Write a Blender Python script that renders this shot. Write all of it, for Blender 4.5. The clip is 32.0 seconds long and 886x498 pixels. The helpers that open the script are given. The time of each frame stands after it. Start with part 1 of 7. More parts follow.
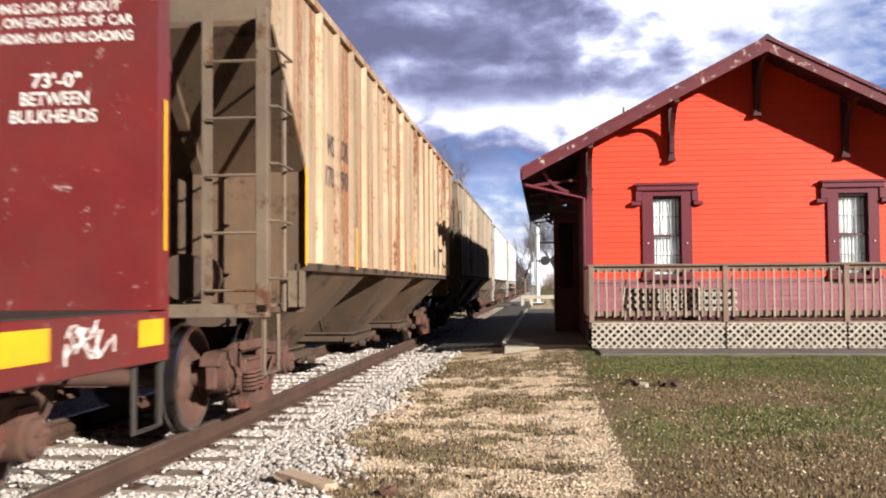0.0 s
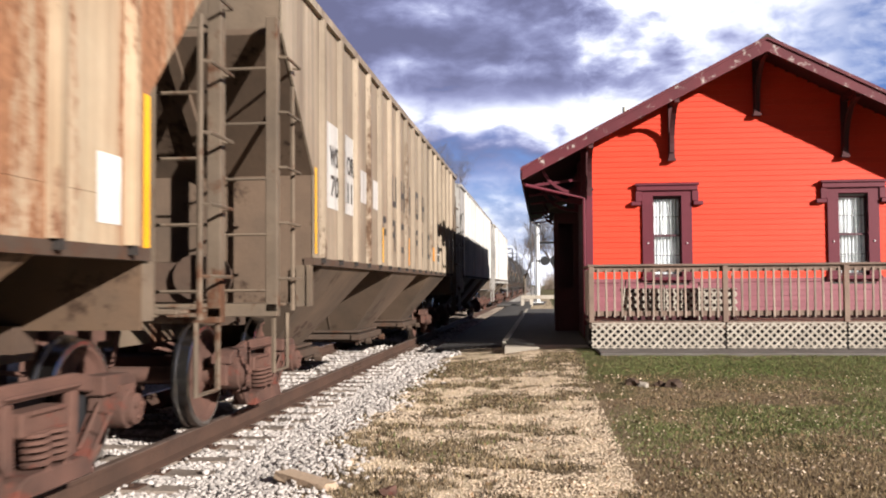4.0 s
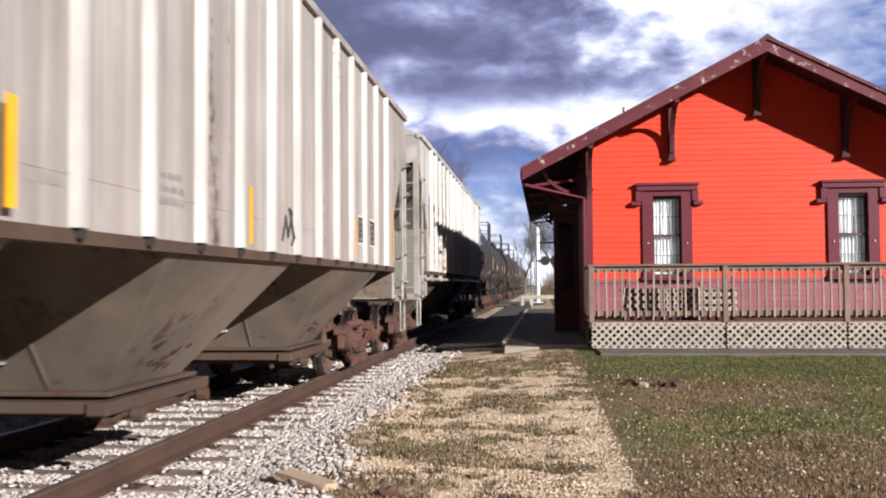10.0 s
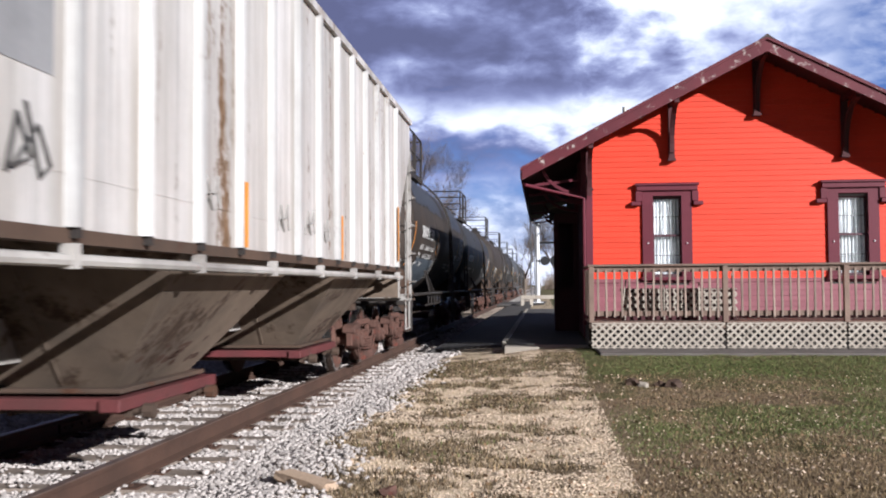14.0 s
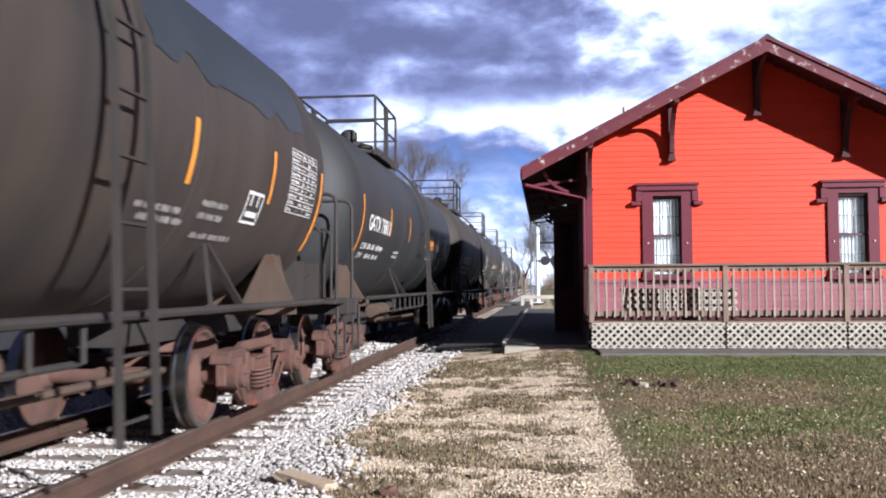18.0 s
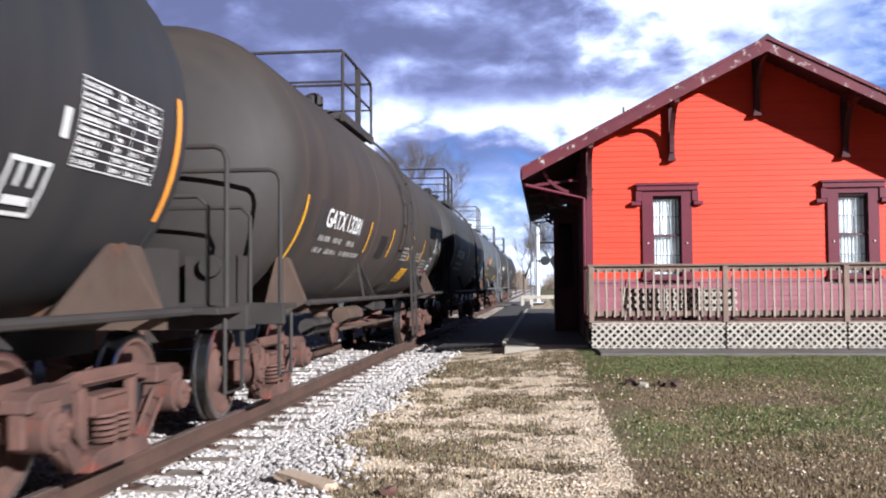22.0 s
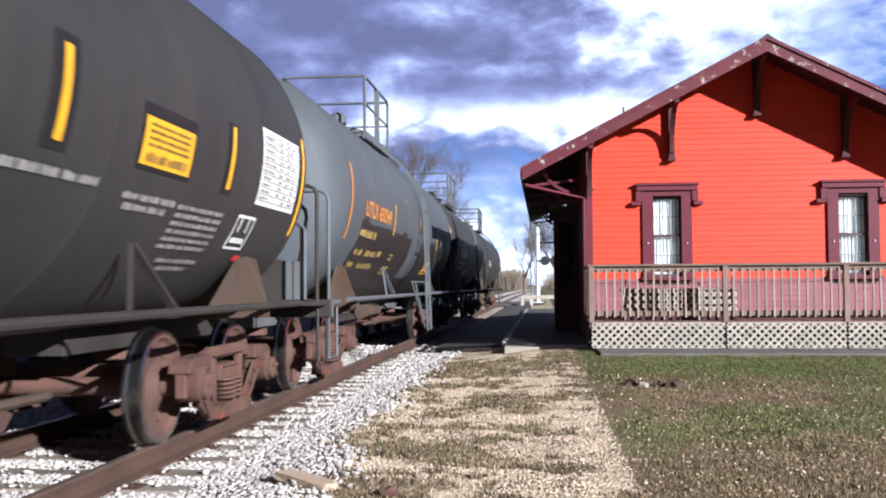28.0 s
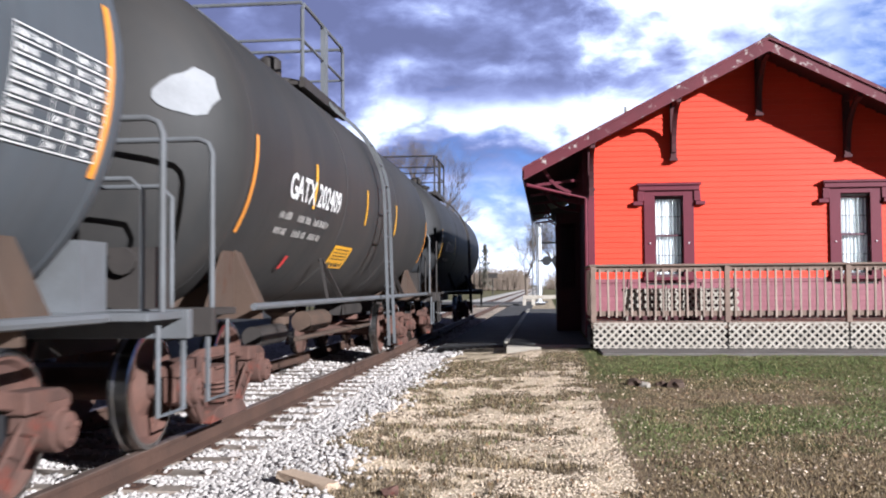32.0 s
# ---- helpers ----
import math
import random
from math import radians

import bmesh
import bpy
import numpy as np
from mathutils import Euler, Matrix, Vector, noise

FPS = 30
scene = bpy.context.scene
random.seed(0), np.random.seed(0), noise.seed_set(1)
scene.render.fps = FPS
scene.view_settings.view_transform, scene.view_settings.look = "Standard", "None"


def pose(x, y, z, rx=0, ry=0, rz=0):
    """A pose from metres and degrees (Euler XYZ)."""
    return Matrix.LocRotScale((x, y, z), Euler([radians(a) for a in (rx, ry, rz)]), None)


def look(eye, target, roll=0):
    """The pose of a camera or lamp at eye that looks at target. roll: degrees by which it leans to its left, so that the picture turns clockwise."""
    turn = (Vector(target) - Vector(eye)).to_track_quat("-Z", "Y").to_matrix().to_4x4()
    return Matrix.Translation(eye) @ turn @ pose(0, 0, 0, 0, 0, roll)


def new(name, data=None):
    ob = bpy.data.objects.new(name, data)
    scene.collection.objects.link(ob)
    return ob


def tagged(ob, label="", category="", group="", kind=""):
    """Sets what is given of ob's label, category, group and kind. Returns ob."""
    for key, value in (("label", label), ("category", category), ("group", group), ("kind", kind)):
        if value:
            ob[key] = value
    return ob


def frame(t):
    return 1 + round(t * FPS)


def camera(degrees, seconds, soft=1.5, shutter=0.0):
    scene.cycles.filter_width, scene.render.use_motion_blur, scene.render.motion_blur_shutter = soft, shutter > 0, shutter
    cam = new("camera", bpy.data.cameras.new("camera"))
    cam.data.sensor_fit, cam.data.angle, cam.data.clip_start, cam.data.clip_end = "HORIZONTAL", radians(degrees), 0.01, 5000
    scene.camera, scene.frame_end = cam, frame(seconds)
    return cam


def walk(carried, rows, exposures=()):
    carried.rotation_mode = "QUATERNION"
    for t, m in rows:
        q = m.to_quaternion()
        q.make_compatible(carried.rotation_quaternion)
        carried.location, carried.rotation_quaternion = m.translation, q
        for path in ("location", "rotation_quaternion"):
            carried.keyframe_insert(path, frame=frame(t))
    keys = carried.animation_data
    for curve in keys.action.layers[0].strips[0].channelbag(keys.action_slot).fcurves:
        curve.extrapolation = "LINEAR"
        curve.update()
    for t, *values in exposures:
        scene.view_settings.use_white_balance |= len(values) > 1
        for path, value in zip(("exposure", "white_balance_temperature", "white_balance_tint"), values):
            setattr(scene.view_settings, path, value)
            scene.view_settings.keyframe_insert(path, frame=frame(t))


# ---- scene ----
EYE_Z = 1.23
TRACK_X = -3.80
cam = camera(50, 32.0, soft=2.0, shutter=0.4)
CAM_ROLL = -0.4


def aim(yaw, pitch):
    y, p = radians(yaw), radians(pitch)
    return look((0, 0, EYE_Z), (-math.sin(y) * math.cos(p), math.cos(y) * math.cos(p), EYE_Z + math.sin(p)), CAM_ROLL)


walk(cam, [(0, aim(6.02, 2.205)), (30.9, aim(6.02, 2.205)), (31.4, aim(6.05, 2.205)), (32, aim(6.13, 2.205))],
     exposures=[(0, 1.02, 6450, 12), (3, 0.95, 6350, 13), (6, 0.93, 6400, 14), (9, 0.82, 6250, 15), (11, 0.75, 6050, 15), (14, 0.70, 5750, 14), (17, 1.08, 5500, 12), (32, 1.14, 5500, 12)])

# distance that the train has rolled, in metres, at even knots of time
KNOTS = ((0, 0.978), (3.5, 0.994), (7, 1.01), (10, 1.024), (13.5, 1.038), (17, 1.054), (20, 1.067), (24, 1.081), (28, 1.09), (32, 1.096))


def rolled(t):
    s = 0.0
    for (t0, v0), (t1, v1) in zip(KNOTS, KNOTS[1:]):
        if t <= t0:
            break
        e = min(t, t1)
        v = v0 + (v1 - v0) * (e - t0) / (t1 - t0)
        s += (v0 + v) / 2 * (e - t0)
    return 4.30 * s


# ---- light ----
SUN_WAY = Vector((-1.04, 1.0, -0.52)).normalized()
sun = new("sun", bpy.data.lights.new("sun", "SUN"))
sun.data.energy, sun.data.angle, sun.data.color = 5.0, radians(0.5), (1.0, 0.94, 0.84)
sun.matrix_world = look((20, -20, 20), Vector((20, -20, 20)) + SUN_WAY)


class Nodes:
    """A small writer of shader trees."""

    def __init__(self, tree):
        self.tree = tree
        tree.nodes.clear()

    def add(self, kind, **values):
        node = self.tree.nodes.new(kind)
        for key, value in values.items():
            if key == "op":
                node.operation = value
            elif key == "blend":
                node.data_type, node.blend_type = "RGBA", value
        return node

    def put(self, value, socket):
        if isinstance(value, bpy.types.NodeSocket):
            self.tree.links.new(value, socket)
        elif isinstance(value, (tuple, list)) and len(value) == 3 and socket.type == "RGBA":
            socket.default_value = (*value, 1)
        else:
            socket.default_value = value

    def math(self, op, a, b=0.0, clamp=False):
        n = self.add("ShaderNodeMath", op=op)
        n.use_clamp = clamp
        self.put(a, n.inputs[0])
        self.put(b, n.inputs[1])
        return n.outputs[0]

    def mix(self, fac, a, b, blend="MIX"):
        n = self.add("ShaderNodeMix", blend=blend)
        self.put(fac, n.inputs[0])
        self.put(a, n.inputs[6])
        self.put(b, n.inputs[7])
        return n.outputs[2]

    def noise(self, vec, scale, detail=4, rough=0.55, stretch=None):
        if stretch:
            m = self.add("ShaderNodeMapping")
            self.put(vec, m.inputs[0])
            m.inputs[3].default_value = stretch
            vec = m.outputs[0]
        n = self.add("ShaderNodeTexNoise")
        self.put(vec, n.inputs["Vector"])
        n.inputs["Scale"].default_value, n.inputs["Detail"].default_value, n.inputs["Roughness"].default_value = scale, detail, rough
        return n.outputs["Fac"]

    def ramp(self, fac, lo, hi, a=0.0, b=1.0):
        n = self.add("ShaderNodeMapRange")
        self.put(fac, n.inputs[0])
        for i, v in enumerate((lo, hi, a, b)):
            n.inputs[i + 1].default_value = v
        n.clamp = True
        return n.outputs[0]


def make_sky():
    world = bpy.data.worlds.new("sky")
    scene.world = world
    world.use_nodes = True
    n = Nodes(world.node_tree)
    sky = n.add("ShaderNodeTexSky")
    sky.sky_type, sky.sun_disc = "NISHITA", False
    sky.sun_elevation = math.asin(-SUN_WAY.z)
    sky.sun_rotation = math.atan2(-SUN_WAY.x, -SUN_WAY.y)
    blue = n.mix(1.0, sky.outputs[0], (0.030, 0.038, 0.068), "MULTIPLY")
    co = n.add("ShaderNodeTexCoord").outputs["Generated"]
    sep = n.add("ShaderNodeSeparateXYZ")
    n.put(co, sep.inputs[0])
    x, y, z = sep.outputs
    # cloud relief, flattened towards the horizon, its fields bent by a coarser one
    bend = n.add("ShaderNodeCombineXYZ")
    n.put(n.math("ADD", x, n.math("MULTIPLY", n.noise(co, 9.0, 3, 0.5), 0.06)), bend.inputs[0])
    n.put(y, bend.inputs[1])
    n.put(n.math("ADD", n.math("MULTIPLY", z, 2.1), n.math("MULTIPLY", n.noise(co, 13.0, 3, 0.5), 0.05)), bend.inputs[2])
    big = n.noise(bend.outputs[0], 5.2, 7, 0.52)
    small = n.noise(bend.outputs[0], 17.0, 6, 0.55)
    cell = n.add("ShaderNodeTexVoronoi")
    cell.feature = "SMOOTH_F1"
    n.put(bend.outputs[0], cell.inputs["Vector"])
    cell.inputs["Scale"].default_value, cell.inputs["Detail"].default_value = 11.0, 2.0
    puff = n.math("SUBTRACT", 0.5, cell.outputs["Distance"])
    ruffle = n.math("ADD", n.math("MULTIPLY", n.math("SUBTRACT", big, 0.5), 0.10), n.math("MULTIPLY", n.math("SUBTRACT", small, 0.5), 0.05))
    zz = n.math("ADD", z, ruffle)
    xx = n.math("ADD", x, n.math("MULTIPLY", ruffle, 3.0))

    def tent(v, mid, half):
        return n.math("SUBTRACT", 1.0, n.math("DIVIDE", n.math("ABSOLUTE", n.math("SUBTRACT", v, mid)), half), clamp=True)

    def lump(amount, *fields):
        out = fields[0]
        for k in fields[1:]:
            out = n.math("MULTIPLY", out, k)
        return n.math("MULTIPLY", out, amount)

    light = n.math("ADD", 0.50, n.math("MULTIPLY", n.math("SUBTRACT", big, 0.5), 1.7))
    light = n.math("ADD", light, n.math("MULTIPLY", n.math("SUBTRACT", small, 0.5), 1.3))
    light = n.math("ADD", light, n.math("MULTIPLY", puff, 0.42))
    for k in (lump(-0.24, n.ramp(zz, 0.235, 0.28), n.ramp(xx, 0.14, 0.0)),
              lump(-0.07, n.ramp(zz, 0.16, 0.20), n.ramp(xx, 0.12, 0.02)),
              lump(0.42, n.ramp(xx, 0.04, 0.15), n.ramp(zz, 0.15, 0.20)),
              lump(0.42, tent(zz, 0.172, 0.034), n.ramp(xx, -0.24, -0.12)),
              lump(-0.22, tent(zz, 0.128, 0.022)),
              lump(0.34, n.ramp(zz, 0.112, 0.080))):
        light = n.math("ADD", light, k)
    tone = n.add("ShaderNodeValToRGB")
    n.put(light, tone.inputs[0])
    ramp = tone.color_ramp
    ramp.interpolation = "B_SPLINE"
    stops = ((0.0, (0.084, 0.088, 0.150)), (0.25, (0.125, 0.133, 0.23)), (0.50, (0.24, 0.26, 0.40)), (0.72, (0.50, 0.53, 0.62)), (1.0, (0.86, 0.86, 0.86)))
    for i, (at, col) in enumerate(stops):
        el = ramp.elements[i] if i < 2 else ramp.elements.new(at)
        el.position, el.color = at, (*col, 1)
    cover = n.math("ADD", n.math("MULTIPLY", big, 0.65), n.math("MULTIPLY", small, 0.35))
    cover = n.math("ADD", n.math("MULTIPLY", n.math("SUBTRACT", cover, 0.5), 2.2), 0.5)
    cover = n.math("ADD", cover, lump(0.30, n.ramp(z, 0.12, 0.20), n.ramp(xx, 0.32, 0.16)))
    mask = n.ramp(n.math("SUBTRACT", cover, n.ramp(xx, 0.14, 0.36, 0.0, 0.42)), 0.22, 0.58)
    total = n.mix(mask, blue, tone.outputs[0])
    # the heavy bank closes over the rest of the sky
    away = n.math("MAXIMUM", n.ramp(z, 0.31, 0.42), n.ramp(y, 0.55, 0.20))
    total = n.mix(away, total, n.mix(n.ramp(big, 0.35, 0.65), (0.014, 0.016, 0.030), (0.034, 0.036, 0.058)))
    bg = n.add("ShaderNodeBackground")
    n.put(total, bg.inputs[0])
    bg.inputs[1].default_value = 1.0
    out = n.add("ShaderNodeOutputWorld")
    n.put(bg.outputs[0], out.inputs[0])


make_sky()


# ---- materials ----
def material(name, col, col2=None, scale=3.0, rough=0.7, metal=0.0, rust=0.0, rust_col=(0.16, 0.062, 0.028), grime=0.0, grime_col=(0.055, 0.045, 0.036),
             streak=False, bump=0.15, bump_scale=30.0, fine=0.12, island=0.0, piece=0.0, rust_scale=1.6, coat=0.0, posts=None):
    m = bpy.data.materials.new(name)
    m.use_nodes = True
    n = Nodes(m.node_tree)
    co = n.add("ShaderNodeTexCoord").outputs["Object"]
    if piece:
        info = n.add("ShaderNodeObjectInfo")
        move = n.add("ShaderNodeVectorMath", op="ADD")
        n.put(co, move.inputs[0])
        wide = n.math("MULTIPLY", info.outputs["Random"], 37.0)
        n.put(wide, move.inputs[1])
        co = move.outputs[0]
    wide = n.noise(co, scale, 5, 0.6)
    grain = n.noise(co, scale * 14, 3, 0.6)
    c = n.mix(n.ramp(wide, 0.34, 0.66), col, col2 or tuple(v * 0.75 for v in col))
    c = n.mix(n.ramp(grain, 0.3, 0.7, 0.0, fine), c, tuple(v * 0.45 for v in col))
    if streak:
        run = n.noise(co, 1.0, 5, 0.6, (0.5, 8.5, 0.22))
        c = n.mix(1.0, c, n.ramp(run, 0.32, 0.68, 1 - 0.34 * streak, 1 + 0.12 * streak), "MULTIPLY")
    panel = None
    if posts:
        # each panel between two posts has weathered its own way, and dirt has run down beside the posts
        axes = n.add("ShaderNodeSeparateXYZ")
        n.put(co, axes.inputs[0])
        place = n.math("ADD", n.math("DIVIDE", n.math("SUBTRACT", axes.outputs[1], posts[0]), posts[1]), 50.0)
        cellno = n.add("ShaderNodeTexWhiteNoise")
        cellno.noise_dimensions = "1D"
        n.put(n.math("FLOOR", place), cellno.inputs["W"])
        panel = cellno.outputs["Value"]
        c = n.mix(1.0, c, n.ramp(panel, 0, 1, 0.78, 1.08), "MULTIPLY")
        off = n.math("ABSOLUTE", n.math("SUBTRACT", n.math("FRACT", n.math("ADD", place, 0.5)), 0.5))
        run = n.ramp(n.noise(co, 1.0, 4, 0.6, (0.5, 2.6, 0.35)), 0.36, 0.62)
        c = n.mix(n.math("MULTIPLY", n.math("MULTIPLY", n.ramp(off, 0.26, 0.10), run), posts[2]), c, posts[3])
    if grime:
        g = n.noise(co, 0.9, 5, 0.62, (0.5, 2.0, 0.16) if streak else None)
        c = n.mix(n.math("MULTIPLY", n.ramp(g, 0.42, 0.68), grime), c, grime_col)
    r_out = rough
    if rust:
        s = n.noise(co, rust_scale, 6, 0.68, (0.4, 1.5, 0.14) if streak else None)
        if panel is not None:
            s = n.math("ADD", s, n.ramp(panel, 0, 1, 0.10, -0.10))
        s2 = n.noise(co, rust_scale * 7, 4, 0.7)
        k = n.math("ADD", n.math("MULTIPLY", s, 0.75), n.math("MULTIPLY", s2, 0.25))
        amount = n.ramp(k, 0.66 - 0.22 * rust, 0.73 - 0.22 * rust)
        tone = n.mix(n.ramp(s2, 0.3, 0.7), rust_col, tuple(v * 0.45 for v in rust_col))
        c = n.mix(amount, c, tone)
        r_out = n.math("ADD", n.math("MULTIPLY", amount, max(0.0, 0.9 - rough)), rough)
    if island:
        geo = n.add("ShaderNodeNewGeometry")
        c = n.mix(1.0, c, n.ramp(geo.outputs["Random Per Island"], 0, 1, 1 - island, 1 + island), "MULTIPLY")
    if piece:
        c = n.mix(1.0, c, n.ramp(info.outputs["Random"], 0, 1, 1 - piece, 1 + piece), "MULTIPLY")
    b = n.add("ShaderNodeBsdfPrincipled")
    n.put(c, b.inputs["Base Color"])
    n.put(r_out, b.inputs["Roughness"])
    n.put(metal, b.inputs["Metallic"])
    b.inputs["Coat Weight"].default_value = coat
    b.inputs["Specular IOR Level"].default_value = 0.30
    if bump:
        relief = n.noise(co, bump_scale, 4, 0.6)
        bn = n.add("ShaderNodeBump")
        bn.inputs["Strength"].default_value, bn.inputs["Distance"].default_value = bump, 0.02
        n.put(relief, bn.inputs["Height"])
        n.put(bn.outputs[0], b.inputs["Normal"])
    out = n.add("ShaderNodeOutputMaterial")
    n.put(b.outputs[0], out.inputs[0])
    return m


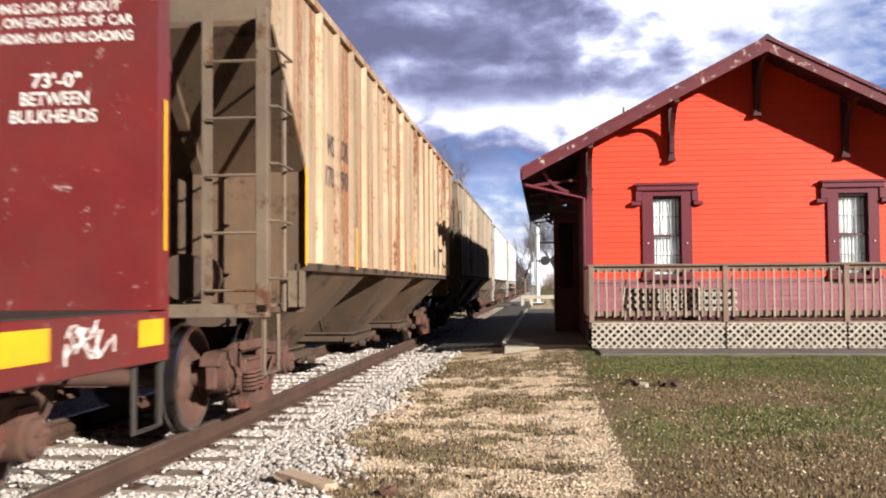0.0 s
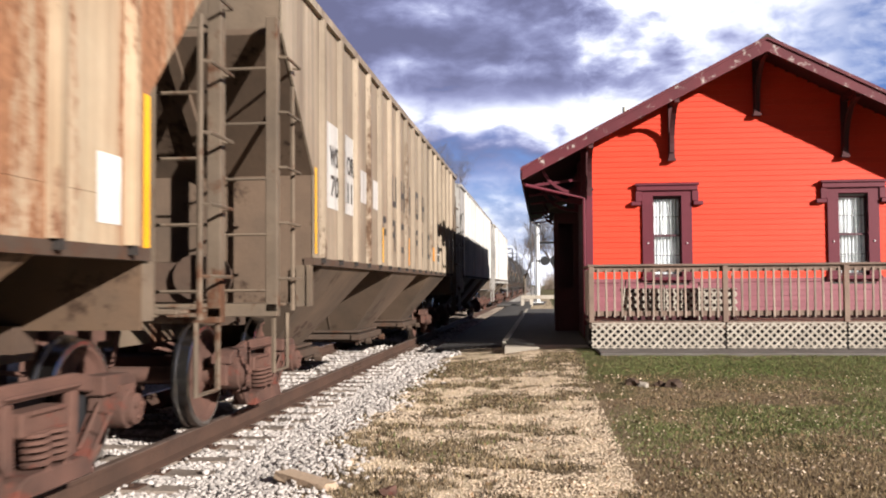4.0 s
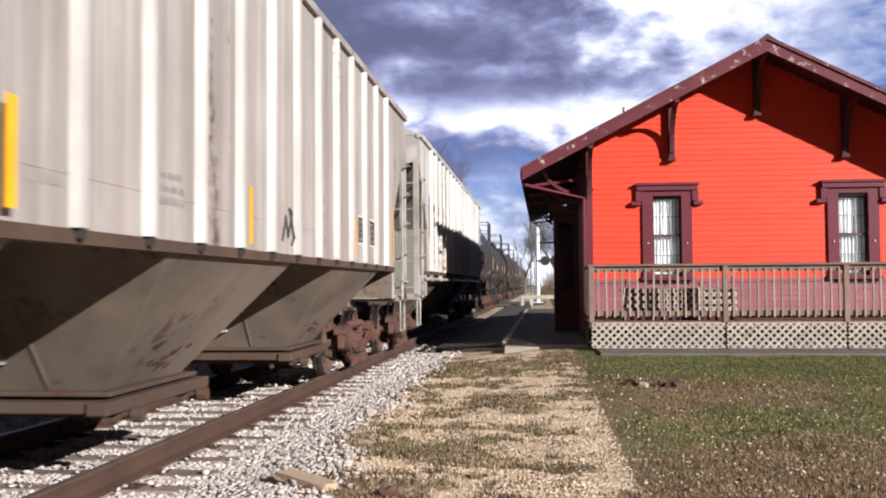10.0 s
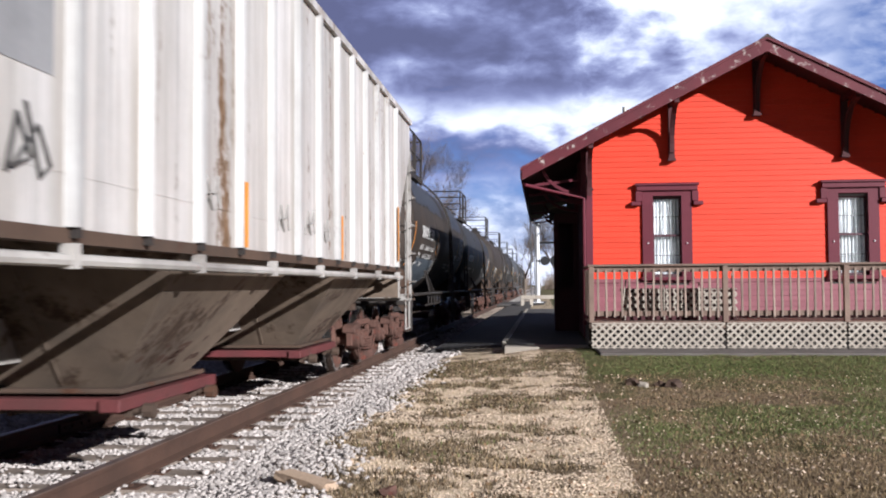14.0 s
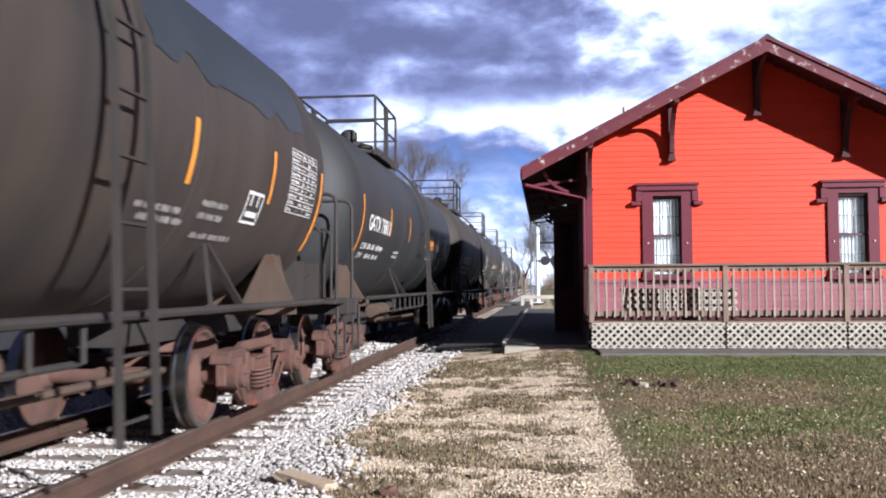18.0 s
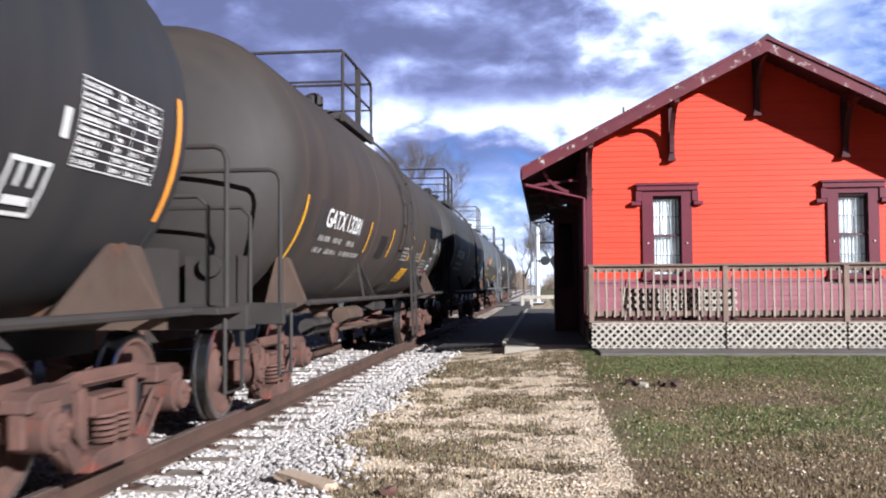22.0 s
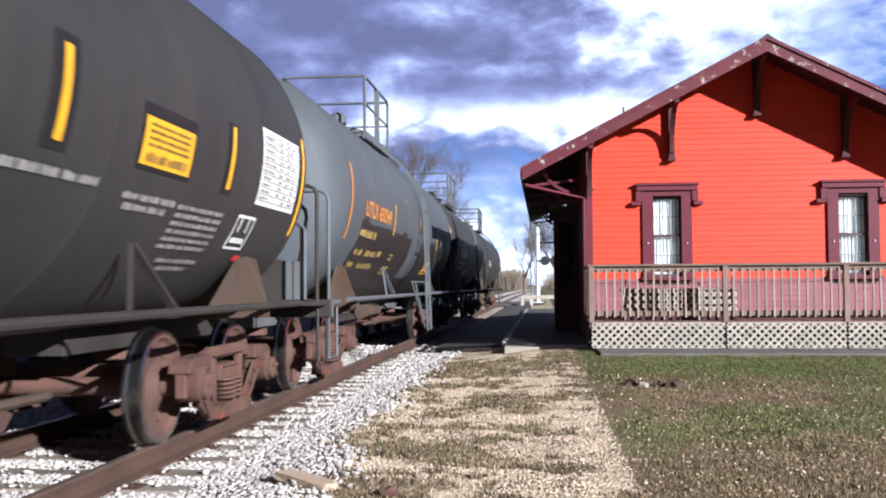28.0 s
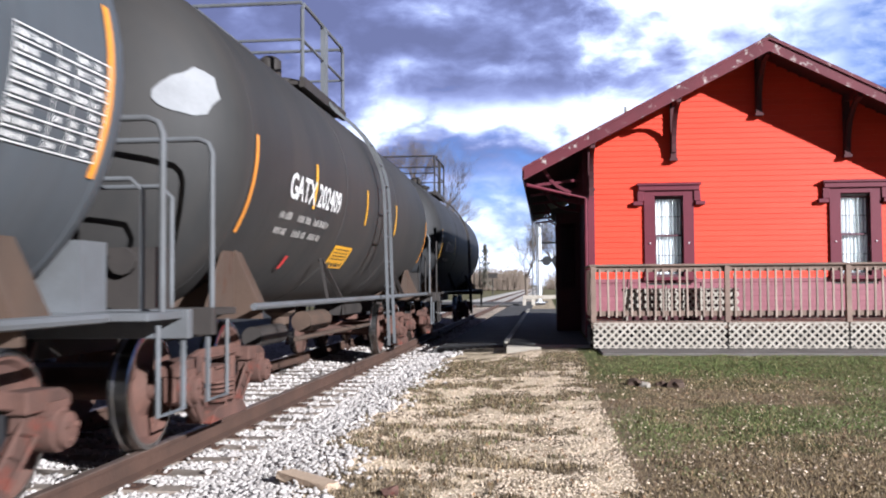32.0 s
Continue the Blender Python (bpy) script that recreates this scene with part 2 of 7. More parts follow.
MAT = {
    # train
    "rusty_white": material("rusty cream paint", (0.52, 0.415, 0.29), (0.41, 0.30, 0.195), 1.0, 0.6, rust=0.70, rust_col=(0.35, 0.165, 0.085), streak=True, grime=0.7, grime_col=(0.27, 0.165, 0.10), bump=0.2, rust_scale=1.9, posts=(-6.256, 0.792, 0.75, (0.24, 0.115, 0.06))),
    "tan_grey": material("weathered grey-tan paint", (0.39, 0.315, 0.235), (0.29, 0.225, 0.165), 1.1, 0.6, rust=0.16, rust_col=(0.16, 0.10, 0.065), streak=True, grime=0.75, grime_col=(0.165, 0.13, 0.095), rust_scale=2.2, posts=(-6.639, 0.838, 0.6, (0.14, 0.10, 0.068))),
    "hopper_white": material("chalky white paint", (0.49, 0.455, 0.43), (0.39, 0.36, 0.335), 1.2, 0.55, rust=0.10, rust_col=(0.17, 0.11, 0.075), streak=True, grime=0.7, grime_col=(0.23, 0.20, 0.175), posts=(-6.271, 0.811, 0.6, (0.17, 0.15, 0.13))),
    "bright_white": material("bright white paint", (0.70, 0.675, 0.65), (0.57, 0.545, 0.52), 1.2, 0.5, rust=0.28, rust_col=(0.22, 0.13, 0.07), streak=True, grime=0.6, grime_col=(0.25, 0.225, 0.19), posts=(-6.573, 0.825, 0.6, (0.22, 0.16, 0.10))),
    "rib_cream": material("cream post paint", (0.44, 0.335, 0.225), (0.34, 0.24, 0.15), 1.0, 0.6, rust=0.64, rust_col=(0.26, 0.12, 0.065), streak=True, piece=0.18),
    "rib_chalk": material("chalky white post paint", (0.57, 0.565, 0.55), (0.47, 0.455, 0.435), 1.2, 0.5, rust=0.35, rust_col=(0.22, 0.13, 0.07), streak=True, piece=0.08),
    "rib_tan": material("tan post paint", (0.33, 0.262, 0.19), (0.25, 0.195, 0.14), 1.2, 0.6, rust=0.40, rust_col=(0.13, 0.075, 0.045), streak=True, piece=0.10),
    "rib_white": material("white post paint", (0.57, 0.555, 0.53), (0.48, 0.46, 0.435), 1.2, 0.55, rust=0.25, rust_col=(0.2, 0.13, 0.09), streak=True, piece=0.06),
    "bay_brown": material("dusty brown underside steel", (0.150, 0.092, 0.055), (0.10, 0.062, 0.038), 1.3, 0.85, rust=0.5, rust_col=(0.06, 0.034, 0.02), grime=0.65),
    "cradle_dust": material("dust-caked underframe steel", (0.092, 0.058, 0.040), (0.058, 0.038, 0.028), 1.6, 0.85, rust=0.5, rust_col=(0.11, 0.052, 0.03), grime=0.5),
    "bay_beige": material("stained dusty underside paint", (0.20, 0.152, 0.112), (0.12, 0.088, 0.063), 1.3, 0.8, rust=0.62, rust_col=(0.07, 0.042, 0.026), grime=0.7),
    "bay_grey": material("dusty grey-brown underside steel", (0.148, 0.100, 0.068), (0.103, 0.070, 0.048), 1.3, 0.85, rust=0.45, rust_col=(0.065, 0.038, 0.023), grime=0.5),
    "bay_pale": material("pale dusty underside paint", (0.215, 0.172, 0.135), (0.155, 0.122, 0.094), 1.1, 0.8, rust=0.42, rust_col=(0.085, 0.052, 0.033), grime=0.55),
    "gate_red": material("rust-red gate frame paint", (0.15, 0.035, 0.038), (0.10, 0.028, 0.03), 2.0, 0.6, rust=0.3, rust_col=(0.06, 0.03, 0.02), grime=0.4),
    "end_grey": material("pale grey end slope paint", (0.205, 0.192, 0.168), (0.15, 0.138, 0.12), 1.2, 0.7, rust=0.42, rust_col=(0.13, 0.075, 0.045), grime=0.5),
    "frame_white": material("dirty white end framing", (0.47, 0.45, 0.42), (0.34, 0.32, 0.295), 2.0, 0.6, rust=0.42, rust_col=(0.14, 0.075, 0.043), grime=0.6),
    "maroon": material("maroon car paint", (0.17, 0.022, 0.022), (0.125, 0.016, 0.018), 1.5, 0.42, rust=0.26, rust_col=(0.55, 0.42, 0.40), grime=0.35, bump=0.08, rust_scale=9.0),
    "tank_black": material("black tank paint", (0.027, 0.027, 0.029), (0.020, 0.0205, 0.022), 0.9, 0.6, grime=0.45, grime_col=(0.046, 0.039, 0.033), streak=0.25, bump=0.05, fine=0.10),
    "tank_brown": material("dusty brown-black tank paint", (0.042, 0.034, 0.030), (0.029, 0.024, 0.021), 0.9, 0.68, grime=0.55, grime_col=(0.066, 0.047, 0.034), streak=0.3, bump=0.06, fine=0.15),
    "tank_slate": material("slate black tank paint", (0.035, 0.033, 0.032), (0.025, 0.0245, 0.024), 0.9, 0.64, grime=0.5, grime_col=(0.052, 0.043, 0.036), streak=0.3, bump=0.05, fine=0.12),
    "tank_grey": material("grey tank paint", (0.085, 0.094, 0.105), (0.070, 0.078, 0.087), 1.0, 0.62, grime=0.4, grime_col=(0.055, 0.05, 0.046), streak=0.4, bump=0.05, fine=0.08),
    "soot_patch": material("flat black overpaint", (0.016, 0.015, 0.015), (0.012, 0.012, 0.012), 2.0, 0.6, fine=0.1),
    "patch_slate": material("slate-blue repaint", (0.031, 0.034, 0.042), (0.024, 0.026, 0.032), 1.2, 0.55, fine=0.1, bump=0.04),
    "kerb_grey": material("dark gritty kerb", (0.17, 0.152, 0.138), (0.115, 0.10, 0.09), 2.0, 0.9, bump=0.5, bump_scale=60, fine=0.4),
    "patch_dark": material("dark brown overpaint", (0.030, 0.024, 0.023), (0.022, 0.017, 0.017), 2.0, 0.5, fine=0.1),
    "patch_blue": material("blue-grey primer patch", (0.092, 0.11, 0.13), (0.072, 0.088, 0.105), 2.0, 0.5, fine=0.1),
    "patch_pale": material("pale grey paint patch", (0.26, 0.26, 0.265), (0.20, 0.20, 0.205), 3.0, 0.6),
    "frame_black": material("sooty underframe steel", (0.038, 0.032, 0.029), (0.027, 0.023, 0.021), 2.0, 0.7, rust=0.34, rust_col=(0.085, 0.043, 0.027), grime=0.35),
    "frame_grey": material("dusty grey underframe steel", (0.125, 0.13, 0.138), (0.095, 0.097, 0.10), 2.0, 0.6, rust=0.25, rust_col=(0.14, 0.09, 0.06), grime=0.35),
    "frame_tan": material("dusty tan end framing", (0.185, 0.138, 0.098), (0.125, 0.092, 0.064), 2.0, 0.75, rust=0.55, rust_col=(0.13, 0.058, 0.03), grime=0.5),
    "truck_rust": material("dusty cast truck steel", (0.146, 0.073, 0.054), (0.088, 0.047, 0.037), 2.6, 0.85, rust=0.42, rust_col=(0.21, 0.060, 0.040), grime=0.6, grime_col=(0.045, 0.028, 0.021), bump=0.4),
    "wheel_face": material("rusty wheel plate", (0.135, 0.066, 0.048), (0.085, 0.045, 0.035), 3.0, 0.85, rust=0.3, rust_col=(0.19, 0.06, 0.036), grime=0.5, bump=0.3),
    "tread": material("polished wheel tread", (0.40, 0.39, 0.38), (0.28, 0.27, 0.26), 5.0, 0.26, metal=1.0, bump=0.03),
    "yellow": material("yellow reflective tape", (0.85, 0.44, 0.015), (0.75, 0.36, 0.012), 3.0, 0.4, grime=0.25, grime_col=(0.35, 0.2, 0.04), bump=0.0),
    "amber": material("faded amber tape", (0.78, 0.30, 0.03), (0.65, 0.25, 0.03), 3.0, 0.45, grime=0.3, grime_col=(0.3, 0.14, 0.05), bump=0.0),
    "white_mark": material("white stencil paint", (0.75, 0.74, 0.71), (0.6, 0.58, 0.55), 6.0, 0.6, bump=0.0),
    "dim_mark": material("faded white stencil paint", (0.42, 0.40, 0.37), (0.3, 0.28, 0.26), 6.0, 0.6, bump=0.0),
    "black_mark": material("black stencil paint", (0.035, 0.035, 0.037), (0.06, 0.055, 0.05), 6.0, 0.6, bump=0.0),
    "grey_mark": material("faded grey stencil paint", (0.27, 0.255, 0.24), (0.33, 0.31, 0.29), 6.0, 0.6, bump=0.0),
    "orange_mark": material("orange stencil paint", (0.70, 0.28, 0.05), (0.6, 0.22, 0.05), 6.0, 0.6, bump=0.0),
    "gold_mark": material("gold stencil paint", (0.50, 0.36, 0.10), (0.4, 0.28, 0.08), 6.0, 0.6, bump=0.0),
    "red_mark": material("red flag sticker", (0.6, 0.04, 0.035), (0.5, 0.03, 0.03), 6.0, 0.5, bump=0.0),
    # track and ground
    "rail_rust": material("rusty rail steel", (0.082, 0.045, 0.031), (0.055, 0.032, 0.023), 2.5, 0.88, rust=0.35, rust_col=(0.115, 0.062, 0.040), bump=0.25),
    "rail_top": material("worn rail head", (0.22, 0.16, 0.13), (0.15, 0.105, 0.085), 2.5, 0.5, metal=0.5, bump=0.05),
    "tie": material("weathered grey tie wood", (0.27, 0.22, 0.18), (0.19, 0.155, 0.125), 3.0, 0.9, piece=0.22, bump=0.6, bump_scale=22, fine=0.4),
    "ballast": material("pale limestone ballast", (0.53, 0.485, 0.455), (0.42, 0.38, 0.35), 9.0, 0.9, island=0.24, bump=0.5, bump_scale=60),
    "gravel": material("cream gravel pebbles", (0.67, 0.54, 0.41), (0.53, 0.42, 0.31), 9.0, 0.9, island=0.36, bump=0.4, bump_scale=80),
    "grass_blade": material("short lawn grass", (0.092, 0.125, 0.032), (0.145, 0.148, 0.058), 0.55, 0.7, island=0.5, bump=0.0),
    "dry_blade": material("dry brown grass", (0.30, 0.22, 0.12), (0.20, 0.145, 0.08), 0.8, 0.8, island=0.45, bump=0.0),
    "thatch": material("dark matted dead grass", (0.115, 0.083, 0.047), (0.08, 0.058, 0.034), 1.2, 0.85, island=0.45, bump=0.0),
    "leaf_litter": material("dry fallen leaves", (0.20, 0.125, 0.07), (0.13, 0.08, 0.045), 4.0, 0.8, island=0.5, bump=0.0),
    "asphalt": material("worn grey asphalt", (0.105, 0.098, 0.092), (0.08, 0.076, 0.072), 1.2, 0.9, grime=0.3, bump=0.3, bump_scale=90, fine=0.3),
    "concrete": material("pale worn concrete", (0.40, 0.36, 0.30), (0.32, 0.285, 0.24), 1.2, 0.85, grime=0.35, grime_col=(0.2, 0.17, 0.13), bump=0.25, bump_scale=70),
    # depot
    "red_board": material("vermilion painted clapboard", (0.70, 0.052, 0.020), (0.64, 0.045, 0.016), 1.2, 0.55, piece=0.05, bump=0.12, bump_scale=40, fine=0.08),
    "wine_board": material("wine-red painted boards", (0.265, 0.095, 0.112), (0.225, 0.078, 0.093), 1.2, 0.55, piece=0.07, bump=0.12),
    "plum": material("plum painted trim", (0.128, 0.023, 0.036), (0.104, 0.019, 0.030), 1.6, 0.5, bump=0.1),
    "rake_paint": material("chipped plum barge board", (0.115, 0.020, 0.028), (0.085, 0.016, 0.023), 2.0, 0.6, rust=0.42, rust_col=(0.66, 0.60, 0.55), rust_scale=6.0),
    # plum with the shade under the eaves put into its colour
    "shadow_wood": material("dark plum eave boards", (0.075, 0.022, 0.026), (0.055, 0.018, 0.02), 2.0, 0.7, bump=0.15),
    "shingle": material("dark brown shingles", (0.085, 0.065, 0.058), (0.06, 0.048, 0.044), 2.0, 0.9, piece=0.25, bump=0.4),
    "deck_wood": material("weathered deck wood", (0.235, 0.165, 0.130), (0.165, 0.115, 0.090), 2.2, 0.85, piece=0.2, bump=0.4, fine=0.3),
    "baluster_wood": material("pale weathered baluster wood", (0.33, 0.255, 0.21), (0.24, 0.18, 0.145), 2.2, 0.85, piece=0.2, bump=0.4, fine=0.3),
    "lattice": material("weathered pale lattice", (0.47, 0.42, 0.355), (0.36, 0.315, 0.26), 2.4, 0.85, piece=0.14, bump=0.25, fine=0.3),
    "sash": material("plum window sash", (0.10, 0.045, 0.055), (0.08, 0.035, 0.045), 2.0, 0.5),
    "curtain": material("white net curtain", (0.80, 0.80, 0.80), (0.70, 0.71, 0.74), 6.0, 0.9, bump=0.3, bump_scale=12),
    "dark_room": material("dim interior plaster", (0.10, 0.09, 0.08), (0.07, 0.065, 0.06), 1.0, 0.9),
    "white_post": material("white painted steel", (0.74, 0.75, 0.76), (0.64, 0.65, 0.66), 2.0, 0.5),
    "signal_black": material("black signal enamel", (0.03, 0.03, 0.032), (0.024, 0.024, 0.026), 2.0, 0.5),
    "bark": material("grey-brown bark", (0.17, 0.135, 0.105), (0.115, 0.09, 0.07), 3.0, 0.9, bump=0.4),
    "twig": material("bare winter twigs", (0.20, 0.155, 0.12), (0.15, 0.115, 0.09), 1.0, 0.9, island=0.35, bump=0.0),
    "needle": material("dull grey-green conifer needles", (0.14, 0.13, 0.10), (0.10, 0.095, 0.075), 1.0, 0.9, island=0.4, bump=0.0),
    "plank": material("split pale plank", (0.50, 0.375, 0.27), (0.40, 0.29, 0.20), 3.0, 0.8, bump=0.4, fine=0.3),
    "pvc": material("pale vent pipe", (0.55, 0.54, 0.5), (0.45, 0.44, 0.4), 3.0, 0.6),
}


def glass_material():
    m = bpy.data.materials.new("window glass")
    m.use_nodes = True
    n = Nodes(m.node_tree)
    b = n.add("ShaderNodeBsdfPrincipled")
    b.inputs["Base Color"].default_value = (0.9, 0.95, 0.95, 1)
    b.inputs["Roughness"].default_value = 0.03
    b.inputs["Transmission Weight"].default_value = 1.0
    b.inputs["IOR"].default_value = 1.1
    out = n.add("ShaderNodeOutputMaterial")
    n.put(b.outputs[0], out.inputs[0])
    return m


MAT["glass"] = glass_material()


def ground_material():
    """Bare dirt road, lawn with bare patches, and subsoil under the stones, mixed by place."""
    m = bpy.data.materials.new("ground")
    m.use_nodes = True
    n = Nodes(m.node_tree)
    co = n.add("ShaderNodeTexCoord").outputs["Object"]
    sep = n.add("ShaderNodeSeparateXYZ")
    n.put(co, sep.inputs[0])
    x = sep.outputs[0]
    y = sep.outputs[1]
    w = n.noise(co, 0.8, 5, 0.6)
    f = n.noise(co, 9.0, 5, 0.65)
    ff = n.noise(co, 60.0, 3, 0.6)
    dirt = n.mix(n.ramp(f, 0.3, 0.7), (0.56, 0.45, 0.305), (0.45, 0.345, 0.225))
    dirt = n.mix(n.ramp(ff, 0.35, 0.65, 0.0, 0.6), dirt, (0.55, 0.45, 0.32))
    brown = n.mix(n.ramp(f, 0.3, 0.7), (0.13, 0.092, 0.055), (0.085, 0.06, 0.036))
    patch = n.ramp(n.noise(co, 1.3, 6, 0.68, (1.5, 0.9, 1.0)), 0.50, 0.58)
    road = n.mix(n.math("MULTIPLY", patch, 0.85), dirt, brown)
    green = n.mix(n.ramp(f, 0.3, 0.7), (0.070, 0.084, 0.026), (0.105, 0.095, 0.042))
    bare = n.mix(n.ramp(ff, 0.42, 0.70, 0.0, 0.55), n.mix(0.60, brown, (0.20, 0.145, 0.092)), (0.36, 0.275, 0.185))
    lush = n.math("ADD", w, n.math("MULTIPLY", n.ramp(y, 11.8, 13.4), -0.22))
    lush = n.math("ADD", lush, n.math("MULTIPLY", n.ramp(y, 8.0, 6.6), 0.14))
    lawn = n.mix(n.ramp(lush, 0.40, 0.54), green, bare)
    edge = n.math("ADD", x, n.math("MULTIPLY", n.math("SUBTRACT", f, 0.5), 0.35))
    c = n.mix(n.ramp(edge, 0.46, 0.58), road, lawn)
    stone = n.mix(n.ramp(ff, 0.3, 0.7), (0.56, 0.53, 0.49), (0.43, 0.40, 0.365))
    rim = n.math("ADD", x, n.math("MULTIPLY", n.math("SUBTRACT", w, 0.5), 1.0))
    c = n.mix(n.ramp(rim, -2.05, -1.75, 1.0, 0.0), c, stone)
    far = n.mix(n.ramp(w, 0.35, 0.65), (0.10, 0.105, 0.04), (0.19, 0.15, 0.085))
    c = n.mix(n.ramp(n.math("ABSOLUTE", n.math("ADD", x, 3.8)), 7.5, 9.5), c, n.mix(0.5, lawn, far))
    c = n.mix(n.ramp(y, 75.0, 95.0), c, n.mix(n.ramp(n.math("ABSOLUTE", n.math("ADD", x, 3.8)), 2.6, 3.4), stone, far))
    # ground beyond the train is darkened: shade put into its colour
    far_side_shade = n.mix(n.ramp(f, 0.3, 0.7), (0.040, 0.040, 0.042), (0.058, 0.055, 0.052))
    c = n.mix(n.math("MULTIPLY", n.ramp(x, -7.4, -6.4, 1.0, 0.0), n.ramp(y, 58.0, 52.0)), c, far_side_shade)
    b = n.add("ShaderNodeBsdfPrincipled")
    n.put(c, b.inputs["Base Color"])
    b.inputs["Roughness"].default_value = 0.95
    b.inputs["Specular IOR Level"].default_value = 0.15
    bn = n.add("ShaderNodeBump")
    bn.inputs["Strength"].default_value, bn.inputs["Distance"].default_value = 0.9, 0.03
    n.put(n.math("ADD", f, n.math("MULTIPLY", ff, 0.5)), bn.inputs["Height"])
    n.put(bn.outputs[0], b.inputs["Normal"])
    out = n.add("ShaderNodeOutputMaterial")
    n.put(b.outputs[0], out.inputs[0])
    return m


MAT["ground"] = ground_material()


# ---- mesh helpers ----
def box(bm, x0, x1, y0, y1, z0, z1, mi=0):
    v = [bm.verts.new((x, y, z)) for x in (x0, x1) for y in (y0, y1) for z in (z0, z1)]
    for q in ((0, 1, 3, 2), (4, 6, 7, 5), (0, 4, 5, 1), (2, 3, 7, 6), (0, 2, 6, 4), (1, 5, 7, 3)):
        bm.faces.new([v[i] for i in q]).material_index = mi


def prism(bm, pts, axis, a, b, mi=0):
    """Extrudes an outline of (u, v) pairs along an axis from a to b."""
    def at(u, v, w):
        return {"x": (w, u, v), "y": (u, w, v), "z": (u, v, w)}[axis]
    lo = [bm.verts.new(at(u, v, a)) for u, v in pts]
    hi = [bm.verts.new(at(u, v, b)) for u, v in pts]
    k = len(pts)
    bm.faces.new(lo[::-1]).material_index = mi
    bm.faces.new(hi).material_index = mi
    for i in range(k):
        bm.faces.new((lo[i], lo[(i + 1) % k], hi[(i + 1) % k], hi[i])).material_index = mi


def pipe(bm, pts, r, seg=6, mi=0):
    """A round bar along a line of points."""
    pts = [Vector(p) for p in pts]
    side = None
    rings = []
    for i, p in enumerate(pts):
        d = (pts[min(i + 1, len(pts) - 1)] - pts[max(i - 1, 0)]).normalized()
        if side is None:
            side = d.orthogonal().normalized()
        side = (side - d * side.dot(d)).normalized()
        other = d.cross(side)
        rings.append([bm.verts.new(p + (side * math.cos(a) + other * math.sin(a)) * r) for a in (2 * math.pi * j / seg for j in range(seg))])
    for r0, r1 in zip(rings, rings[1:]):
        for j in range(seg):
            bm.faces.new((r0[j], r0[(j + 1) % seg], r1[(j + 1) % seg], r1[j])).material_index = mi
    bm.faces.new(rings[0][::-1]).material_index = mi
    bm.faces.new(rings[-1]).material_index = mi


def lathe(bm, profile, axis="x", seg=24, centre=(0, 0, 0), mats=None):
    """Turns (along, radius) pairs round an axis through the centre."""
    rings = []
    for w, r in profile:
        ring = []
        for j in range(seg):
            a = 2 * math.pi * j / seg
            c, s = r * math.cos(a), r * math.sin(a)
            p = {"x": (w, c, s), "y": (c, w, s), "z": (c, s, w)}[axis]
            ring.append(bm.verts.new(Vector(p) + Vector(centre)))
        rings.append(ring)
    for i, (r0, r1) in enumerate(zip(rings, rings[1:])):
        for j in range(seg):
            fc = bm.faces.new((r0[j], r0[(j + 1) % seg], r1[(j + 1) % seg], r1[j]))
            fc.material_index = mats[i] if mats else 0
    bm.faces.new(rings[0][::-1]).material_index = mats[0] if mats else 0
    bm.faces.new(rings[-1]).material_index = mats[-1] if mats else 0


def beam(bm, a, b, w, d, up=(0, 0, 1), mi=0):
    """A flat bar from a to b, w wide across and d deep along up."""
    a, b, up = Vector(a), Vector(b), Vector(up)
    way = (b - a).normalized()
    s = way.cross(up).normalized() * w / 2
    u = s.cross(way).normalized() * d / 2
    v = [bm.verts.new(p + s * i + u * j) for p in (a, b) for i, j in ((-1, -1), (1, -1), (1, 1), (-1, 1))]
    for q in ((0, 1, 2, 3), (7, 6, 5, 4), (0, 4, 5, 1), (1, 5, 6, 2), (2, 6, 7, 3), (3, 7, 4, 0)):
        bm.faces.new([v[i] for i in q]).material_index = mi


def smooth(me, angle=40):
    for poly in me.polygons:
        poly.use_smooth = True
    me.set_sharp_from_angle(angle=radians(angle))


def mesh_of(name, bm, mats, soft=0, bevel=0.0):
    bmesh.ops.recalc_face_normals(bm, faces=bm.faces)
    if bevel:
        bmesh.ops.bevel(bm, geom=bm.edges[:], offset=bevel, segments=1, affect="EDGES", profile=0.5)
    me = bpy.data.meshes.new(name)
    bm.to_mesh(me)
    bm.free()
    for mm in mats if isinstance(mats, (list, tuple)) else [mats]:
        me.materials.append(MAT[mm] if isinstance(mm, str) else mm)
    if soft:
        smooth(me, soft)
    return me


def part(name, bm, mats, parent=None, label="", soft=0, bevel=0.0, at=None):
    ob = new(name, mesh_of(name, bm, mats, soft, bevel))
    if parent is not None:
        ob.parent = parent
    if at is not None:
        ob.matrix_basis = at
    if label:
        ob["label"] = label
    return ob


def shared(name, me, parent, at, label=""):
    ob = new(name, me)
    ob.parent = parent
    ob.matrix_basis = at
    if label:
        ob["label"] = label
    return ob


def B():
    return bmesh.new()


# ---- stencil letters, made once while the scene is small ----
WORDS = ("WSOR", "7014", "17189", "WS", "OR", "710", "90", "70", "14", "171", "89", "7011", "LD LMT", "LT WT", "SRAX 17508", "GATX 76811", "GATX 13281", "UTLX 650549", "GATX 202409", "GATX 62745", "GATX", "170", "11",
         "73'-0\"", "BETWEEN", "BULKHEADS", "BY KEEPING LOAD AT ABOUT", "THE LEVEL ON EACH SIDE OF CAR", "DURING LOADING AND UNLOADING", "NEW", "6-08", "201600 LB   91450 KG", "61400 LB   27850 KG")
LETTERS = {}


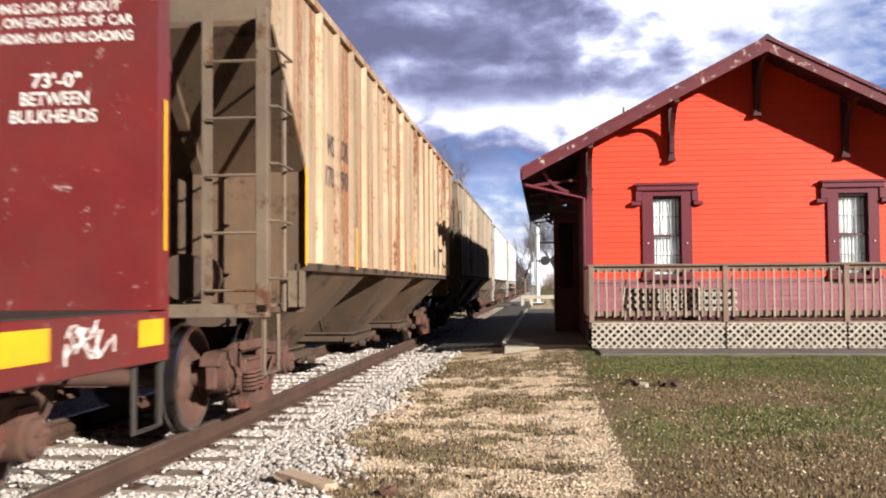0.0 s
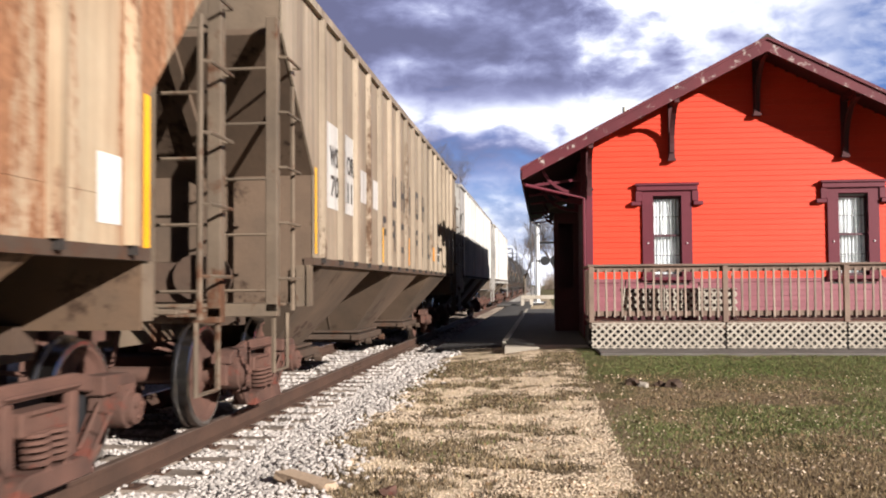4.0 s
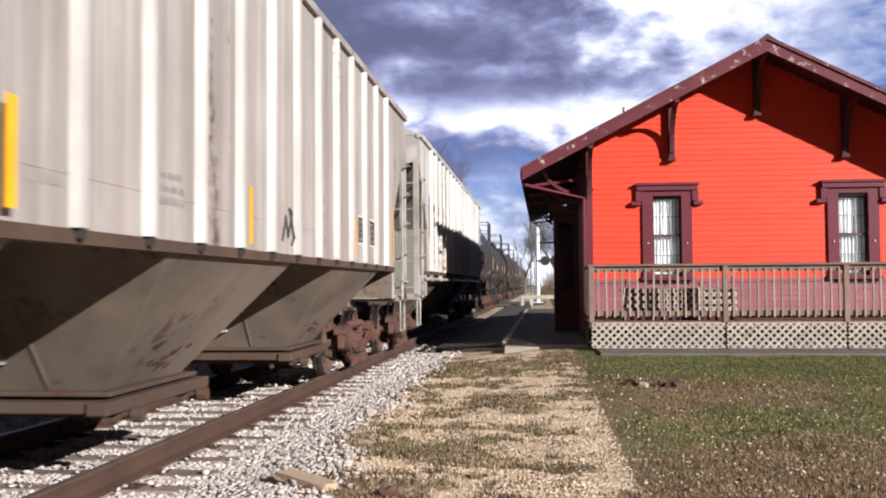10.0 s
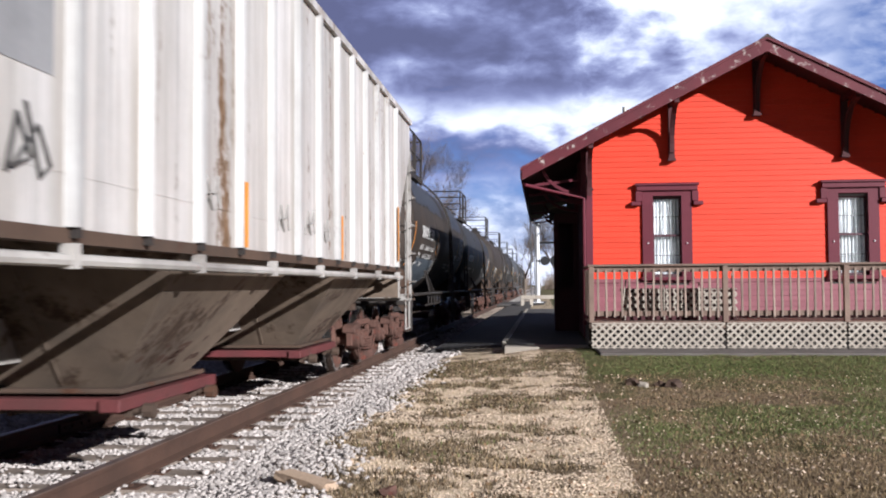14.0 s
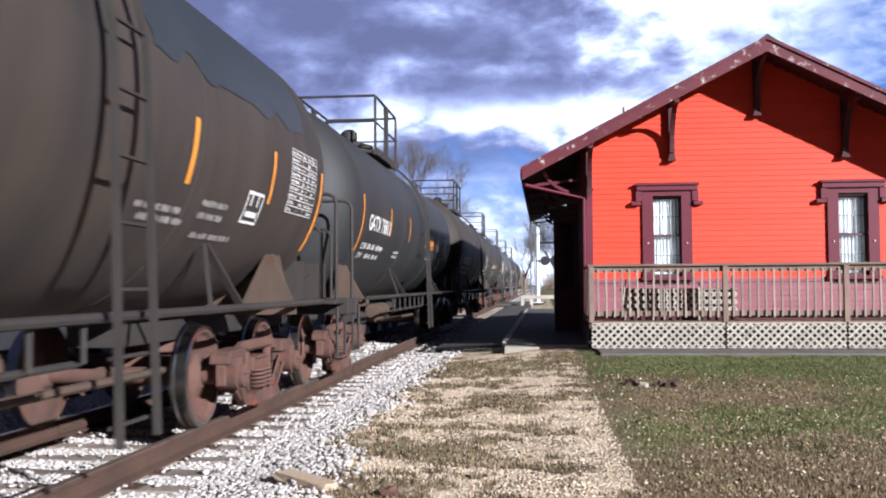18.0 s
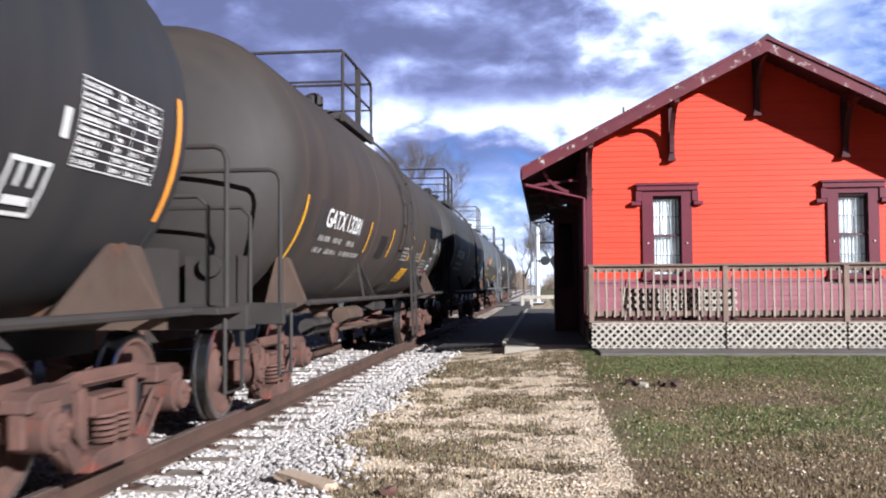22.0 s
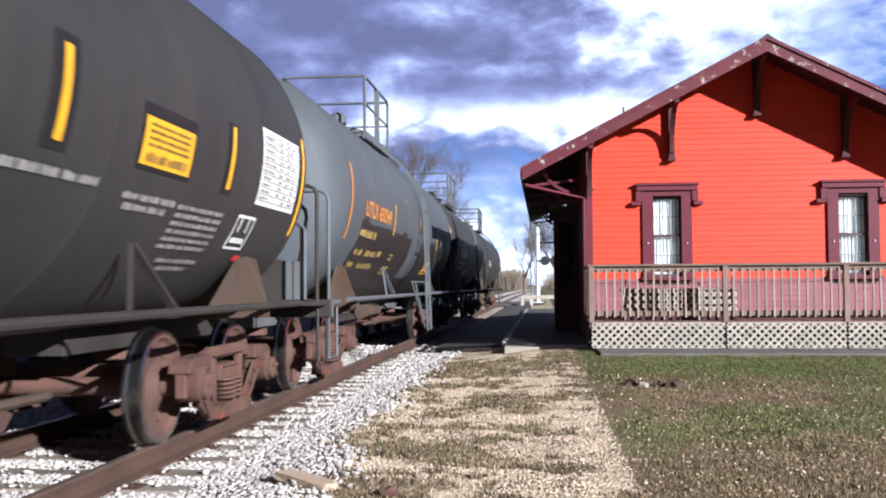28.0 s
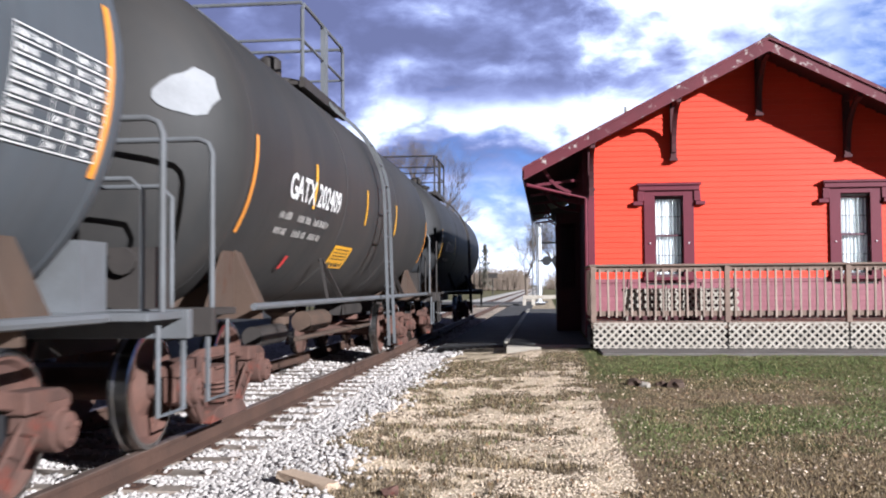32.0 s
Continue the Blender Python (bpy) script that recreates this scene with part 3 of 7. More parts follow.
def make_letters():
    for word in WORDS:
        cu = bpy.data.curves.new("letters", "FONT")
        cu.body, cu.size, cu.align_x, cu.resolution_u = word, 1.0, "LEFT", 3
        cu.offset = 0.018
        ob = new("letters", cu)
        me = bpy.data.meshes.new_from_object(ob.evaluated_get(bpy.context.evaluated_depsgraph_get()))
        bm = bmesh.new()
        bm.from_mesh(me)
        bmesh.ops.triangulate(bm, faces=bm.faces[:])
        xs = [v.co.x for v in bm.verts]
        ys = [v.co.y for v in bm.verts]
        LETTERS[word] = ([((v.co.x - min(xs)) / (max(xs) - min(xs)), (v.co.y - min(ys)) / (max(ys) - min(ys))) for v in bm.verts],
                         [[v.index for v in fc.verts] for fc in bm.faces], (max(xs) - min(xs)) / (max(ys) - min(ys)))
        bm.free()
        bpy.data.objects.remove(ob)
        bpy.data.meshes.remove(me)
        bpy.data.curves.remove(cu)


make_letters()


def letter(bm, word, y0, z0, height, where, width=None):
    """Stencils a word on the near side: starts at y0 along the car and z0 up; where(y, z) gives the point on the surface."""
    uv, faces, ratio = LETTERS[word]
    w = width or ratio * height
    vs = [bm.verts.new(where(y0 + u * w, z0 + v * height)) for u, v in uv]
    for fc in faces:
        bm.faces.new([vs[i] for i in fc])


def bar(bm, y0, z0, width, height, where, nz=3, ny=1):
    """A plain bar or patch on the surface, bent with it."""
    g = [[bm.verts.new(where(y0 + width * i / ny, z0 + height * j / nz)) for j in range(nz + 1)] for i in range(ny + 1)]
    for i in range(ny):
        for j in range(nz):
            bm.faces.new((g[i][j], g[i + 1][j], g[i + 1][j + 1], g[i][j + 1]))


# ---- ground and track ----
def step(a, b, v):
    t = min(1.0, max(0.0, (v - a) / (b - a)))
    return t * t * (3 - 2 * t)


def ground_z(x, y):
    z = -0.218 + 0.118 * step(-2.45, -1.55, x) + 0.06 * step(-1.4, 0.8, x)
    z += 0.10 * step(10.0, 16.5, y) * step(-1.6, 0.2, x) * (1 - 0.6 * step(40, 70, y))
    z += 0.06 * step(-5.3, -6.3, x)
    z -= 0.35 * step(30, 300, abs(x + 3.8))
    if 0 < y < 30 and -1.9 < x < 12:
        z += 0.020 * noise.noise((x * 1.7, y * 1.7, 0)) + 0.008 * noise.noise((x * 3, y * 3, 3))
    return z


def make_ground():
    xs = sorted({-1500, -600, -250, -120, -60, -30, -18, -12, -9.5, 20, 30, 60, 120, 250, 600, 1500} | {round(-8 + 0.1 * i, 2) for i in range(150)} | {round(7 + 0.25 * i, 2) for i in range(12)} | {round(10 + i, 2) for i in range(8)})
    ys = sorted({-300, -100, -40, -20, -10, -5, -2, 55, 60, 66, 72, 80, 90, 100, 120, 150, 200, 300, 450, 700, 1100, 2000, 3500} | {round(0.25 * i, 2) for i in range(100)} | {25 + i for i in range(28)})
    nx = len(xs)
    verts = []
    for y in ys:
        for x in xs:
            z = ground_z(x, y)
            verts.append((x, y, z))
    faces = [(j * nx + i, j * nx + i + 1, (j + 1) * nx + i + 1, (j + 1) * nx + i) for j in range(len(ys) - 1) for i in range(nx - 1)]
    me = bpy.data.meshes.new("ground")
    me.from_pydata(verts, [], faces)
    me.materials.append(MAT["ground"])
    smooth(me, 60)
    tagged(new("ground", me), "trackside ground of tan dirt, gravel and patchy lawn", "ground", kind="structure")


make_ground()

RAIL = [(-0.07, -0.175), (0.07, -0.175), (0.07, -0.16), (0.012, -0.14), (0.010, -0.045), (0.036, -0.034), (0.036, -0.006), (0.030, 0.0), (-0.030, 0.0), (-0.036, -0.006), (-0.036, -0.034), (-0.010, -0.045), (-0.012, -0.14), (-0.07, -0.16)]


def make_rail(x, label):
    bm = B()
    prism(bm, [(x + u, v) for u, v in RAIL], "y", -12, 400)
    for fc in bm.faces:
        if abs(fc.normal.z) >= 0 and all(v.co.z > -0.008 for v in fc.verts):
            fc.material_index = 1
    ob = part("rail", bm, ["rail_rust", "rail_top"])
    tagged(ob, label, "rail", "rails of the track")
    for y in [8.9 + 11.9 * i for i in range(-1, 6)] if x < TRACK_X else [15.3 + 11.9 * i for i in range(-1, 6)]:
        bm = B()
        for s in (-1, 1):
            box(bm, x + s * 0.014, x + s * 0.034, y - 0.36, y + 0.36, -0.135, -0.05)
            for k in (-0.28, -0.14, 0.05, 0.2):
                lathe(bm, [(x + s * 0.034, 0.016), (x + s * 0.052, 0.013)], "x", 6, (0, y + k, -0.09))
        part("joint_bar", bm, "rail_rust", ob, "bolted rusty joint bars")


make_rail(TRACK_X + 0.7525, "rusty brown steel rail on wooden ties")
make_rail(TRACK_X - 0.7525, "rusty brown steel rail with bolted joints")

TIE_STEP = 0.565


def make_ties():
    track = tagged(new("track_bed"), "row of weathered grey wooden ties in pale ballast", "railway track", kind="structure")
    meshes = []
    for k in range(5):
        rng = random.Random(k)
        bm = B()
        box(bm, -1.30, 1.30, -0.115, 0.115, -0.16, 0.0)
        bmesh.ops.subdivide_edges(bm, edges=[e for e in bm.edges if abs(e.verts[0].co.x - e.verts[1].co.x) > 1], cuts=5)
        for v in bm.verts:
            v.co += Vector((rng.uniform(-0.02, 0.02), rng.uniform(-0.012, 0.012), rng.uniform(-0.012, 0.008)))
        meshes.append(mesh_of("tie", bm, "tie", bevel=0.008))
    plate = B()
    for s in (-1, 1):
        box(plate, s * 0.7525 - 0.17, s * 0.7525 + 0.17, -0.09, 0.09, -0.004, 0.014)
        for k in (-0.1, 0.1):
            box(plate, s * 0.7525 + k - 0.012, s * 0.7525 + k + 0.012, -0.03, 0.0, 0.0, 0.03)
    plate_me = mesh_of("tie_plate", plate, "rail_rust")
    rng = random.Random(4)
    y, i = 2.0, 0
    while y < 62:
        t = shared("tie", meshes[rng.randrange(5)], track, pose(TRACK_X + rng.uniform(-0.05, 0.05), y + rng.uniform(-0.03, 0.03), -0.182 + rng.uniform(-0.012, 0.006), 0, 0, rng.uniform(-1.2, 1.2)))
        if y < 30:
            shared("tie_plate", plate_me, t, pose(0, 0, 0))
        y += TIE_STEP
        i += 1


make_ties()


def scatter(name, places, mat, label, category, faces_kind="stone"):
    """Many small stones joined into one mesh; places: (x, y, z, size)."""
    rng = np.random.RandomState(5)
    if faces_kind == "stone":
        bm = bmesh.new()
        bmesh.ops.create_icosphere(bm, subdivisions=1, radius=1.0)
        bv = np.array([v.co[:] for v in bm.verts])
        bf = np.array([[v.index for v in fc.verts] for fc in bm.faces])
        bm.free()
    else:
        bv = np.array([(1, 0, 0), (-1, 0, 0), (0, 1, 0), (0, -1, 0), (0, 0, 1), (0, 0, -1)], float)
        bf = np.array([(0, 2, 4), (2, 1, 4), (1, 3, 4), (3, 0, 4), (2, 0, 5), (1, 2, 5), (3, 1, 5), (0, 3, 5)])
    p = np.array(places)
    k = len(p)
    v = np.repeat(bv[None], k, 0) * (0.55 + 0.75 * rng.rand(k, len(bv), 1))
    v *= (p[:, 3, None] * np.stack([0.75 + 0.6 * rng.rand(k), 0.75 + 0.6 * rng.rand(k), 0.40 + 0.28 * rng.rand(k)], 1))[:, None]
    a, b = rng.rand(k) * 6.283, rng.randn(k) * 0.5
    ca, sa, cb, sb = np.cos(a)[:, None], np.sin(a)[:, None], np.cos(b)[:, None], np.sin(b)[:, None]
    x, y, z = v[..., 0], v[..., 1], v[..., 2]
    y, z = y * cb - z * sb, y * sb + z * cb
    x, y = x * ca - y * sa, x * sa + y * ca
    v = np.stack([x, y, z], -1) + p[:, None, :3]
    f = (bf[None] + (np.arange(k) * len(bv))[:, None, None]).reshape(-1, 3)
    me = bpy.data.meshes.new(name)
    me.vertices.add(k * len(bv))
    me.vertices.foreach_set("co", v.reshape(-1))
    me.loops.add(f.size)
    me.loops.foreach_set("vertex_index", f.reshape(-1).astype(np.int32))
    me.polygons.add(len(f))
    me.polygons.foreach_set("loop_start", np.arange(0, f.size, 3, dtype=np.int32))
    me.update(calc_edges=True)
    me.polygons.foreach_set("use_smooth", np.ones(len(f), dtype=bool))
    me.materials.append(MAT[mat])
    return tagged(new(name, me), label, category, kind="stuff")


def on_tie(x, y):
    return abs(x - TRACK_X) < 1.28 and abs((y - 2.0 + TIE_STEP / 2) % TIE_STEP - TIE_STEP / 2) < 0.140


def dirt_patch(x, y):
    """How much dead grass grows on the dirt strip at a place."""
    rim = 0.40 * math.exp(-((x + 1.12) / 0.34) ** 2) * step(9.5, 6.5, y)
    back = 0.24 * step(11.5, 15.0, y)
    return rim + back + 0.75 * noise.noise((x * 1.0, y * 1.25, 1.0)) + 0.6 * noise.noise((x * 2.6, y * 2.9, 2.0)) + 0.45 * noise.noise((x * 7.0, y * 6.5, 3.0))


def make_stones():
    rng = random.Random(11)
    spots = []
    for y0, y1, dens, size in ((4.6, 9.0, 1700, 0.0225), (9.0, 14.0, 1100, 0.026), (14.0, 21.0, 460, 0.033), (21.0, 40.0, 130, 0.046)):
        for _ in range(int((y1 - y0) * 5.2 * dens)):
            x, y = rng.uniform(-6.4, -1.2), rng.uniform(y0, y1)
            rim = -1.92 + 0.38 * step(8.6, 6.2, y) + 0.35 * noise.noise((y * 0.9, 0.0, 7.0)) + 0.25 * rng.gauss(0, 0.6)
            if x > rim or (y > 19.6 and x > -2.35):
                continue
            if on_tie(x, y) and rng.random() > 0.03:
                continue
            if abs(abs(x - TRACK_X) - 0.7525) < 0.09:
                continue
            s = size * rng.uniform(0.55, 1.35)
            inside = abs(x - TRACK_X) < 1.45
            z = (-0.206 + rng.uniform(-0.006, 0.018)) if inside else ground_z(x, y) + rng.uniform(0.0, 0.030)
            if on_tie(x, y):
                z = -0.168
            spots.append((x, y, z, s))
    scatter("ballast", spots, "ballast", "pale grey crushed-stone ballast round the ties", "ballast")
    spots = []
    for _ in range(52000):
        x, y = rng.uniform(-2.1, 0.58), 5.0 + 12.5 * rng.random() ** 1.5
        if dirt_patch(x, y) > 0.16 and rng.random() < 0.85:
            continue
        spots.append((x, y, ground_z(x, y) + 0.002, rng.uniform(0.004, 0.0135)))
    for _ in range(4200):
        x, y = rng.uniform(0.5, 6.5), 5.0 + 4.5 * rng.random() ** 2.2
        spots.append((x, y, ground_z(x, y) + 0.004, rng.uniform(0.004, 0.012)))
    for _ in range(1500):
        x, y = rng.uniform(0.6, 6.5), 5.2 + 8.0 * rng.random() ** 2.6
        spots.append((x, y, ground_z(x, y) + 0.006, rng.uniform(0.010, 0.020)))
    scatter("gravel", spots, "gravel", "loose cream gravel on the dirt strip", "gravel", "pebble")


make_stones()


def blades(name, places, mat, label):
    """Grass blades as bent slips; places: (x, y, z, height, width)."""
    rng = random.Random(3)
    verts, faces = [], []
    for x, y, z, h, w in places:
        a, lean = rng.uniform(0, 6.283), rng.uniform(0.1, 0.9) * h
        dx, dy = math.cos(a) * w, math.sin(a) * w
        lx, ly = -math.sin(a) * lean, math.cos(a) * lean
        i = len(verts)
        verts += [(x - dx, y - dy, z), (x + dx, y + dy, z), (x + dx * 0.7 + lx * 0.4, y + dy * 0.7 + ly * 0.4, z + h * 0.6), (x - dx * 0.7 + lx * 0.4, y - dy * 0.7 + ly * 0.4, z + h * 0.6), (x + lx, y + ly, z + h)]
        faces += [(i, i + 1, i + 2, i + 3), (i + 3, i + 2, i + 4)]
    me = bpy.data.meshes.new(name)
    me.from_pydata(verts, [], faces)
    me.materials.append(MAT[mat])
    tagged(new(name, me), label, "grass", kind="stuff")


def make_grass():
    rng = random.Random(21)
    green, dry, litter, dark = [], [], [], []
    for _ in range(150000):
        y = 5.2 + 11.6 * rng.random() ** 1.25
        x = 0.45 + 0.08 * y * rng.random() + rng.random() * (0.42 * y)
        edge = 0.52 + 0.12 * noise.noise((y * 1.3, 2.0, 0.0))
        if x < edge:
            continue
        k = 1.0 * noise.noise((x * 0.7, y * 0.6, 4.0)) + 0.7 * noise.noise((x * 1.9, y * 1.6, 8.0)) + 0.22 * rng.gauss(0, 1) + 0.06 * (x - 2)
        k += 0.50 * math.exp(-((y - 9.3 + 0.3 * math.sin(x * 1.3)) / 1.3) ** 2) + 0.80 * step(12.0, 13.8, y + 0.5 * math.sin(x * 0.9))
        bare = math.exp(-((x - 1.5) ** 2 / 1.8 + (y - 11.4) ** 2 / 1.6))
        k += 0.45 * step(3.2, 5.5, x) * step(10.5, 13.0, y)
        k -= 1.3 * bare + 0.65 * step(8.2, 6.6, y) + 0.22
        z = ground_z(x, y)
        if k > -0.05 and rng.random() < 0.8:
            green.append((x, y, z - 0.004, rng.uniform(0.012, 0.034), rng.uniform(0.0014, 0.003) * (1 + y * 0.05)))
        elif rng.random() < 0.75:
            (dark if rng.random() < 0.45 else dry).append((x, y, z - 0.004, rng.uniform(0.012, 0.032), rng.uniform(0.0016, 0.003) * (1 + y * 0.05)))
    for _ in range(56000):
        x, y = rng.uniform(-2.0, 0.62), 5.2 + 11.5 * rng.random() ** 1.2
        k = dirt_patch(x, y) + 0.18 * (y > 14.5) * (x > -1.2)
        if k < 0.13 + 0.12 * rng.random() - 0.13 * step(0.0, -0.8, x):
            continue
        z = ground_z(x, y)
        roll = rng.random()
        (green if roll < 0.07 and y > 7 else dark if roll < 0.80 else dry).append((x, y, z - 0.004, rng.uniform(0.012, 0.05), rng.uniform(0.002, 0.0042) * (1 + y * 0.06)))
    for _ in range(2600):
        x, y = rng.uniform(-1.6, 6.0), 5.2 + 9.0 * rng.random() ** 1.6
        litter.append((x, y, ground_z(x, y), rng.uniform(0.010, 0.026), rng.uniform(0.008, 0.02)))
    blades("lawn", green, "grass_blade", "short patchy green lawn grass")
    blades("dry_grass", dry, "dry_blade", "dry brown grass in the dirt")
    blades("thatch", dark, "thatch", "dark matted dead grass in clumps")
    blades("leaf_litter", litter, "leaf_litter", "scattered dry brown leaves")


make_grass()


def make_paving():
    bm = B()
    box(bm, -0.74, 0.84, 18.4, 46, -0.12, 0.085)
    ob = part("platform", bm, "asphalt", bevel=0.012)
    tagged(ob, "low worn asphalt station platform beside the depot", "platform", kind="structure")
    bm = B()
    box(bm, -0.74, 0.84, 17.75, 18.398, -0.12, 0.082)
    part("platform_edge", bm, "concrete", ob, "pale concrete front edge", bevel=0.012)
    bm = B()
    prism(bm, [(-2.42, -0.2), (-2.30, -0.10), (-0.745, 0.0), (-0.745, -0.2)], "y", 19.8, 62)
    tagged(part("pavement", bm, "asphalt"), "worn dark asphalt strip between track and platform", "pavement", kind="structure")
    bm = B()
    box(bm, -40, 60, 62, 72, -0.12, -0.01)
    tagged(part("road", bm, "asphalt"), "worn grey asphalt street crossing the track", "road", kind="structure")
    bm = B()
    box(bm, -0.86, -0.742, 19.4, 46, -0.1, 0.094)
    tagged(part("kerb", bm, "concrete", bevel=0.01), "pale concrete kerb along the platform", "kerb", kind="structure")
    bm = B()
    box(bm, 0.92, 9.2, 15.9, 18.6, -0.1, 0.100)
    tagged(part("footing", bm, "kerb_grey", bevel=0.012), "dark grey gritty strip before the deck", "paving", kind="structure")


make_paving()


PLANK = (-1.60, 6.30, -38)


def make_debris():
    bm = B()
    box(bm, -0.25, 0.25, -0.075, 0.075, 0.0, 0.06)
    bmesh.ops.subdivide_edges(bm, edges=bm.edges[:], cuts=2)
    rng = random.Random(2)
    for v in bm.verts:
        v.co += Vector((rng.uniform(-0.025, 0.025), rng.uniform(-0.012, 0.012), rng.uniform(-0.008, 0.008)))
    ob = part("plank", bm, "plank", bevel=0.004, at=pose(PLANK[0], PLANK[1], -0.105, 3, 3, PLANK[2]))
    tagged(ob, "split pale brown plank lying on the ballast edge", "plank")
    for i, (x, y, s, m, lab) in enumerate(((-0.985, 6.0, 0.075, "truck_rust", "dark rusty lump on the gravel"), (1.20, 11.80, 0.085, "concrete", "pale grey stone in the bare lawn"), (1.56, 11.75, 0.13, "cradle_dust", "dark clod of earth in the lawn"), (1.40, 11.85, 0.085, "cradle_dust", "small dark clod of earth"), (1.10, 11.95, 0.12, "cradle_dust", "small dark clod of earth"))):
        bm = B()
        bmesh.ops.create_icosphere(bm, subdivisions=2, radius=1.0)
        for v in bm.verts:
            v.co *= (0.85 + 0.5 * noise.noise(v.co * 1.7 + Vector((i * 9, 0, 0)))) * s
            v.co.z *= 0.7
        ob = part("stone" if m == "concrete" else "clod", bm, m, at=pose(x, y, ground_z(x, y) + 0.02, 0, 0, 40 * i))
        tagged(ob, lab, "stone" if m == "concrete" else "clod")


make_debris()


# ---- depot ----
GX0, GX1, WALL_Y, WALL_Y1, RAKE_Y, ROOF_Y1 = 0.86, 7.38, 18.8, 30.6, 17.8, 31.8
RIDGE_X, RIDGE_Z, PITCH = 4.12, 5.75, 0.5156
depot = tagged(new("depot"), "vermilion clapboard railway depot with plum trim and gabled roof", "station building")


def roof_z(x):
    return RIDGE_Z - PITCH * abs(x - RIDGE_X)


WINDOWS = [(2.40, 1.38, 2.93), (5.88, 1.38, 2.90)]


def make_depot():
    # inner walls, butted behind the boards, with real openings
    bm = B()
    y0, y1 = WALL_Y + 0.02, WALL_Y + 0.16
    xs = [GX0 + 0.02]
    for cx, z0, z1 in WINDOWS:
        xs += [cx - 0.30, cx + 0.30]
    xs.append(GX1 - 0.02)
    for i in range(0, len(xs), 2):
        box(bm, xs[i], xs[i + 1], y0, y1, 0.1, 3.1)
    for cx, z0, z1 in WINDOWS:
        box(bm, cx - 0.30, cx + 0.30, y0, y1, 0.1, z0)
        box(bm, cx - 0.30, cx + 0.30, y0, y1, z1, 3.1)
    prism(bm, [(GX0 + 0.02, 3.1), (GX1 - 0.02, 3.1), (GX1 - 0.02, roof_z(GX1) - 0.16), (RIDGE_X, RIDGE_Z - 0.16), (GX0 + 0.02, roof_z(GX0) - 0.16)], "y", y0, y1)
    part("wall", bm, "dark_room", depot)
    bm = B()
    box(bm, GX1 - 0.18, GX1, WALL_Y + 0.17, WALL_Y1, 0.1, roof_z(GX1) - 0.16)
    box(bm, GX0, GX1, WALL_Y1, WALL_Y1 + 0.16, 0.1, 3.9)
    prism(bm, [(GX0, 3.9), (GX1, 3.9), (RIDGE_X, RIDGE_Z - 0.2)], "y", WALL_Y1, WALL_Y1 + 0.16)
    part("back_wall", bm, "red_board", depot)
    # long side towards the track, with a bay in it; eave shade is put into their colour
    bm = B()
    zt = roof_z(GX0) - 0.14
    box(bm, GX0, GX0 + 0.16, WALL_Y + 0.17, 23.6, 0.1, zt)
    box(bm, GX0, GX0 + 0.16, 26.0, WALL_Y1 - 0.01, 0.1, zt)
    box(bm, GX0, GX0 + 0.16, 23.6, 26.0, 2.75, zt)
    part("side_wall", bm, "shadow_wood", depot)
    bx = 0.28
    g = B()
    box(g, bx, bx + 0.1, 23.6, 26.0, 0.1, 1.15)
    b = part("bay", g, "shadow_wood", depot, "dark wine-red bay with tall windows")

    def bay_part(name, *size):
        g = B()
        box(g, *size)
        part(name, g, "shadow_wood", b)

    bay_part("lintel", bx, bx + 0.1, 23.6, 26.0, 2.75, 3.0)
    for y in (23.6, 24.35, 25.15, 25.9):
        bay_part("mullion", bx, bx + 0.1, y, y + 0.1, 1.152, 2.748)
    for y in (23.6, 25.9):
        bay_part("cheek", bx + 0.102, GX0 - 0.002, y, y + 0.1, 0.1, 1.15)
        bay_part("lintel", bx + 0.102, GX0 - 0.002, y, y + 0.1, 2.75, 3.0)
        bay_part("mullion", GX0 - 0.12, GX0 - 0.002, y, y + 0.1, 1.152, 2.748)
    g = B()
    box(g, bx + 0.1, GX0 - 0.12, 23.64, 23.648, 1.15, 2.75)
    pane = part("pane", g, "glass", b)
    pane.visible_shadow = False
    # opaque panel added instead of a rear pane, to keep the bay dark
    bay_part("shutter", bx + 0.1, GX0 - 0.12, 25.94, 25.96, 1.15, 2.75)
    bm = B()
    prism(bm, [(bx - 0.12, 3.0), (GX0 - 0.002, 3.0), (GX0 - 0.002, 3.25), (bx - 0.12, 3.08)], "y", 23.45, 26.15)
    part("bay_roof", bm, "shingle", depot)
    bm = B()
    box(bm, GX0 + 0.16, GX1 - 0.18, WALL_Y + 0.16, WALL_Y1, 0.10, 0.5)
    part("floor_slab", bm, "dark_room", depot)
    bm = B()
    box(bm, GX0 + 0.16, GX1 - 0.18, WALL_Y + 0.17, WALL_Y1, 3.4, 3.5)
    part("ceiling", bm, "dark_room", depot)


make_depot()


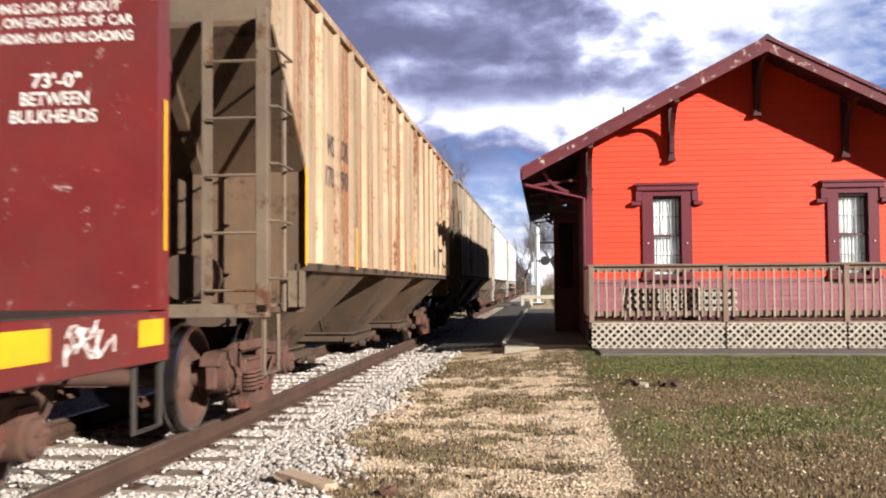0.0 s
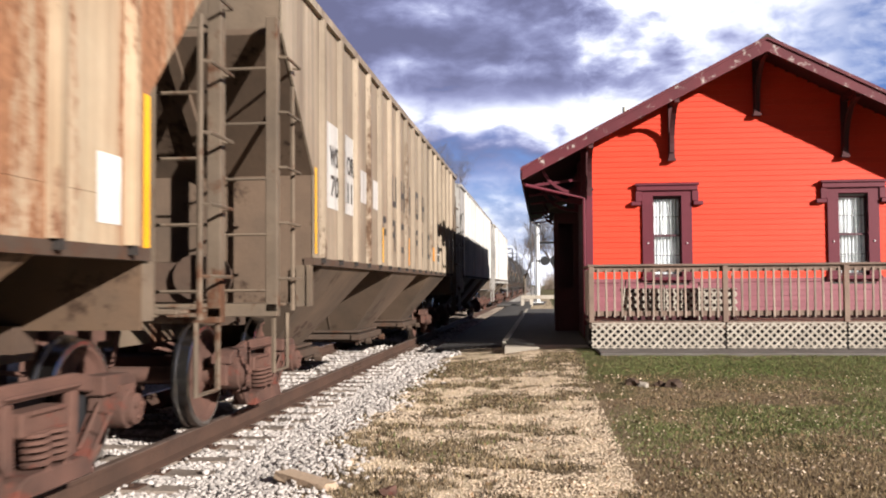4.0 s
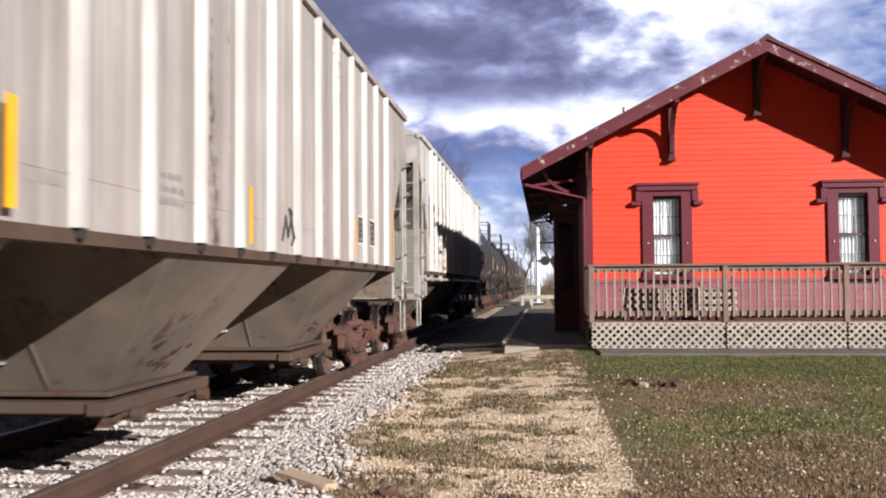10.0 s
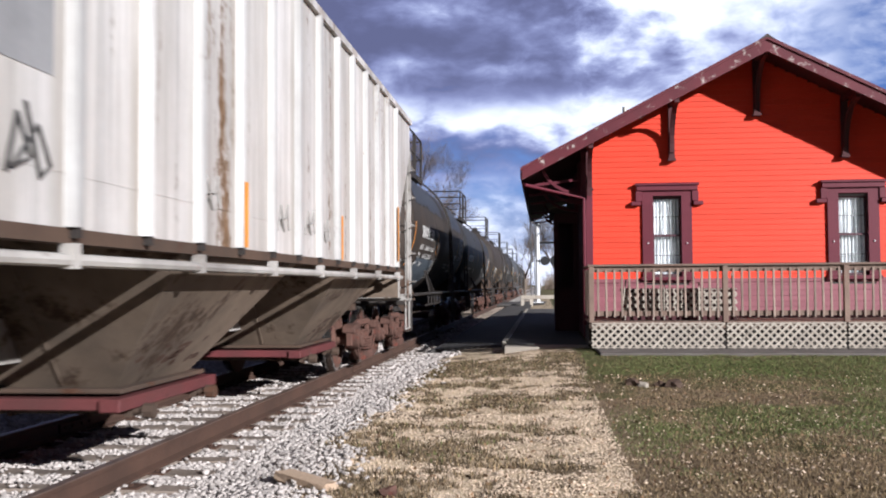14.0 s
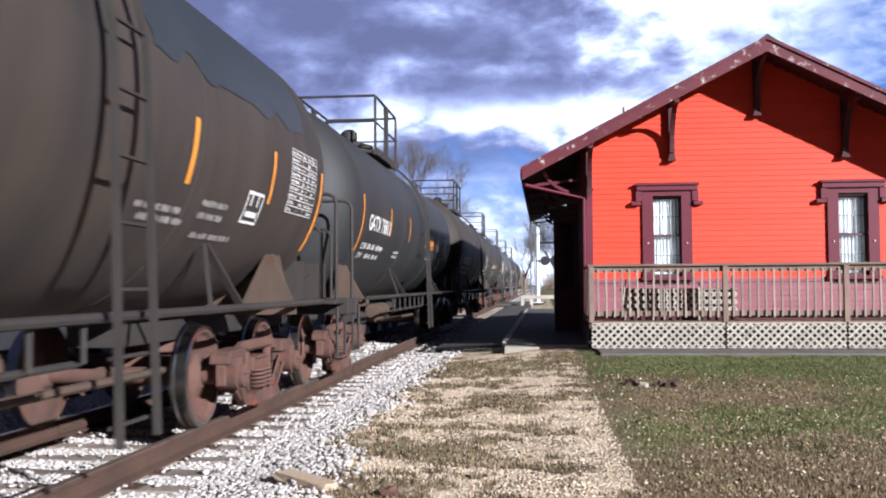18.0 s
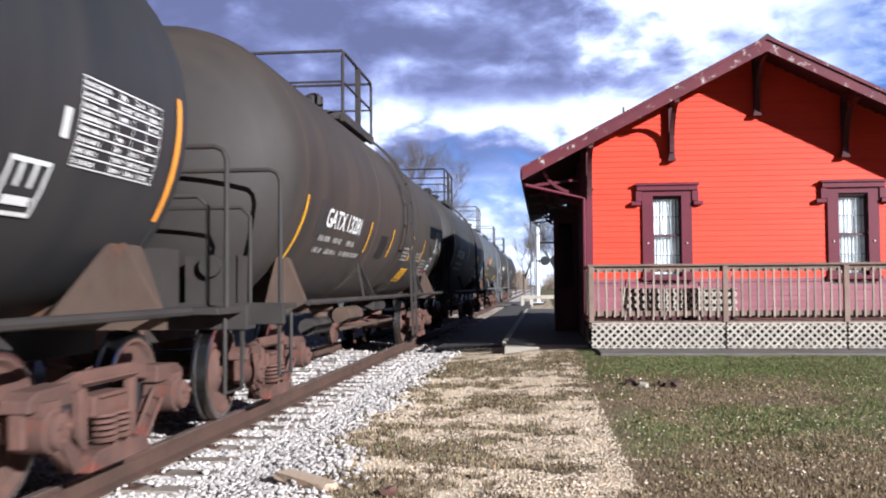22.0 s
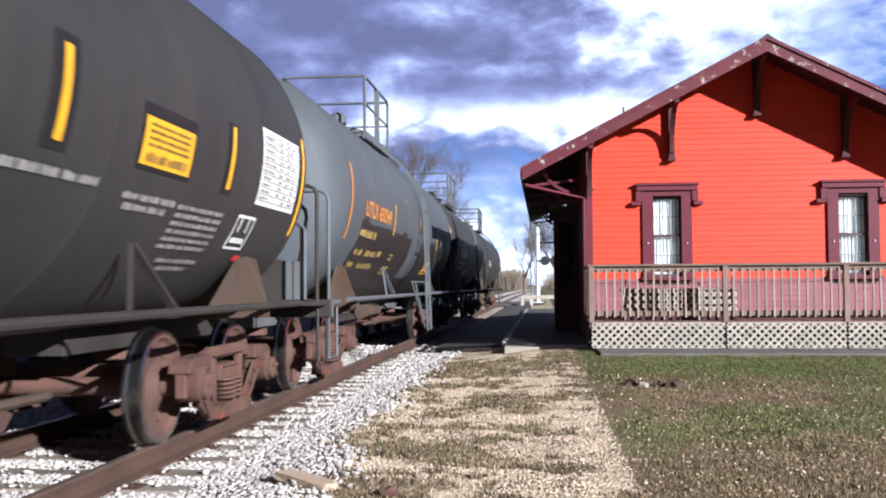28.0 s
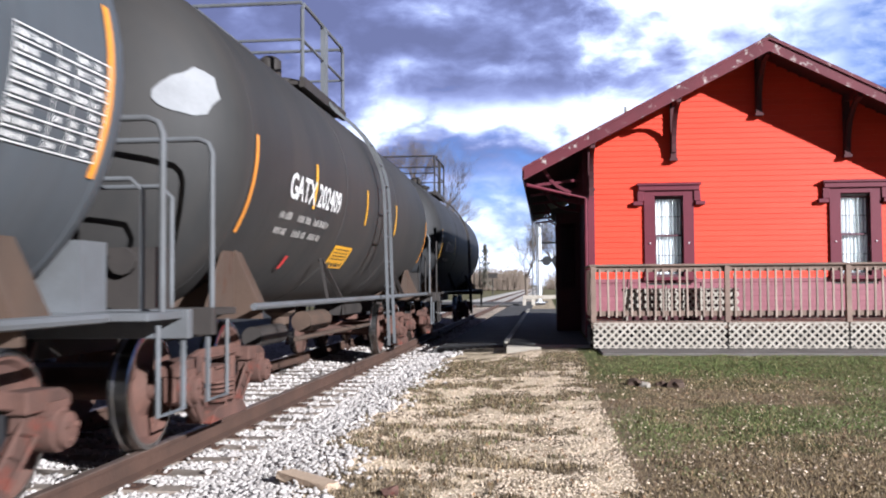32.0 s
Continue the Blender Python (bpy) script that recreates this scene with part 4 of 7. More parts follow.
def make_clapboards():
    """Overlapping boards on the gable, cut at the windows and by the roof slope."""
    z, step_z, cache = 0.58, 0.105, {}
    while z < RIDGE_Z - 0.22:
        top = min(z + step_z, RIDGE_Z - 0.2)
        wine = z < 1.30
        half = min((GX1 - GX0) / 2 - 0.11, (RIDGE_Z - 0.10 - (z + step_z * 0.5)) / PITCH)
        spans = [(RIDGE_X - half, RIDGE_X + half)]
        for cx, z0, z1 in WINDOWS:
            if top > 1.25 and z < 3.0:
                cut = []
                for a, b in spans:
                    if a < cx - 0.40 and b > cx + 0.40:
                        cut += [(a, cx - 0.40), (cx + 0.40, b)]
                    else:
                        cut.append((a, b))
                spans = cut
        for a, b in spans:
            if b - a < 0.1:
                continue
            w = round(b - a, 3)
            sl = 0.0 if z < roof_z(GX0) - 0.5 else step_z / PITCH
            key = (w, wine, sl > 0)
            if key not in cache:
                bm = B()
                w2 = w / 2
                # a wedge: thick at its lower edge
                v = [bm.verts.new(p) for p in ((-w2, 0, 0), (w2, 0, 0), (w2, -0.021, 0), (-w2, -0.021, 0), (-w2, 0, step_z), (w2, 0, step_z), (w2, -0.008, step_z), (-w2, -0.008, step_z))]
                for q in ((0, 1, 2, 3), (4, 7, 6, 5), (3, 2, 6, 7), (0, 4, 5, 1), (0, 3, 7, 4), (1, 5, 6, 2)):
                    bm.faces.new([v[i] for i in q])
                cache[key] = mesh_of("clapboard", bm, "wine_board" if wine else "red_board")
            shared("clapboard", cache[key], depot, pose((a + b) / 2, WALL_Y + 0.018, z))
        z += step_z


make_clapboards()


def make_roof():
    for s, name in ((-1, "left"), (1, "right")):
        ex = RIDGE_X + s * 4.5
        ez = RIDGE_Z - PITCH * 4.5
        bm = B()
        prism(bm, [(RIDGE_X, RIDGE_Z - 0.07), (RIDGE_X, RIDGE_Z), (ex, ez), (ex, ez - 0.07)], "y", RAKE_Y + 0.02, ROOF_Y1)
        part("roof_slope", bm, "shingle", depot, "dark brown shingled roof slope")
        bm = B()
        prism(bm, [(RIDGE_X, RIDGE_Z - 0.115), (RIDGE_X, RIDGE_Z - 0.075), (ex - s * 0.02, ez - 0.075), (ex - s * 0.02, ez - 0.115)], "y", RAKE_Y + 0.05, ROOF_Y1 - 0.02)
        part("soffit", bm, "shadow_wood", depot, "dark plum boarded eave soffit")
        bm = B()
        prism(bm, [(RIDGE_X, RIDGE_Z - 0.27), (RIDGE_X, RIDGE_Z - 0.03), (ex, ez - 0.03), (ex, ez - 0.235)], "y", RAKE_Y - 0.03, RAKE_Y + 0.015)
        part("barge_board", bm, "rake_paint", depot, "chipped plum barge board")
        bm = B()
        prism(bm, [(RIDGE_X, RIDGE_Z - 0.055), (RIDGE_X, RIDGE_Z + 0.012), (ex + s * 0.03, ez - 0.003), (ex + s * 0.03, ez - 0.07)], "y", RAKE_Y - 0.065, RAKE_Y + 0.018)
        part("rake_moulding", bm, "rake_paint", depot, "chipped plum rake moulding")
        bm = B()
        box(bm, *sorted((ex, ex + s * 0.03)), RAKE_Y + 0.02, ROOF_Y1, ez - 0.20, ez - 0.01)
        part("fascia", bm, "plum", depot)
        # courses of shingles showing as steps
        run = math.hypot(4.5, 4.5 * PITCH)
        bm = B()
        for i in range(26):
            a, b = i / 26, (i + 1) / 26
            p = [(RIDGE_X + s * 4.5 * a, RIDGE_Z - PITCH * 4.5 * a + 0.004), (RIDGE_X + s * 4.5 * b, RIDGE_Z - PITCH * 4.5 * b + 0.016), (RIDGE_X + s * 4.5 * b, RIDGE_Z - PITCH * 4.5 * b + 0.002)]
            prism(bm, p, "y", RAKE_Y - 0.06, ROOF_Y1)
        part("shingle_courses", bm, "shingle", depot)
    bm = B()
    prism(bm, [(RIDGE_X - 0.16, RIDGE_Z - 0.07), (RIDGE_X, RIDGE_Z + 0.045), (RIDGE_X + 0.16, RIDGE_Z - 0.07), (RIDGE_X, RIDGE_Z - 0.02)], "y", RAKE_Y - 0.07, ROOF_Y1)
    part("ridge_cap", bm, "shingle", depot)
    bm = B()
    pipe(bm, [(1.90, 22.0, roof_z(1.9) - 0.1), (1.90, 22.0, 5.30)], 0.055, 10)
    part("vent_pipe", bm, "pvc", depot, "pale roof vent pipe", soft=40)


make_roof()


def make_trim():
    for x0, x1 in ((GX0 - 0.02, GX0 + 0.115), (GX1 - 0.115, GX1 + 0.02)):
        bm = B()
        box(bm, x0, x1, WALL_Y - 0.03, WALL_Y + 0.022, 0.56, roof_z(x0 if x0 < 4 else x1) - 0.13)
        part("corner_board", bm, "plum", depot, bevel=0.004)
    bm = B()
    box(bm, GX0 + 0.12, GX1 - 0.12, WALL_Y - 0.024, WALL_Y - 0.002, 1.26, 1.335)
    part("water_table", bm, "wine_board", depot)
    # gable brackets: post, arm and a curved brace
    for x in (GX0 + 0.05, 2.50, RIDGE_X, 5.74, GX1 - 0.05):
        top = roof_z(x) - 0.13
        bm = B()
        low = top - 1.12 if x not in (GX0 + 0.05, GX1 - 0.05) else top - 0.85
        box(bm, x - 0.055, x + 0.055, WALL_Y - 0.13, WALL_Y - 0.012, low, top)
        box(bm, x - 0.075, x + 0.075, WALL_Y - 0.15, WALL_Y - 0.012, low - 0.05, low)
        box(bm, x - 0.05, x + 0.05, RAKE_Y + 0.03, WALL_Y - 0.131, top - 0.11, top)
        arc = [(RAKE_Y + 0.06 + 0.80 * math.sin(a), top - 0.15 - 0.86 * (1 - math.cos(a))) for a in (math.pi / 2 * i / 8 for i in range(9))]
        for (ya, za), (yb, zb) in zip(arc, arc[1:]):
            beam(bm, (x, ya, za), (x, yb, zb), 0.07, 0.085, (1, 0, 0))
        part("gable_bracket", bm, "shadow_wood", depot, "dark plum bracket with a curved brace")
    # eave brackets along the track side
    for y in (18.95, 21.0, 23.2, 26.4, 28.6, 30.4):
        bm = B()
        z = roof_z(GX0) - 0.14
        box(bm, GX0 - 0.10, GX0 - 0.002, y - 0.045, y + 0.045, z - 0.95, z)
        beam(bm, (GX0 - 0.1, y, z - 0.62), (-0.30, y, 3.20), 0.05, 0.05, (0, 1, 0))
        arc = [(GX0 - 0.1 - 0.8 * math.sin(a), z - 0.9 + 0.72 * (1 - math.cos(a))) for a in (math.pi / 2 * i / 7 for i in range(8))]
        for (xa, za), (xb, zb) in zip(arc, arc[1:]):
            beam(bm, (xa, y, za), (xb, y, zb), 0.06, 0.08, (0, 1, 0))
        part("eave_bracket", bm, "plum", depot, "plum eave bracket with a curved brace")
    bm = B()
    pipe(bm, [(-0.34, 17.9, 3.12), (-0.25, 18.0, 3.1), (GX0 - 0.06, 18.72, 2.92), (GX0 - 0.06, 18.72, 0.2)], 0.035, 8)
    part("downspout", bm, "plum", depot, "plum downspout from the eave", soft=40)


make_trim()


def make_window(cx, z0, z1):
    win = new("window")
    win.parent = depot
    win["label"] = "tall sash window with plum surround and net curtain"
    y = WALL_Y
    for s in (-1, 1):
        bm = B()
        box(bm, *sorted((cx + s * 0.27, cx + s * 0.475)), y - 0.045, y + 0.03, 1.30, 3.0)
        part("casing", bm, "plum", win, bevel=0.004)
        bm = B()
        box(bm, *sorted((cx + s * 0.475, cx + s * 0.60)), y - 0.075, y + 0.01, 2.84, 3.04)
        box(bm, *sorted((cx + s * 0.50, cx + s * 0.685)), y - 0.11, y + 0.01, 2.76, 2.835)
        part("cap_ear", bm, "plum", win, bevel=0.006)
        bm = B()
        bmesh.ops.create_icosphere(bm, subdivisions=1, radius=0.018, matrix=pose(cx + s * 0.37, y - 0.055, 2.02))
        part("hook", bm, "white_post", win, "small white screen hook")
    bm = B()
    box(bm, cx - 0.475, cx + 0.475, y - 0.046, y + 0.03, 2.94, 3.10)
    box(bm, cx - 0.58, cx + 0.58, y - 0.10, y + 0.02, 3.045, 3.14)
    box(bm, cx - 0.61, cx + 0.61, y - 0.135, y + 0.02, 3.142, 3.185)
    part("cap", bm, "plum", win, bevel=0.006)
    bm = B()
    box(bm, cx - 0.50, cx + 0.50, y - 0.10, y + 0.05, 1.30, 1.37)
    part("sill", bm, "plum", win, bevel=0.006)
    mid = (z0 + z1) / 2 + 0.02
    for za, zb, yy in ((z0, mid + 0.02, y + 0.05), (mid - 0.02, z1, y + 0.085)):
        bm = B()
        for s in (-1, 1):
            box(bm, *sorted((cx + s * 0.235, cx + s * 0.27)), yy, yy + 0.03, za, zb)
        box(bm, cx - 0.235, cx + 0.235, yy, yy + 0.03, za, za + 0.04)
        box(bm, cx - 0.235, cx + 0.235, yy, yy + 0.03, zb - 0.04, zb)
        part("sash", bm, "sash", win)
        g = B()
        box(g, cx - 0.235, cx + 0.235, yy + 0.012, yy + 0.018, za + 0.04, zb - 0.04)
        pane = part("pane", g, "glass", win)
        pane.visible_shadow = False
        bm = B()
        for k in (-0.09, 0.09):
            box(bm, cx + k - 0.009, cx + k + 0.009, yy + 0.02, yy + 0.034, za + 0.04, zb - 0.04)
        box(bm, cx - 0.235, cx + 0.235, yy + 0.02, yy + 0.033, (za + zb) / 2 - 0.009, (za + zb) / 2 + 0.009)
        part("muntin", bm, "patch_pale", win)
    # net curtain in folds, drawn aside a little
    bm = B()
    cols = [bm.verts.new((cx - 0.29 + 0.55 * i / 40, y + 0.165 + 0.018 * math.sin(i * 1.25), 0)) for i in range(41)]
    lo = [bm.verts.new((v.co.x, v.co.y, z0 - 0.1)) for v in cols]
    hi = [bm.verts.new((v.co.x, v.co.y, z1 + 0.1)) for v in cols]
    for i in range(40):
        bm.faces.new((lo[i], lo[i + 1], hi[i + 1], hi[i]))
    for v in cols:
        bm.verts.remove(v)
    part("curtain", bm, "curtain", win, "white net curtain in folds", soft=60)


for w in WINDOWS:
    make_window(*w)


DECK_Y, DECK_Z = 17.4, 0.56
# brings the deck's drawing forward, to its true depth before the wall
DECK_FIT = Matrix.Translation((0, 0, EYE_Z)) @ Matrix.Scale(0.971, 4) @ Matrix.Translation((0, 0, -EYE_Z))


def make_deck():
    deck = tagged(new("deck"), "weathered wooden deck with railing and lattice skirt", "deck")
    deck.matrix_basis = DECK_FIT
    x0, x1 = 0.82, 9.4
    # floor boards
    k = 0
    y = DECK_Y - 0.02
    bm = B()
    box(bm, x0, x1, 0, 0.135, 0, 0.035)
    board = mesh_of("deck_board", bm, "deck_wood", bevel=0.004)
    while y < WALL_Y + 0.36:
        shared("deck_board", board, deck, pose(0, y, DECK_Z - 0.035))
        y += 0.142
    bm = B()
    box(bm, x0, x1, DECK_Y, DECK_Y + 0.04, DECK_Z - 0.12, DECK_Z - 0.036)
    part("rim_joist", bm, "deck_wood", deck)
    bm = B()
    box(bm, x0 - 0.03, x1, DECK_Y - 0.06, DECK_Y + 0.09, 1.55, 1.59)
    box(bm, x0 - 0.03, x0 + 0.09, DECK_Y + 0.092, WALL_Y + 0.48, 1.55, 1.59)
    part("handrail", bm, "deck_wood", deck, bevel=0.006)
    bm = B()
    box(bm, x0, x1, DECK_Y + 0.0, DECK_Y + 0.04, 1.45, 1.549)
    part("top_rail", bm, "deck_wood", deck)
    bm = B()
    box(bm, x0, x1, DECK_Y + 0.0, DECK_Y + 0.04, 0.66, 0.75)
    part("bottom_rail", bm, "deck_wood", deck)
    for x in (0.86, 3.22, 5.30, 7.40, 9.3):
        bm = B()
        box(bm, x - 0.045, x + 0.045, DECK_Y - 0.05, DECK_Y + 0.045, 0.54, 1.549)
        part("post", bm, "deck_wood", deck, bevel=0.005)
    bm = B()
    box(bm, -0.018, 0.018, -0.034, 0.0, 0, 0.86)
    bal = mesh_of("baluster", bm, "baluster_wood", bevel=0.004)
    rng = random.Random(8)
    i = 0
    x = 0.985
    while x < 9.3:
        if all(abs(x - p) > 0.07 for p in (3.22, 5.30, 7.40)):
            shared("baluster", bal, deck, pose(x + rng.uniform(-0.006, 0.006), DECK_Y - 0.001, 0.64 + rng.uniform(-0.012, 0.012), 0, rng.uniform(-0.6, 0.6), 0))
        x += 0.140
    y = DECK_Y + 0.2
    while y < WALL_Y + 0.4:
        shared("baluster", bal, deck, pose(x0 - 0.005, y, 0.64, 0, 0, 90))
        y += 0.14
    # lattice skirt in three panels
    for a, b in ((0.86, 3.20), (3.24, 5.28), (5.32, 7.38), (7.42, 9.30)):
        lattice(deck, a, b, 0.085, 0.535, DECK_Y - 0.03, 0.138, "lattice_panel")
    # dark box added behind the lattice, standing in for shade under the deck
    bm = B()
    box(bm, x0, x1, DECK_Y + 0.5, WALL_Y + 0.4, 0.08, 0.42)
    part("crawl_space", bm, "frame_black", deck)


def lattice(owner, a, b, z0, z1, y, pitch, name):
    """A framed panel of crossed slats, each clipped to the frame."""
    bm = B()
    box(bm, a, b, y - 0.004, y + 0.016, z1 - 0.018, z1)
    box(bm, a, b, y - 0.004, y + 0.016, z0, z0 + 0.012)
    panel = part(name, bm, "lattice", owner)
    h = z1 - z0
    cache = {}
    for s in (-1, 1):
        x = a - h
        while x < b + h:
            u0, w0, u1, w1 = (x, z0, x + h, z1) if s > 0 else (x + h, z0, x, z1)
            # clip to the panel's ends
            def cut(u, w, uo, wo):
                for lim, sign in ((a, 1), (b, -1)):
                    if (u - lim) * sign < 0:
                        t = (lim - u) / (uo - u) if uo != u else 0
                        u, w = lim, w + (wo - w) * t
                return u, w
            if max(u0, u1) > a + 0.02 and min(u0, u1) < b - 0.02:
                p, q = cut(u0, w0, u1, w1), cut(u1, w1, u0, w0)
                length = math.hypot(q[0] - p[0], q[1] - p[1])
                if length > 0.05:
                    key = (round(length, 2), s)
                    if key not in cache:
                        bm = B()
                        box(bm, -length / 2, length / 2, -0.0035, 0.0035, -0.0185, 0.0185)
                        cache[key] = mesh_of("slat", bm, "lattice")
                    shared("slat", cache[key], panel, Matrix.Translation(((p[0] + q[0]) / 2, y + (0.0 if s > 0 else 0.008), (p[1] + q[1]) / 2)) @ Matrix.Rotation(-math.atan2(q[1] - p[1], q[0] - p[0]), 4, "Y"))
            x += pitch


make_deck()


def make_planter():
    box_thing = tagged(new("planter"), "pale lattice planter box standing on the deck", "planter")
    box_thing.matrix_basis = DECK_FIT
    bm = B()
    box(bm, 1.44, 3.54, 17.98, 18.36, DECK_Z, 0.66)
    box(bm, 1.44, 3.54, 17.98, 18.36, 1.10, 1.15)
    box(bm, 1.47, 3.51, 18.01, 18.34, 0.661, 1.099)
    # box coloured dark: the shade between the slats is put into its boards
    part("box", bm, "shadow_wood", box_thing)
    lattice(box_thing, 1.46, 3.53, 0.66, 1.14, 17.955, 0.136, "lattice_front")
    for x, h, lean in ((1.50, 1.42, 6), (1.42, 1.34, 8), (2.02, 1.30, 0), (2.22, 1.24, 0), (2.85, 1.26, 0), (3.36, 1.26, 0), (3.50, 1.42, -4)):
        bm = B()
        box(bm, -0.011, 0.011, -0.012, 0.012, 0, h - DECK_Z)
        part("stake", bm, "lattice", box_thing, at=pose(x, 17.93, DECK_Z, 0, lean, 0))


make_planter()


# ---- street crossing and distance ----
def make_signal(x, y):
    sig = tagged(new("crossing_signal"), "white crossing signal mast with black flashing lights", "crossing signal")
    bm = B()
    pipe(bm, [(x, y, -0.1), (x, y, 5.2)], 0.13, 10)
    box(bm, x - 0.35, x + 0.35, y - 0.35, y + 0.35, -0.1, 0.15)
    part("mast", bm, "white_post", sig, soft=40)
    bm = B()
    pipe(bm, [(x - 0.1, y - 0.1, 2.75), (x + 1.25, y - 0.1, 2.75)], 0.05, 6)
    pipe(bm, [(x, y, 3.9), (x + 2.3, y - 0.1, 3.9)], 0.07, 6)
    part("arm", bm, "signal_black", sig)
    for k in (0.45, 1.05):
        bm = B()
        lathe(bm, [(y - 0.22, 0.30), (y - 0.18, 0.30), (y - 0.1, 0.16)], "y", 16, (x + k, 0, 2.75))
        part("light", bm, "signal_black", sig, "round black light hood", soft=40)
    for s in (-1, 1):
        bm = B()
        beam(bm, (x + 0.4 - 0.55, y - 0.15 - 0.01 * s, 4.75 - 0.55 * s), (x + 0.4 + 0.55, y - 0.15 - 0.01 * s, 4.75 + 0.55 * s), 0.03, 0.22, (0, 1, 0))
        part("crossbuck_board", bm, "frame_grey", sig, "grey back of a crossbuck board")


make_signal(-0.35, 60.5)


def make_far_things():
    mast = tagged(new("lattice_mast"), "slim dark lattice mast beside the crossing", "mast")
    bm = B()
    for sx, sy in ((-0.14, -0.14), (0.14, -0.14), (-0.14, 0.14), (0.14, 0.14)):
        pipe(bm, [(-0.72 + sx, 66 + sy, -0.1), (-0.72 + sx, 66 + sy, 6.0)], 0.035, 5)
    part("leg", bm, "frame_grey", mast)
    bm = B()
    for i in range(16):
        s = 1 if i % 2 else -1
        pipe(bm, [(-0.72 - 0.14 * s, 65.86, 0.1 + i * 0.36), (-0.72 + 0.14 * s, 65.86, 0.46 + i * 0.36)], 0.02, 4)
    part("lacing", bm, "frame_grey", mast)
    bar_thing = tagged(new("barrier"), "low white concrete barrier beside the street", "barrier")
    bm = B()
    box(bm, -1.40, 1.6, 59.0, 59.22, 0.36, 0.60)
    part("rail", bm, "lattice", bar_thing, bevel=0.02)
    for x in (-1.30, -0.75, 1.2):
        bm = B()
        box(bm, x - 0.10, x + 0.10, 59.02, 59.20, -0.1, 0.359)
        part("leg", bm, "lattice", bar_thing)
    sign = tagged(new("trackside_sign"), "small dark sign on a post beside the far track", "sign")
    bm = B()
    pipe(bm, [(-7.7, 140, -0.3), (-7.7, 140, 3.0)], 0.08, 6)
    part("post", bm, "frame_black", sign)
    bm = B()
    box(bm, -8.4, -7.0, 139.9, 139.96, 2.3, 3.0)
    part("board", bm, "frame_black", sign)


make_far_things()


def branch(verts, faces, p, d, length, r, depth, rng, spread, up):
    """Adds a tapering limb of three-sided pieces and its twigs."""
    segs = 3
    ring = None
    for s in range(segs + 1):
        rr = r * (1 - 0.55 * s / segs)
        side = d.orthogonal().normalized()
        o = d.cross(side)
        i = len(verts)
        for j in range(3):
            a = 2.0944 * j
            verts.append(tuple(p + (side * math.cos(a) + o * math.sin(a)) * rr))
        if ring is not None:
            for j in range(3):
                faces.append((ring + j, ring + (j + 1) % 3, i + (j + 1) % 3, i + j))
        ring = i
        if s < segs:
            d = (d + Vector((rng.gauss(0, 0.12), rng.gauss(0, 0.12), rng.gauss(0.02, 0.08)))).normalized()
            p = p + d * length / segs
            if depth > 0 and s >= 1 - (depth < 2):
                for _ in range(rng.choice((1, 2, 2))):
                    nd = (d + Vector((rng.gauss(0, spread), rng.gauss(0, spread), rng.gauss(up, 0.25)))).normalized()
                    branch(verts, faces, p, nd, length * rng.uniform(0.5, 0.72), rr * 0.55, depth - 1, rng, spread, up)
    if depth > 0:
        for _ in range(2):
            nd = (d + Vector((rng.gauss(0, spread * 0.7), rng.gauss(0, spread * 0.7), rng.gauss(up, 0.2)))).normalized()
            branch(verts, faces, p, nd, length * 0.62, r * 0.4, depth - 1, rng, spread, up)


def mesh_from(name, verts, faces, mat):
    me = bpy.data.meshes.new(name)
    me.from_pydata(verts, [], faces)
    me.materials.append(MAT[mat])
    return me


def bare_tree(x, y, height, seed, label="bare winter tree with thin grey twigs", depth=4):
    rng = random.Random(seed)
    tree = tagged(new("tree"), label, "tree")
    tree.matrix_basis = pose(x, y, ground_z(x, y) - 0.1)
    bm = B()
    pipe(bm, [(0, 0, 0), (0.05 * rng.uniform(-1, 1), 0, height * 0.18), (0.1 * rng.uniform(-1, 1), 0.1, height * 0.34)], height * 0.022, 8)
    part("trunk", bm, "bark", tree, soft=60)
    verts, faces = [], []
    for _ in range(5):
        branch(verts, faces, Vector((0, 0, height * rng.uniform(0.22, 0.33))), Vector((rng.gauss(0, 0.45), rng.gauss(0, 0.45), 1)).normalized(), height * 0.30, height * 0.010, depth, rng, 0.42, 0.18)
    crown = new("crown", mesh_from("crown", verts, faces, "twig"))
    crown.parent = tree
    return tree


def conifer(x, y, height, seed, label):
    rng = random.Random(seed)
    tree = tagged(new("tree"), label, "tree")
    tree.matrix_basis = pose(x, y, ground_z(x, y) - 0.1)
    bm = B()
    pipe(bm, [(0, 0, 0), (0.1, 0, height * 0.5), (0, 0.05, height * 0.98)], height * 0.012, 7)
    part("trunk", bm, "bark", tree, soft=60)
    verts, faces = [], []
    for _ in range(1900):
        u = rng.random() ** 0.9
        z = height * (0.12 + 0.88 * u)
        reach = height * 0.21 * (1 - u) ** 0.65 * (0.55 + 0.45 * math.sin(u * 46)) + 0.15
        a = rng.uniform(0, 6.283)
        r = reach * rng.uniform(0.25, 1.0)
        p = Vector((math.cos(a) * r, math.sin(a) * r, z - r * 0.25))
        s = height * 0.022 * rng.uniform(0.5, 1.2)
        i = len(verts)
        t = Vector((-math.sin(a), math.cos(a), 0))
        o = Vector((math.cos(a), math.sin(a), -0.3))
        verts += [tuple(p - t * s * 0.5), tuple(p + t * s * 0.5), tuple(p + o * s * 1.3 + Vector((0, 0, rng.uniform(-0.5, 0.5) * s))), tuple(p + Vector((0, 0, s * 0.5)))]
        faces += [(i, i + 1, i + 2), (i, i + 2, i + 3)]
    crown = new("crown", mesh_from("crown", verts, faces, "needle"))
    crown.parent = tree
    return tree


